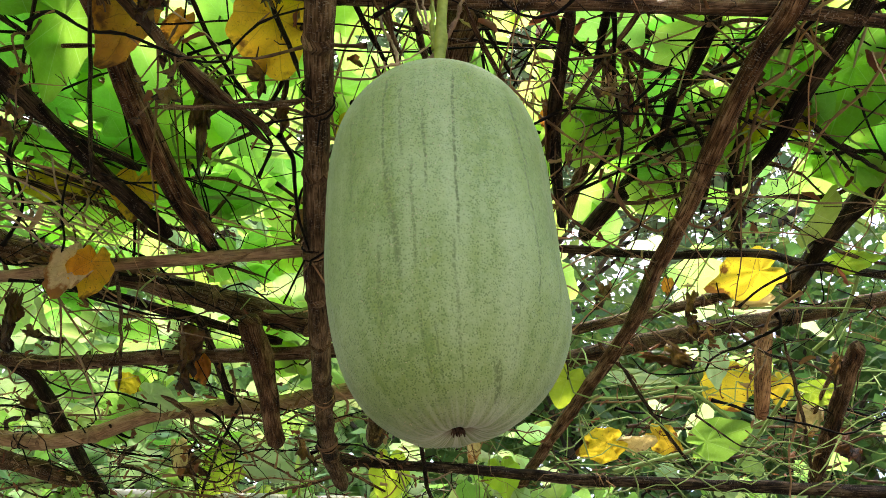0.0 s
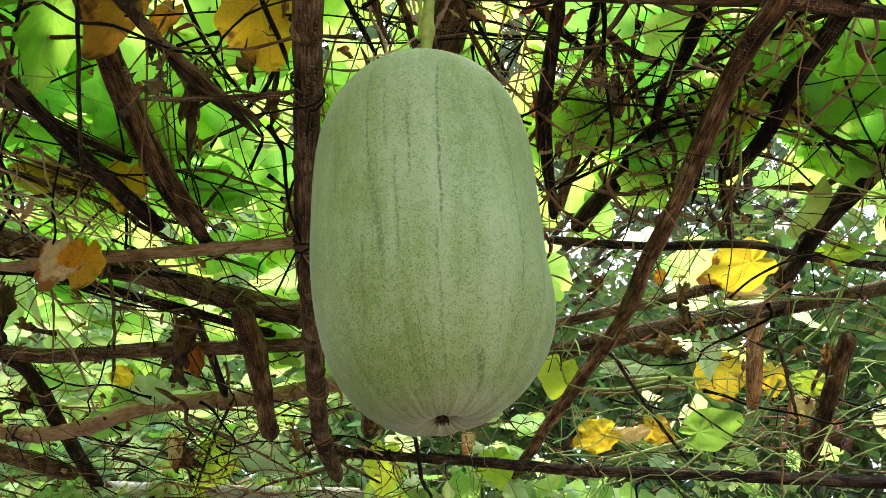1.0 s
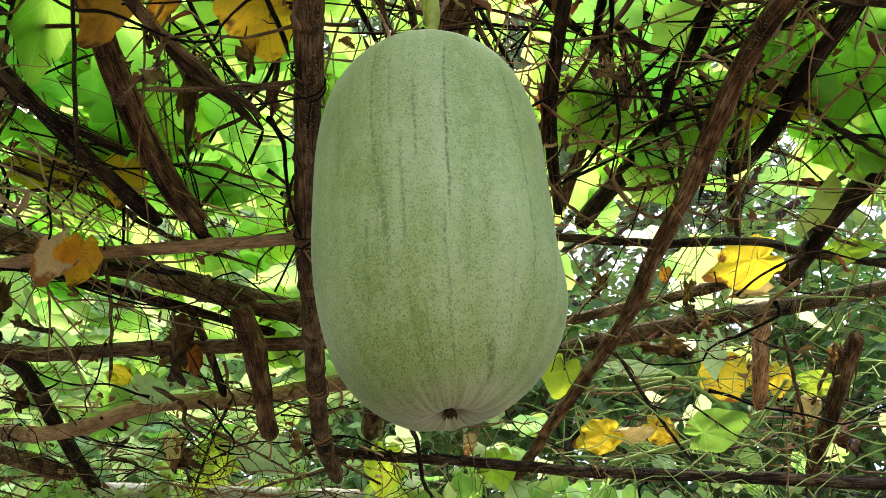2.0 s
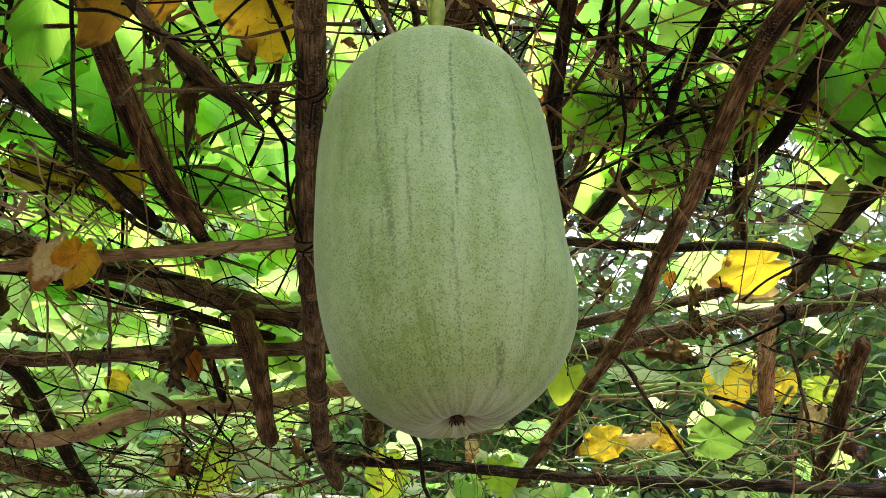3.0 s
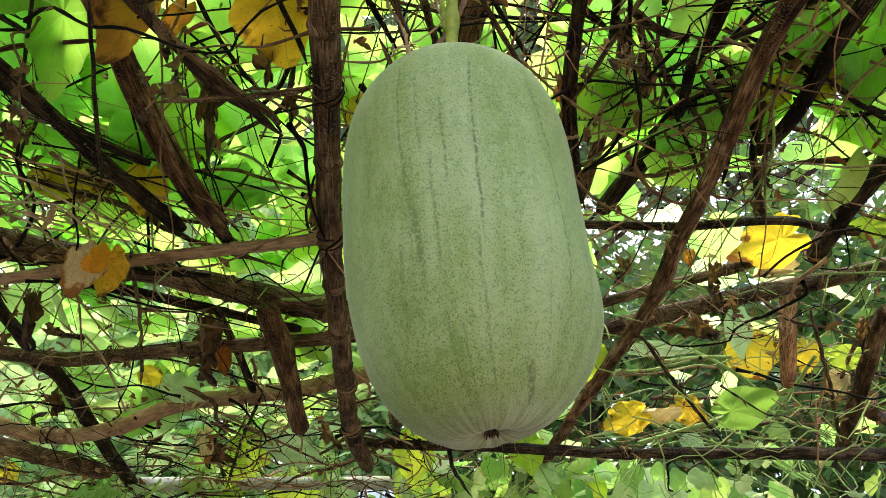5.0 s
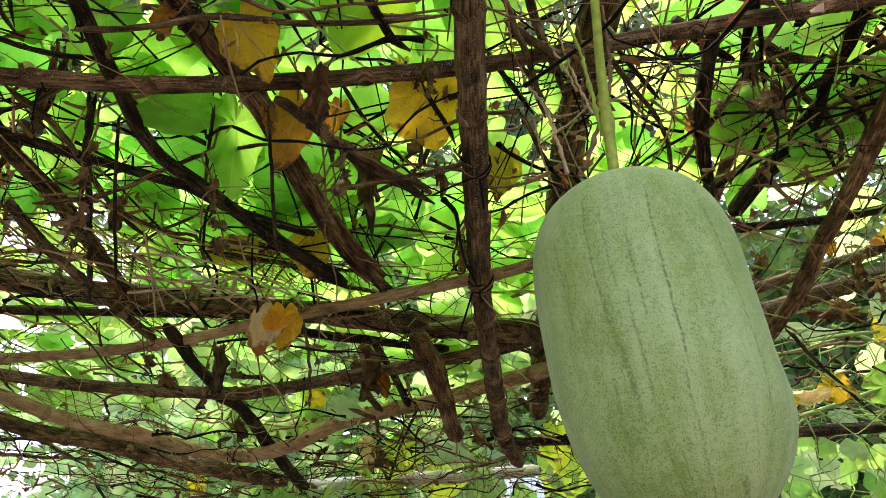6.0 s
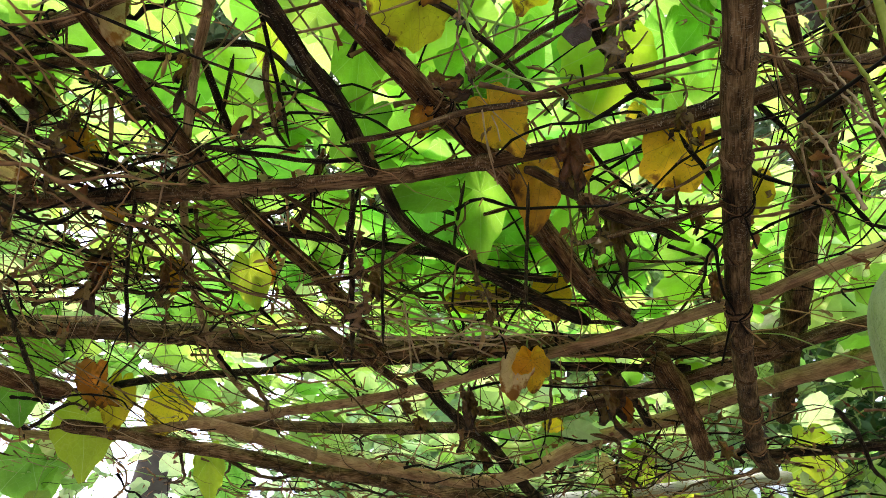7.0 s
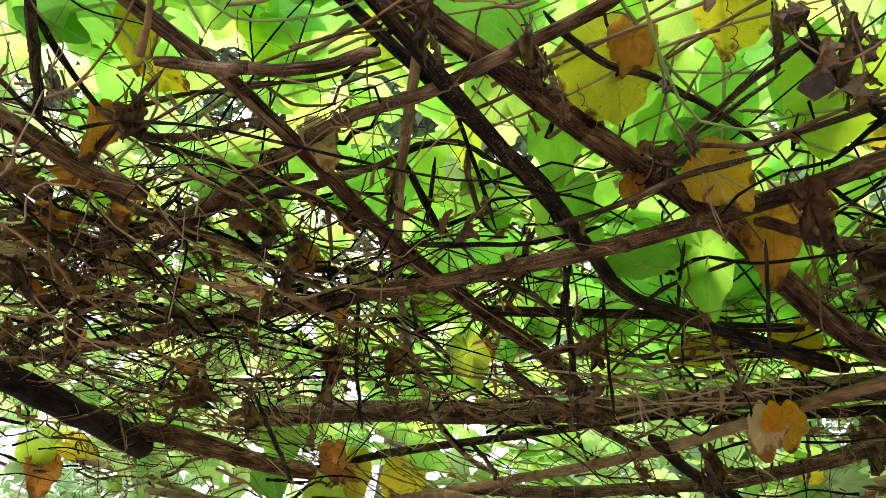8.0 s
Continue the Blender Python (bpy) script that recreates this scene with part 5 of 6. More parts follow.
def skirts():
    """Shoots that hang over the open edges of the trellis, with their leaves."""
    rng = random.Random(77)
    green, faint, stems = Heap(), Heap(), Heap()
    for n in range(140):
        if n % 88 < 28:
            x, y = rng.uniform(0.0, 1.9), rng.uniform(3.0, 3.6)
        elif n % 88 < 56:
            x, y = rng.uniform(-2.6, 0.0), rng.uniform(3.1, 3.7)
        else:
            x, y = rng.uniform(-4.6, -3.5), rng.uniform(-0.4, 2.9)
        p, pts = Vector((x, y, rng.uniform(2.78, 2.95))), []
        for k in range(5):
            pts.append(p.copy())
            m = Matrix.Translation(p + Vector((rng.gauss(0, 0.04), rng.gauss(0, 0.04), rng.gauss(0, 0.03)))) @ Euler((radians(rng.gauss(70, 25)), rng.gauss(0, 0.4), rng.gauss(0, 0.9))).to_matrix().to_4x4() @ Matrix.Scale(rng.uniform(0.045, 0.095), 4)
            # part of the leaves take the tone with front light painted in
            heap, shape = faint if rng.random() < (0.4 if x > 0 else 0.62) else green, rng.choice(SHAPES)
            # the bank of shoots is sparser on this side
            if not (x > 0 and n % 5 < 2):
                heap.put(*turned(shape, m))
            p = p + Vector((rng.gauss(0, 0.05), rng.gauss(0, 0.05), -rng.uniform(0.05, 0.14)))
        stems.put(*tube(glide(pts, 0.04), lambda t: 0.0032 - 0.001 * t, 5, caps=False))
    green.thing("hanging_leaves", canopy_green, "green gourd leaves hanging over the edge of the trellis", "leaves")
    faint.thing("pale_hanging_leaves", faint_green, "leaves hanging over the trellis edge, front light put into their pale colour", "leaves")
    stems.thing("hanging_shoots", green_vine, "thin green shoots hanging from the trellis edge", "vine")


skirts()


def litter():
    """Scraps of dead leaves caught in the thickets and along the sticks."""
    rng = random.Random(23)
    scraps = [blade(1.0, 3.1 * k, 3, 12, 0.3, 0.3, 0.3, 0.5, 0.7, 0.8 * (k % 3 - 1)) for k in range(8)]
    scraps = [([Vector((math.sin(2.4 * v.x) / 2.4, v.y, (1 - math.cos(2.4 * v.x)) / 2.4 + v.z)) for v in verts], faces, uvs) for verts, faces, uvs in scraps]
    brown, light = Heap(), Heap()
    for n in range(1700):
        if n % 4:
            cx, cy, cz = THICKETS[n % len(THICKETS)]
            p = Vector((rng.gauss(cx, 0.26), rng.gauss(cy, 0.26), rng.gauss(cz, 0.05)))
        else:
            p = Vector((rng.uniform(-3.6, 1.9), rng.uniform(-0.8, 3.3), rng.uniform(2.70, 2.95)))
        m = Matrix.Translation(p) @ random_turn(rng, 1.2) @ Matrix.Diagonal((rng.uniform(0.004, 0.011), rng.uniform(0.012, 0.040), 0.016, 1))
        (light if rng.random() < 0.2 else brown).put(*turned(rng.choice(scraps), m))
    brown.thing("dead_leaf_scraps", withered_scraps, "small crumpled brown scraps of dead leaves caught in the trellis", "dry leaves")
    light.thing("straw_leaf_scraps", straw_scraps, "small straw-coloured scraps of dry leaves in the trellis", "dry leaves")


litter()


def brushwood():
    """Loose dark sticks pushed into the thickest spots."""
    rng = random.Random(41)
    for n in range(124):
        cx, cy, cz = THICKETS[n * 5 % len(THICKETS)]
        a = rng.choice((rng.gauss(1.45, 0.35), rng.gauss(0.9, 0.3), rng.gauss(2.3, 0.3), rng.gauss(0.1, 0.3)))
        mid = Vector((rng.gauss(cx, 0.25), rng.gauss(cy, 0.25), cz + rng.gauss(0.04, 0.04)))
        way = Vector((math.cos(a), math.sin(a), rng.gauss(0, 0.08))) * rng.uniform(0.2, 0.5)
        bend = Vector((rng.gauss(0, 0.03), rng.gauss(0, 0.03), rng.gauss(0, 0.02)))
        r = rng.uniform(0.004, 0.0105)
        pole("branch", r, r * 0.6, rng.choice((dark, A, A, bark)), mid - way, mid - way * 0.4 + bend, mid + way * 0.3 - bend, mid + way)


brushwood()


LEAF_WORDS = {
    "broad_leaf": ("broad green gourd leaf hanging on the vine", "leaf"),
    "pale_leaf": ("pale grey-green leaf hanging on the vine", "leaf"),
    "lime_leaf": ("fresh yellow-green leaf lit from behind", "leaf"),
    "yellowed_leaf": ("yellowed gourd leaf with brown spotted rim", "leaf"),
    "golden_leaf": ("golden yellow gourd leaf lit from behind", "leaf"),
    "orange_leaf": ("drying orange-brown leaf caught in the trellis", "dry leaf"),
    "straw_leaf": ("dry straw-coloured leaf curled at its brown edge", "dry leaf"),
    "withered_leaf": ("crumpled dark brown dead leaf hanging among the sticks", "dry leaf"),
}
RAGGED = {"withered_leaf": 0.6, "straw_leaf": 0.22, "orange_leaf": 0.2, "yellowed_leaf": 0.10}
FOLD = {"straw_leaf": 0.6, "orange_leaf": 0.6, "withered_leaf": 0.9, "yellowed_leaf": 0.3}
ROLL = {withered: 1.5, straw: 1.3, orange: 1.2}
def climbing_stem(label, r, material, bristly, *points):
    """A thin stem beside the fruit's stalk, some with short stiff bristles."""
    rng = random.Random(int(1000 * r) + len(points) * 7 + int(points[0][2] * 1000))
    thing = tagged(new("vine_runner"), label, "vine", group="stems over the gourd")
    thing.location = points[0]
    line = [p - thing.location for p in glide([Vector(p) for p in points], 0.008)]
    line = [p + Vector((rng.gauss(0, 0.0012), rng.gauss(0, 0.0012), 0)) for p in line]
    got = tube(line, lambda t: r * (1 - 0.25 * t), 8, 0.35, r * 900, 0.06)
    held = part("stem", mesh("stem", *got[:2], material, got[2]), thing)
    if bristly:
        hair = Heap()
        for k in range(240):
            p = line[rng.randrange(len(line))]
            out = Vector((rng.gauss(0, 1), rng.gauss(0, 1), rng.gauss(0, 0.4))).normalized()
            side = out.orthogonal().normalized() * 0.0005
            foot, tip = p + out * r * 0.7, p + out * (r + rng.uniform(0.002, 0.005))
            hair.put([foot - side, foot + side, tip], [(0, 1, 2)], [(0, 0), (1, 0), (0, 1)])
        part("bristles", mesh("bristles", hair.verts, hair.faces, grey_vine, hair.uvs), held, "short stiff pale bristles")
    return thing


climbing_stem("pale olive side stem leaving the gourd's stalk at its knot", 0.0034, ripe_stalk, False, (-0.022, 0.574, 2.425), (-0.027, 0.575, 2.489), (-0.030, 0.575, 2.558), (-0.036, 0.575, 2.642), (-0.050, 0.58, 2.76), (-0.055, 0.60, 2.90))
climbing_stem("reddish-brown bristly dry stem climbing past the gourd's stalk", 0.0040, dry_vine, True, (-0.056, 0.628, 2.405), (-0.030, 0.625, 2.472), (-0.007, 0.622, 2.528), (0.013, 0.620, 2.609), (0.024, 0.618, 2.712), (0.026, 0.62, 2.93))
climbing_stem("thin dry brown stem hanging behind the gourd's stalk", 0.0024, grey_vine, False, (-0.027, 0.650, 2.552), (-0.041, 0.652, 2.640), (-0.059, 0.652, 2.761), (-0.070, 0.655, 2.90))
climbing_stem("thin pale dry tendril caught across the stems", 0.0017, grey_vine, False, (-0.128, 0.700, 2.556), (-0.077, 0.690, 2.570), (-0.039, 0.672, 2.585), (-0.022, 0.640, 2.590))
climbing_stem("thin dry brown stem hanging from the cross rail", 0.0034, grey_vine, False, (-0.080, 0.740, 2.500), (-0.093, 0.740, 2.608), (-0.103, 0.740, 2.674), (-0.138, 0.740, 2.775), (-0.150, 0.745, 2.88))
climbing_stem("thin dry brown stem hanging from the cross rail", 0.0026, grey_vine, False, (-0.066, 0.660, 2.748), (-0.099, 0.655, 2.795), (-0.127, 0.652, 2.88), (-0.135, 0.66, 2.95))
climbing_stem("thin dry brown stem hanging from the cross rail", 0.0022, grey_vine, False, (-0.045, 0.660, 2.630), (-0.062, 0.655, 2.699), (-0.087, 0.652, 2.787), (-0.109, 0.655, 2.90))


leaf_seed = [0.0]


def leaf(material, place, width, length, curl):
    """One leaf that can be told apart, with its stalk running up into the canopy."""
    leaf_seed[0] += 1.73
    s = leaf_seed[0]
    rng = random.Random(int(s * 100))
    dead = material == withered
    verts, faces, uvs = blade(1.0, s, 11, 52, 0.3 if dead else 0.16, curl * 0.6, 0.10, 0.5, RAGGED.get(material.name, 0.0), FOLD.get(material.name, 0.08) * rng.uniform(-1, 1))
    if material in ROLL:
        # a drying blade rolls in across its width and droops along its length
        bend, droop = ROLL[material] * rng.uniform(0.6, 1.3), rng.uniform(-0.9, 0.9)
        crimp = 0.42 if dead else 0.12
        rolled = []
        for v in verts:
            k = bend * (1 + 0.4 * v.y)
            rise = crimp * (noise.noise((v.x * 4, v.y * 3, s)) + 0.8 * abs(noise.noise((v.x * 9, v.y * 7, s))))
            rolled.append(Vector((math.sin(k * v.x) / k, v.y - 0.12 * droop * droop * v.y, (1 - math.cos(k * v.x)) / k + 0.35 * droop * v.y * v.y + v.z * 0.6 + rise)))
        if dead:
            # dried like a shut umbrella: pleats between the veins, shrunk across, crumpled at the rim
            shut = []
            for v in rolled:
                far, turn = math.hypot(v.x, v.y), math.atan2(v.x, v.y)
                pleat = abs(math.sin(3.5 * turn + s)) - 0.4
                crush = noise.noise_vector((v.x * 2.6 + s, v.y * 2.6, s)) * 0.26 * far + noise.noise_vector((v.x * 7 + s, v.y * 7, s)) * 0.10 * far
                shut.append(Vector((v.x * (0.62 + 0.3 * pleat), v.y * (0.9 + 0.2 * pleat), v.z + 0.55 * far * pleat)) + crush)
            rolled = shut
        verts = rolled
    verts = [Vector((v.x * width, v.y * length, v.z * (width + length) / 2)) for v in verts]
    thing = tagged(new(material.name), *LEAF_WORDS[material.name], group=material.name.replace("_", " ") + " group")
    thing.matrix_basis = place
    part("blade", mesh("blade", verts, faces, material, uvs), thing)
    back = place.inverted()
    foot = place.translation
    high = foot + Vector((rng.gauss(0, 0.04), rng.gauss(0, 0.04), rng.uniform(0.10, 0.18)))
    line = glide([back @ foot, back @ ((foot + high) / 2 + Vector((rng.gauss(0, 0.015), rng.gauss(0, 0.015), 0))), back @ high], 0.02)
    got = tube(line, lambda t: 0.0016 + 0.0008 * t, 5)
    stem = dry_vine if material in (withered, orange, straw) else green_vine
    part("leaf_stalk", mesh("leaf_stalk", *got[:2], stem, got[2]), thing)
    return thing


def dry_runner(x, y, z, drop, seed):
    """A dead shoot that hangs from the sticks, with the shrivelled remains of its leaves."""
    rng = random.Random(seed)
    thing = tagged(new("dry_runner"), "dead dry shoot hanging with shrivelled dark leaf remains", "dry vine", group="dead hanging shoots")
    thing.location = (x, y, z)
    pts, p = [Vector((0, 0, 0.05))], Vector((0, 0, 0))
    steps = max(3, int(drop / 0.045))
    for k in range(steps):
        pts.append(p.copy())
        p = p + Vector((rng.gauss(0, 0.012), rng.gauss(0, 0.012), -drop / steps))
    pts.append(p)
    got = tube(glide(pts, 0.012), lambda t: 0.0026 - 0.0014 * t, 6, 0.4, seed, 0.05)
    part("stem", mesh("stem", *got[:2], dry_vine, got[2]), thing)
    for k in range(rng.randint(2, 4)):
        at = pts[1 + int((k + 0.6) / 4 * (len(pts) - 2))] if k else p
        size = rng.uniform(0.016, 0.036)
        shape = blade(1.0, seed * 3.3 + k, 7, 30, 0.3, 0.3, 0.2, 0.5, 0.5, 0.6)
        got = []
        for v in shape[0]:
            far, turn = math.hypot(v.x, v.y), math.atan2(v.x, v.y)
            pleat = abs(math.sin(3.5 * turn + seed + k)) - 0.4
            got.append((Vector((v.x * (0.45 + 0.3 * pleat), v.y * 1.15, v.z + 0.6 * far * pleat)) + noise.noise_vector((v.x * 3 + k, v.y * 3, seed)) * 0.3 * far) * size)
        turn = Matrix.Translation(at) @ Matrix.Rotation(rng.uniform(0, 6.283), 4, "Z") @ Matrix.Rotation(radians(rng.gauss(-115, 25)), 4, "X")
        part("dead_leaf", mesh("dead_leaf", [turn @ v for v in got], shape[1], withered, shape[2]), thing)
    return thing


for number, (x, y, z, drop) in enumerate((
        (-1.800, 0.518, 2.80, 0.30), (-1.485, 0.143, 2.80, 0.11), (-1.082, 0.645, 2.80, 0.32), (-0.622, 0.250, 2.80, 0.19), (-1.026, 0.311, 2.80, 0.14),
        (-0.420, 0.256, 2.78, 0.16), (-0.365, 0.329, 2.78, 0.15), (-0.747, 0.069, 2.80, 0.15), (-0.829, -0.083, 2.80, 0.13), (-1.663, 0.466, 2.80, 0.23),
        (-2.157, 0.478, 2.82, 0.23), (-1.694, 0.227, 2.80, 0.17), (-1.734, 0.708, 2.80, 0.28), (-0.372, 0.376, 2.80, 0.12), (-1.316, 0.959, 2.80, 0.25),
        (-0.566, 0.763, 2.76, 0.13), (-0.310, 0.649, 2.80, 0.14), (-0.556, 0.781, 2.72, 0.18), (0.795, 1.288, 2.90, 0.17), (0.260, 0.957, 2.90, 0.28),
        (0.336, 0.820, 2.90, 0.22), (0.874, 1.945, 3.00, 0.13), (-0.975, 1.750, 2.75, 0.20), (-0.858, 0.769, 2.75, 0.24), (-1.273, 1.609, 2.72, 0.16))):
    dry_runner(x, y, z, drop, number + 1)

leaf(orange, pose(-0.654, 0.750, 2.810, -121, -12, -163), 0.092, 0.118, 0.15)
leaf(golden, pose(-0.352, 0.710, 2.749, -154, 31, -173), 0.112, 0.108, 0.16)
leaf(golden, pose(-0.670, 0.504, 2.786, -140, 14, 170), 0.078, 0.090, 0.12)
leaf(yellow, pose(-0.222, 1.090, 2.885, -137, -20, -171), 0.064, 0.086, 0.15)
leaf(straw, pose(-0.985, 1.425, 2.690, -113, -16, -152), 0.078, 0.098, 0.25)
leaf(golden, pose(-0.940, 1.412, 2.684, -124, -2, -165), 0.070, 0.085, 0.50)
leaf(yellow, pose(1.044, 1.711, 2.981, -177, -51, -127), 0.104, 0.145, 0.10)
leaf(straw, pose(1.104, 1.878, 2.976, -139, -71, -132), 0.039, 0.108, 0.30)
leaf(yellow, pose(1.148, 2.377, 2.989, -117, -9, 149), 0.134, 0.118, 0.10)
leaf(yellow, pose(0.683, 2.534, 2.764, -168, -56, -134), 0.084, 0.121, 0.60)
leaf(straw, pose(0.806, 2.503, 2.775, 170, -28, -130), 0.051, 0.117, 0.50)
leaf(yellow, pose(0.908, 2.593, 2.832, -136, 47, 135), 0.072, 0.091, 0.50)
leaf(deep_green, pose(1.085, 2.556, 2.796, 167, 67, 39), 0.100, 0.151, 0.08)
leaf(lime, pose(1.505, 2.423, 2.956, -154, 59, 86), 0.064, 0.102, 0.10)
leaf(pale_green, pose(1.079, 2.264, 3.025, -129, -6, 164), 0.064, 0.115, 0.05)
leaf(lime, pose(0.481, 2.230, 2.870, -130, -20, -175), 0.098, 0.097, 0.10)
leaf(yellow, pose(1.392, 2.410, 2.990, -113, -24, 163), 0.061, 0.086, 0.15)
leaf(lime, pose(0.280, 2.821, 2.774, -119, 6, 168), 0.098, 0.100, 0.10)
leaf(golden, pose(-0.811, 1.243, 2.814, -124, 2, -169), 0.074, 0.084, 0.12)
leaf(yellow, pose(-1.130, 1.337, 2.896, 173, 39, 104), 0.062, 0.130, 0.10)
leaf(withered, pose(-0.549, 0.948, 2.749, -133, 7, -174), 0.053, 0.093, 0.50)
leaf(withered, pose(-0.364, 0.935, 2.732, -110, 14, -160), 0.034, 0.045, 0.60)
leaf(withered, pose(-0.934, 2.150, 2.883, -130, -5, -175), 0.091, 0.107, 0.50)
leaf(orange, pose(-0.915, 2.210, 2.860, -128, 32, 166), 0.049, 0.051, 0.30)
leaf(withered, pose(-0.370, 1.302, 2.771, -132, -4, -158), 0.044, 0.052, 0.60)
leaf(withered, pose(-1.241, 1.608, 2.683, -109, 18, -153), 0.040, 0.090, 0.50)
leaf(withered, pose(-1.505, 2.279, 2.734, -101, 36, -166), 0.061, 0.062, 0.60)
leaf(withered, pose(0.249, 1.027, 2.862, -130, -1, 177), 0.038, 0.105, 0.60)
leaf(orange, pose(0.239, 1.016, 2.855, -142, -17, 163), 0.022, 0.032, 0.40)
leaf(withered, pose(0.550, 1.815, 2.964, -117, -24, 179), 0.064, 0.060, 0.60)
leaf(withered, pose(0.810, 2.147, 2.909, -156, 45, 98), 0.053, 0.114, 0.60)
leaf(withered, pose(0.889, 1.974, 2.962, -131, -5, 172), 0.030, 0.057, 0.50)
leaf(orange, pose(0.749, 1.753, 2.957, -137, -17, 160), 0.030, 0.037, 0.30)
leaf(withered, pose(1.465, 2.124, 2.914, -121, -35, 145), 0.053, 0.070, 0.50)
leaf(withered, pose(1.723, 2.661, 2.862, -124, -11, 117), 0.106, 0.097, 0.60)
leaf(straw, pose(1.550, 2.525, 2.920, -103, -31, 142), 0.060, 0.084, 0.40)
leaf(deep_green, pose(0.968, 0.905, 2.943, -146, -30, 171), 0.153, 0.169, 0.06)
leaf(yellow, pose(0.884, 1.042, 2.901, -171, -50, -138), 0.044, 0.055, 0.10)
leaf(yellow, pose(0.776, 1.050, 2.906, -155, -20, 180), 0.042, 0.057, 0.15)
leaf(lime, pose(1.289, 1.673, 2.988, -152, 53, 70), 0.048, 0.100, 0.10)
leaf(deep_green, pose(-0.821, 0.779, 2.827, -141, -0, -156), 0.078, 0.153, 0.05)
leaf(deep_green, pose(-0.889, 0.716, 2.821, -148, -54, -91), 0.067, 0.124, 0.05)
leaf(deep_green, pose(-0.970, 0.468, 2.873, -146, -36, -133), 0.098, 0.106, 0.05)
leaf(deep_green, pose(-0.667, 0.498, 2.875, -168, 9, 175), 0.084, 0.089, 0.05)
leaf(deep_green, pose(-1.149, 0.433, 2.966, -146, -1, -141), 0.101, 0.104, 0.05)
leaf(lime, pose(-0.416, 0.533, 2.886, -134, -6, -139), 0.123, 0.129, 0.04)
leaf(deep_green, pose(-0.369, 0.736, 3.017, -138, 28, 180), 0.093, 0.102, 0.05)
leaf(lime, pose(-1.516, 0.759, 2.779, -134, 9, -153), 0.069, 0.098, 0.06)
leaf(pale_green, pose(-1.145, 2.569, 2.949, -106, 11, -160), 0.118, 0.110, 0.08)
leaf(pale_green, pose(-0.787, 2.963, 2.846, -126, 62, 154), 0.089, 0.155, 0.08)
leaf(lime, pose(-1.011, 4.261, 3.168, -110, -1, -160), 0.177, 0.183, 0.10)
leaf(lime, pose(-1.228, 3.617, 2.966, -103, 20, -165), 0.140, 0.102, 0.10)
leaf(lime, pose(-0.198, 3.930, 3.076, -104, -17, -165), 0.200, 0.253, 0.12)
leaf(deep_green, pose(-3.663, 2.900, 3.029, -99, 27, -130), 0.277, 0.239, 0.08)
leaf(deep_green, pose(-3.239, 2.562, 3.013, -108, 19, -129), 0.078, 0.172, 0.08)
leaf(lime, pose(-1.120, 0.293, 3.014, -150, -1, -148), 0.045, 0.102, 0.05)
leaf(orange, pose(-1.693, 0.279, 2.904, -156, 65, 176), 0.055, 0.076, 0.30)
leaf(yellow, pose(-2.660, 1.573, 2.897, -124, -2, -124), 0.126, 0.159, 0.10)
leaf(orange, pose(-2.773, 1.273, 2.860, -152, 40, -175), 0.085, 0.099, 0.30)
leaf(withered, pose(-1.635, 0.124, 2.897, -129, 25, -106), 0.062, 0.087, 0.60)
leaf(withered, pose(-1.637, 0.227, 2.915, -123, 12, -130), 0.033, 0.064, 0.60)
leaf(orange, pose(-1.520, 0.823, 2.817, -125, 11, -123), 0.041, 0.076, 0.40)
leaf(deep_green, pose(-2.737, 0.957, 2.999, -111, 18, -106), 0.203, 0.196, 0.08)
leaf(deep_green, pose(-3.591, 1.621, 2.769, -104, 25, -141), 0.212, 0.199, 0.08)
leaf(lime, pose(-2.934, 1.381, 2.797, -103, 10, -144), 0.164, 0.213, 0.08)
leaf(lime, pose(-2.706, 1.899, 2.743, -103, 10, -152), 0.089, 0.161, 0.08)
leaf(withered, pose(-0.548, 0.614, 2.711, -140, 4, -167), 0.061, 0.064, 0.50)
leaf(withered, pose(-0.375, 0.807, 2.733, -134, -13, -173), 0.039, 0.064, 0.50)
leaf(withered, pose(-0.528, 0.905, 2.759, -129, 4, -152), 0.057, 0.086, 0.50)
leaf(yellow, pose(-0.700, 0.236, 2.871, -156, -38, -122), 0.116, 0.124, 0.12)
leaf(orange, pose(-0.638, 0.200, 2.829, -147, -13, -142), 0.062, 0.058, 0.40)
leaf(yellow, pose(-0.505, 0.341, 2.959, -156, -15, -146), 0.081, 0.083, 0.08)
leaf(yellow, pose(-1.359, -0.376, 2.932, -150, 6, -129), 0.051, 0.086, 0.08)
leaf(yellow, pose(-1.406, -0.288, 2.900, -180, 42, 174), 0.042, 0.055, 0.10)
leaf(orange, pose(-1.549, -0.330, 2.838, -117, 29, -81), 0.053, 0.083, 0.40)
leaf(withered, pose(-1.416, -0.289, 2.807, -143, 30, -107), 0.035, 0.045, 0.60)
leaf(straw, pose(-1.248, -0.012, 2.838, -146, 47, -139), 0.055, 0.077, 0.30)
leaf(orange, pose(-3.877, 0.424, 2.793, -94, 24, -93), 0.130, 0.129, 0.25)
leaf(deep_green, pose(-3.009, 1.092, 2.835, -94, 23, -128), 0.109, 0.136, 0.08)
leaf(pale_green, pose(-1.629, 0.857, 2.881, -104, -1, -154), 0.080, 0.078, 0.08)
leaf(straw, pose(-1.625, 0.425, 2.890, -126, 40, -139), 0.060, 0.059, 0.30)
leaf(orange, pose(-1.739, 0.456, 2.852, -116, 14, -120), 0.044, 0.049, 0.30)
leaf(orange, pose(-2.580, 0.041, 2.849, -114, 35, -127), 0.049, 0.044, 0.30)
leaf(withered, pose(-1.916, 0.584, 2.821, -125, 5, -135), 0.064, 0.093, 0.60)
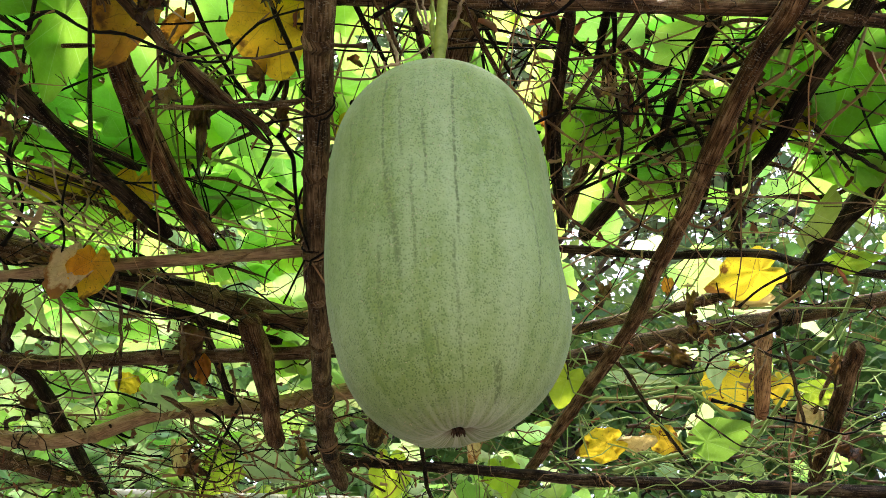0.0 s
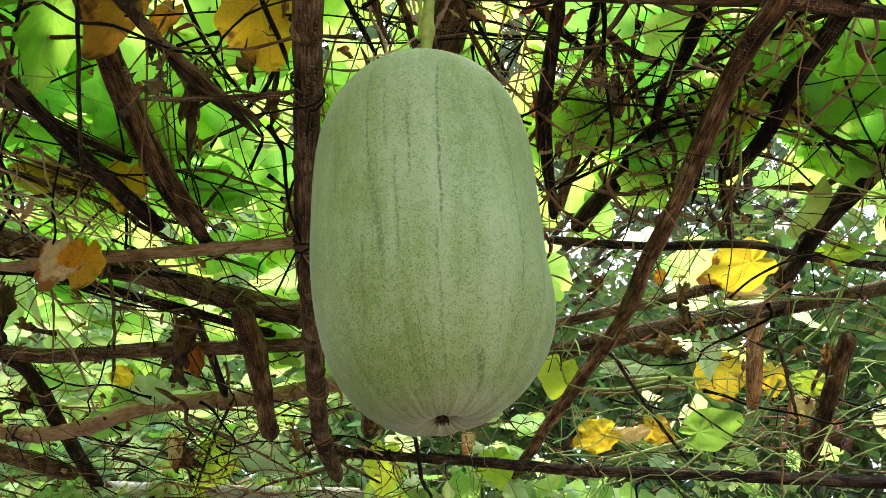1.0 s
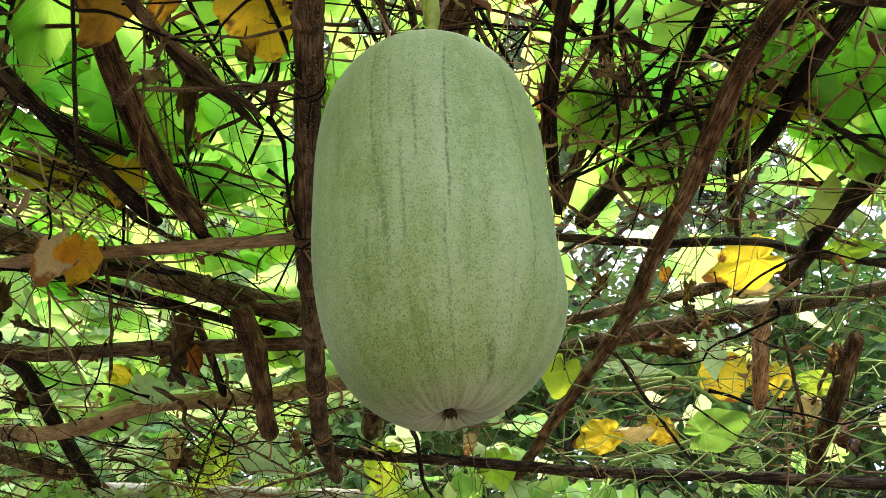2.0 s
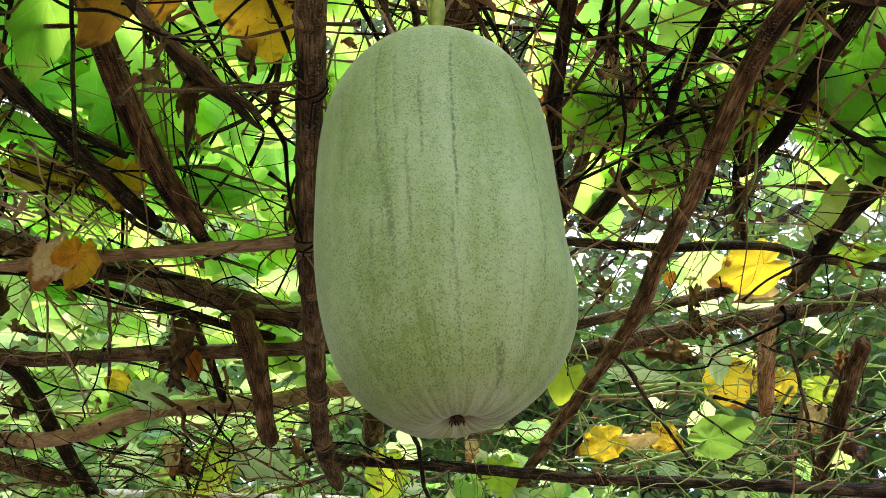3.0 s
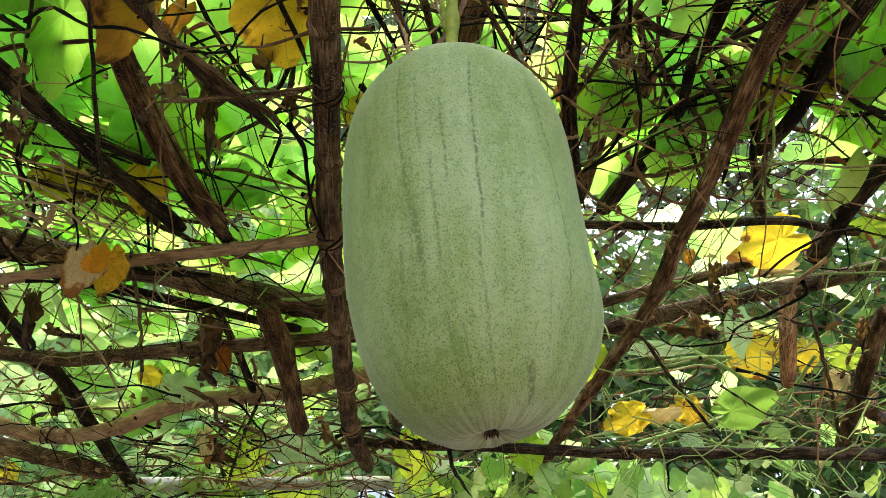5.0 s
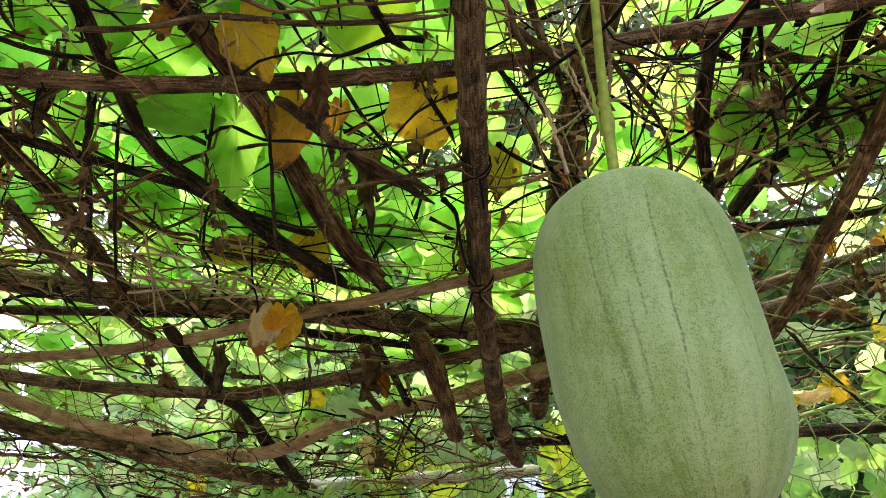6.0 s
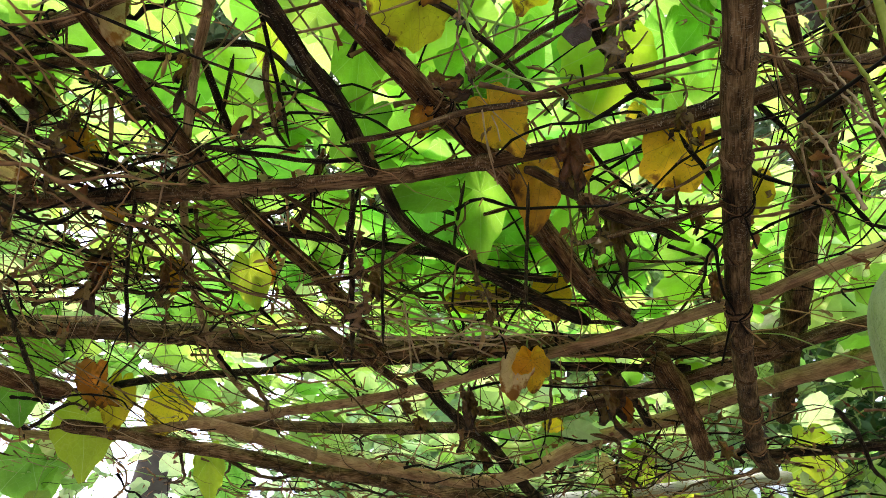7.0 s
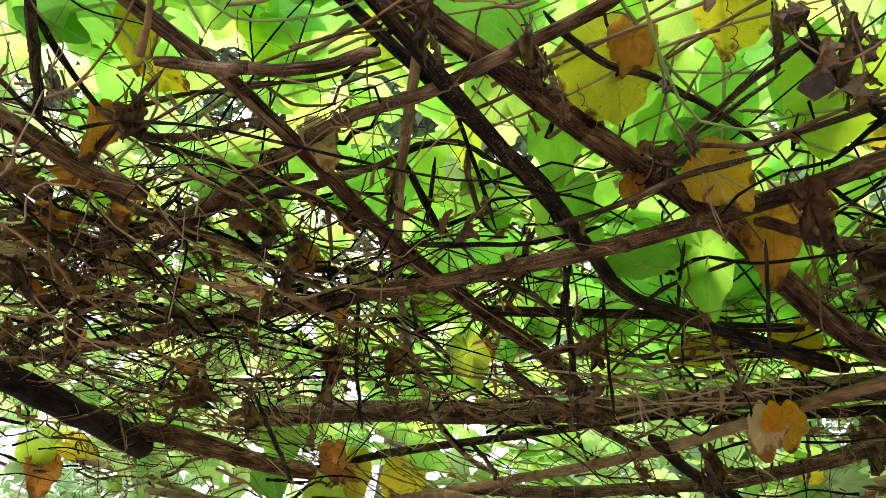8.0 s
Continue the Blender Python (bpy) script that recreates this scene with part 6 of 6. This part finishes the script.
leaf(orange, pose(-1.910, 0.599, 2.790, -115, 11, -126), 0.031, 0.040, 0.40)
leaf(withered, pose(-1.695, 0.241, 2.817, -131, 26, -110), 0.031, 0.090, 0.60)
leaf(withered, pose(-1.228, 0.959, 2.792, -131, -0, -143), 0.052, 0.058, 0.60)
leaf(withered, pose(-0.389, 0.391, 2.770, -144, -21, -166), 0.024, 0.064, 0.60)
leaf(withered, pose(-0.443, 0.272, 2.769, -152, 3, -149), 0.028, 0.067, 0.60)
leaf(withered, pose(-0.841, -0.077, 2.768, -152, 15, -130), 0.038, 0.062, 0.60)
leaf(deep_green, pose(-1.340, 0.279, 2.984, -151, -41, -77), 0.095, 0.130, 0.05)
leaf(lime, pose(-1.042, 0.009, 3.067, -139, 2, -110), 0.106, 0.093, 0.05)
leaf(lime, pose(-1.236, -0.174, 3.070, -125, 15, -105), 0.095, 0.090, 0.05)
leaf(orange, pose(-1.998, 0.109, 2.869, -127, 20, -151), 0.049, 0.044, 0.30)
leaf(orange, pose(-1.814, 0.755, 2.858, -117, 8, -130), 0.041, 0.072, 0.40)
leaf(withered, pose(-0.791, 0.140, 2.847, -155, -3, -143), 0.026, 0.064, 0.60)
leaf(withered, pose(-1.790, 0.704, 2.815, -116, 9, -129), 0.045, 0.060, 0.60)
leaf(withered, pose(-2.528, 0.450, 2.832, -122, 49, -119), 0.079, 0.076, 0.60)
leaf(withered, pose(-1.368, 0.192, 2.807, -144, 22, -159), 0.046, 0.047, 0.60)
leaf(straw, pose(-2.044, -0.064, 2.849, -119, 41, -134), 0.046, 0.047, 0.30)
leaf(pale_green, pose(-1.091, 2.333, 2.804, -164, 58, 138), 0.061, 0.105, 0.08)
leaf(pale_green, pose(-0.797, 2.858, 2.810, -161, 45, 127), 0.086, 0.154, 0.08)
leaf(withered, pose(-1.299, 1.682, 2.724, -100, 23, -124), 0.038, 0.095, 0.60)
leaf(withered, pose(-1.472, 1.550, 2.669, -115, 39, -130), 0.037, 0.046, 0.60)
leaf(withered, pose(-1.481, 1.687, 2.665, -155, 42, 146), 0.050, 0.061, 0.60)
leaf(withered, pose(-0.836, 1.900, 2.770, -114, 22, -137), 0.062, 0.126, 0.60)
leaf(orange, pose(-0.812, 2.014, 2.753, -119, 28, -169), 0.053, 0.059, 0.40)
leaf(withered, pose(-1.289, 1.814, 2.720, 179, 81, 117), 0.035, 0.066, 0.60)
leaf(yellow, pose(-1.198, 2.308, 2.845, -125, 70, -177), 0.051, 0.061, 0.20)
leaf(lime, pose(-1.136, 3.361, 2.899, -96, 8, -160), 0.130, 0.143, 0.10)
leaf(lime, pose(-0.909, 3.553, 2.894, -97, 17, -155), 0.134, 0.128, 0.10)
leaf(straw, pose(-1.107, 2.782, 2.802, -103, 23, -148), 0.055, 0.089, 0.40)
leaf(withered, pose(-1.080, 2.848, 2.757, -115, 47, -174), 0.090, 0.097, 0.60)
leaf(withered, pose(-0.551, 2.644, 2.754, -133, 30, 156), 0.072, 0.077, 0.60)
leaf(yellow, pose(-2.157, 3.146, 2.810, -111, 56, -147), 0.065, 0.068, 0.20)
leaf(pale_green, pose(0.754, 2.435, 3.011, -122, 72, 124), 0.043, 0.143, 0.06)
leaf(pale_green, pose(1.030, 2.975, 2.863, -111, 41, 131), 0.057, 0.068, 0.06)
leaf(pale_green, pose(0.969, 3.622, 2.874, -146, 51, 125), 0.160, 0.240, 0.06)
leaf(pale_green, pose(1.413, 3.736, 2.871, -134, 60, 108), 0.116, 0.207, 0.06)
leaf(lime, pose(0.625, 3.394, 2.828, -107, -31, 170), 0.139, 0.123, 0.10)
leaf(withered, pose(0.786, 1.717, 2.854, -127, -10, 172), 0.034, 0.063, 0.60)
leaf(withered, pose(0.852, 2.092, 2.912, -144, 22, 120), 0.060, 0.078, 0.60)
leaf(pale_green, pose(-1.934, 0.045, 3.010, -137, 38, -141), 0.067, 0.069, 0.08)
leaf(pale_green, pose(-1.972, -0.060, 3.004, -164, 38, 173), 0.051, 0.062, 0.08)
leaf(pale_green, pose(-1.894, 0.185, 3.017, -113, -8, -127), 0.070, 0.065, 0.08)
leaf(pale_green, pose(-1.763, 0.194, 3.012, -134, 27, -124), 0.055, 0.065, 0.08)
leaf(pale_green, pose(-1.967, -0.164, 3.008, -136, 27, -120), 0.047, 0.048, 0.08)
leaf(pale_green, pose(-1.194, 0.366, 3.012, -129, 13, -142), 0.060, 0.057, 0.08)
leaf(lime, pose(-2.577, -0.042, 3.011, -136, 32, -145), 0.067, 0.068, 0.08)
leaf(withered, pose(-2.223, -0.253, 2.808, -154, 28, -138), 0.070, 0.073, 0.60)
leaf(withered, pose(-2.282, -0.115, 2.780, -177, 72, 147), 0.051, 0.091, 0.60)
leaf(withered, pose(-1.854, -0.161, 2.836, -122, 16, -86), 0.065, 0.072, 0.60)
leaf(withered, pose(-1.931, -0.025, 2.807, -128, 61, -108), 0.060, 0.062, 0.60)
leaf(orange, pose(-1.933, -0.275, 2.823, -170, 36, 158), 0.046, 0.069, 0.40)
leaf(withered, pose(-2.075, 0.142, 2.801, -173, 51, -173), 0.056, 0.071, 0.60)
leaf(withered, pose(-1.717, 0.053, 2.810, -133, 32, -117), 0.044, 0.057, 0.60)
leaf(withered, pose(-2.625, -0.137, 2.813, -123, 40, -135), 0.072, 0.074, 0.60)
leaf(straw, pose(-1.743, -0.084, 2.822, -163, 59, -176), 0.038, 0.045, 0.40)
leaf(orange, pose(-1.725, -0.289, 2.795, 134, 73, 117), 0.039, 0.086, 0.40)
leaf(orange, pose(-1.797, -0.155, 2.875, -116, 0, -134), 0.047, 0.060, 0.30)
leaf(withered, pose(-1.441, -0.308, 2.789, -121, 41, -99), 0.038, 0.050, 0.60)
leaf(withered, pose(-1.540, 0.030, 2.801, -175, 39, 177), 0.053, 0.068, 0.60)
leaf(deep_green, pose(-1.475, -0.506, 2.918, 175, 31, 176), 0.058, 0.076, 0.10)
leaf(straw, pose(-1.824, 0.179, 2.821, -177, 47, 164), 0.048, 0.073, 0.30)
leaf(orange, pose(-1.572, 0.229, 2.833, -120, 6, -160), 0.049, 0.054, 0.30)
leaf(withered, pose(-1.947, 0.599, 2.816, -133, 7, -132), 0.061, 0.080, 0.60)
leaf(orange, pose(-2.421, 0.353, 2.847, -138, 36, -125), 0.046, 0.049, 0.40)
leaf(withered, pose(-2.548, 0.441, 2.785, -153, 63, 168), 0.065, 0.089, 0.60)
leaf(withered, pose(-2.456, 0.635, 2.801, -106, 20, -104), 0.063, 0.082, 0.60)
leaf(lime, pose(-3.847, 0.364, 2.881, -115, 46, -120), 0.122, 0.117, 0.10)
leaf(yellow, pose(-3.612, 0.443, 2.845, -157, 65, 174), 0.076, 0.110, 0.20)
leaf(orange, pose(-2.636, 1.156, 2.850, -112, 6, -140), 0.082, 0.115, 0.30)
leaf(yellow, pose(-2.765, 1.373, 2.881, -113, -3, -145), 0.085, 0.159, 0.10)
leaf(straw, pose(-2.225, -0.288, 2.843, -164, 47, -176), 0.050, 0.059, 0.40)
leaf(withered, pose(-2.016, -0.297, 2.802, -173, 45, 163), 0.063, 0.094, 0.60)
leaf(withered, pose(-1.851, -0.376, 2.803, -154, 73, -161), 0.064, 0.078, 0.60)
leaf(orange, pose(-0.560, 0.760, 2.800, -122, -15, -146), 0.040, 0.060, 0.40)
leaf(withered, pose(-0.549, 0.653, 2.737, -113, -26, 175), 0.037, 0.073, 0.60)
leaf(withered, pose(-0.712, 0.356, 2.725, -131, 62, -177), 0.031, 0.055, 0.60)
leaf(orange, pose(-0.796, 0.445, 2.771, -113, -10, -160), 0.035, 0.042, 0.40)
leaf(yellow, pose(-0.419, 0.754, 2.910, -121, -18, -168), 0.028, 0.046, 0.10)
leaf(withered, pose(-0.375, 0.353, 2.755, -122, 1, -136), 0.027, 0.064, 0.60)
leaf(withered, pose(-0.736, 0.055, 2.751, -137, -10, -151), 0.023, 0.057, 0.60)
leaf(straw, pose(-1.184, 0.535, 2.809, -127, 19, 170), 0.040, 0.042, 0.40)
leaf(orange, pose(-2.316, -0.175, 2.808, -86, 57, -94), 0.047, 0.050, 0.40)
leaf(withered, pose(-1.169, 0.157, 2.809, -146, -6, -142), 0.028, 0.055, 0.60)
leaf(lime, pose(-0.217, 3.100, 2.900, -108, 6, -163), 0.120, 0.150, 0.10)
leaf(pale_green, pose(-0.795, 3.100, 2.950, -128, 35, -170), 0.085, 0.160, 0.08)
leaf(lime, pose(-0.982, 3.100, 2.920, -110, -8, -158), 0.130, 0.130, 0.10)
leaf(straw, pose(0.160, 3.000, 2.960, -118, 12, -165), 0.060, 0.075, 0.50)
leaf(withered, pose(-2.116, -0.197, 2.804, -165, 47, -177), 0.054, 0.072, 0.60)
leaf(deep_green, pose(-0.460, 0.511, 2.920, -141, 5, -150), 0.085, 0.140, 0.05)
leaf(deep_green, pose(-0.321, 0.606, 2.950, -146, -8, -165), 0.060, 0.110, 0.05)
leaf(deep_green, pose(-0.604, 0.505, 2.960, -138, 8, -140), 0.075, 0.120, 0.05)
leaf(deep_green, pose(-0.918, 0.363, 2.950, -142, -6, -150), 0.075, 0.110, 0.05)
leaf(deep_green, pose(-0.245, 0.559, 2.900, -150, 12, -160), 0.070, 0.100, 0.05)


# ---- trees beyond the trellis ----
def tree(seed, height, foliage_kind, words):
    rng = random.Random(seed)
    thing = tagged(new("tree"), words, "tree", group="trees beyond the trellis")
    wood_heap, crown = Heap(), Heap()
    wood_heap.put(*tube(glide([(0, 0, -0.1), (0.05, 0.03, height * 0.3), (-0.06, 0.08, height * 0.6), (0.02, 0, height * 0.92)], 0.3), lambda t: 0.13 * (1 - 0.8 * t), 9, 0.15, seed))
    tips = []
    for k in range(26):
        z = height * rng.uniform(0.16, 0.9)
        a, reach = k * 2.4, rng.uniform(0.6, 1.25) * height * 0.26 * (1.15 - 0.6 * z / height)
        end = Vector((math.cos(a) * reach, math.sin(a) * reach, z + rng.uniform(0.1, 0.7)))
        mid = Vector((math.cos(a) * reach * 0.5, math.sin(a) * reach * 0.5, z + 0.15))
        wood_heap.put(*tube(glide([(0, 0, z - 0.2), mid, end], 0.25), lambda t: 0.035 * (1 - 0.75 * t), 5, 0.1, k))
        tips += [end, mid * 0.4 + end * 0.6]
    for tip in tips:
        for _ in range(105):
            off = Vector((rng.gauss(0, 0.40), rng.gauss(0, 0.40), rng.gauss(0, 0.34)))
            m = Matrix.Translation(tip + off) @ random_turn(rng, 0.7) @ Matrix.Scale(rng.uniform(0.06, 0.12), 4)
            crown.put([m @ Vector(v) for v in ((0, -0.9, 0), (0.5, 0, 0.12), (0, 1.1, -0.1), (-0.5, 0, 0.12))], [(0, 1, 2), (0, 2, 3)], [(0, -0.9), (0.5, 0), (0, 1.1), (-0.5, 0)])
    part("trunk", mesh("trunk", wood_heap.verts, wood_heap.faces, trunk_bark, wood_heap.uvs), thing)
    part("crown", mesh("crown", crown.verts, crown.faces, foliage_kind, crown.uvs), thing)
    return thing


def tall_tree(seed, height):
    """A slender tall tree whose crown hangs in tiers of small leaves."""
    rng = random.Random(seed)
    thing = tagged(new("tree"), "tall slender tree with a deep leafy crown beyond the garden", "tree", group="tall trees beyond the garden")
    wood_heap, crown = Heap(), Heap()
    wood_heap.put(*tube(glide([(0, 0, -0.1), (0.1, 0.05, height * 0.3), (-0.12, 0.14, height * 0.6), (0.05, 0, height * 0.97)], 0.5), lambda t: 0.17 * (1 - 0.85 * t), 9, 0.15, seed))
    for k in range(64):
        z = height * rng.uniform(0.40, 0.97)
        a, reach = k * 2.4, rng.uniform(0.7, 1.2) * height * 0.17 * (1.2 - 0.8 * z / height)
        end = Vector((math.cos(a) * reach, math.sin(a) * reach, z + rng.uniform(-0.3, 0.6)))
        mid = Vector((math.cos(a) * reach * 0.5, math.sin(a) * reach * 0.5, z + 0.2))
        wood_heap.put(*tube(glide([(0, 0, z - 0.3), mid, end], 0.3), lambda t: 0.04 * (1 - 0.75 * t), 5, 0.1, k))
        for tip in (end, mid * 0.5 + end * 0.5):
            for _ in range(62):
                off = Vector((rng.gauss(0, 0.42), rng.gauss(0, 0.42), rng.gauss(0, 0.36)))
                m = Matrix.Translation(tip + off) @ random_turn(rng, 0.8) @ Matrix.Scale(rng.uniform(0.06, 0.125), 4)
                crown.put([m @ Vector(v) for v in ((0, -0.9, 0), (0.42, 0, 0.12), (0, 1.1, -0.1), (-0.42, 0, 0.12))], [(0, 1, 2), (0, 2, 3)], [(0, -0.9), (0.42, 0), (0, 1.1), (-0.42, 0)])
    part("trunk", mesh("trunk", wood_heap.verts, wood_heap.faces, trunk_bark, wood_heap.uvs), thing)
    part("crown", mesh("crown", crown.verts, crown.faces, far_leaf, crown.uvs), thing)
    return thing


def grove():
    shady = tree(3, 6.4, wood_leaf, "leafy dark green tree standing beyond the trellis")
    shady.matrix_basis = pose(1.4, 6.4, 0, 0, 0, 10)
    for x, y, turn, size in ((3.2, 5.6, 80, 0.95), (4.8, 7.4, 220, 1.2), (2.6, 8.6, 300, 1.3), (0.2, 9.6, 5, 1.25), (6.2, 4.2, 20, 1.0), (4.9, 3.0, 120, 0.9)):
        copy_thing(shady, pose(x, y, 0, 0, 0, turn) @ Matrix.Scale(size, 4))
    # these trees are paler by the sun and haze in their leaf colour
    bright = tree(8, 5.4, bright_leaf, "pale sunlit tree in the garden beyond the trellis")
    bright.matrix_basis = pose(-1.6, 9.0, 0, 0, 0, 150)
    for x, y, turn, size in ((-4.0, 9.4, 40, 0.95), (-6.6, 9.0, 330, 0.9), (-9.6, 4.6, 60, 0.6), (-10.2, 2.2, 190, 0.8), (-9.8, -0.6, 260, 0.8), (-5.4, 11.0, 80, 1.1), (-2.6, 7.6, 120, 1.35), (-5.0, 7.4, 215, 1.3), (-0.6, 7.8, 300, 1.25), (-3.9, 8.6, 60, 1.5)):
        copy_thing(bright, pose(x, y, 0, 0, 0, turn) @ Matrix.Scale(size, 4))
    tall = tall_tree(17, 13.0)
    tall.matrix_basis = pose(-1.2, 11.5, 0, 0, 0, 30) @ Matrix.Scale(1.45, 4)
    for x, y, turn, size in ((2.4, 11.5, 100, 1.35), (-4.4, 10.8, 200, 1.5), (-7.4, 9.4, 290, 1.4), (-9.4, 7.0, 70, 1.45), (-10.6, 3.6, 160, 1.4), (-11.2, 0.2, 240, 1.4), (5.8, 9.6, 330, 1.3), (-10.4, -3.2, 20, 1.2)):
        copy_thing(tall, pose(x, y, 0, 0, 0, turn) @ Matrix.Scale(size, 4))


grove()


# ---- white posts of a shed beyond the trellis ----
def white_post():
    w, d, h = 0.075, 0.03, 3.38
    thing = tagged(new("white_post"), "white-painted wooden post standing beyond the trellis", "post", group="white posts")
    bm = bmesh.new()
    bmesh.ops.create_cube(bm, size=1.0, matrix=Matrix.Translation((0, 0, h / 2)) @ Matrix.Diagonal((2 * w, 2 * d, h, 1)))
    bmesh.ops.bevel(bm, geom=bm.edges[:], offset=0.008, segments=2, affect="EDGES")
    me = bpy.data.meshes.new("board")
    bm.to_mesh(me)
    bm.free()
    me.materials.append(white_paint)
    part("board", me, thing)
    return thing


white_paint = plain("white_paint", (0.55, 0.56, 0.55), (0.80, 0.81, 0.80), 0.55, 9.0)
one_post = white_post()
one_post.matrix_basis = pose(-0.66, 4.98, 0, 0, 0, 12)
for shift in (0.17, 0.36):
    copy_thing(one_post, pose(-0.66 + shift, 4.98 + 0.05 * shift, 0, 0, 0, 12))
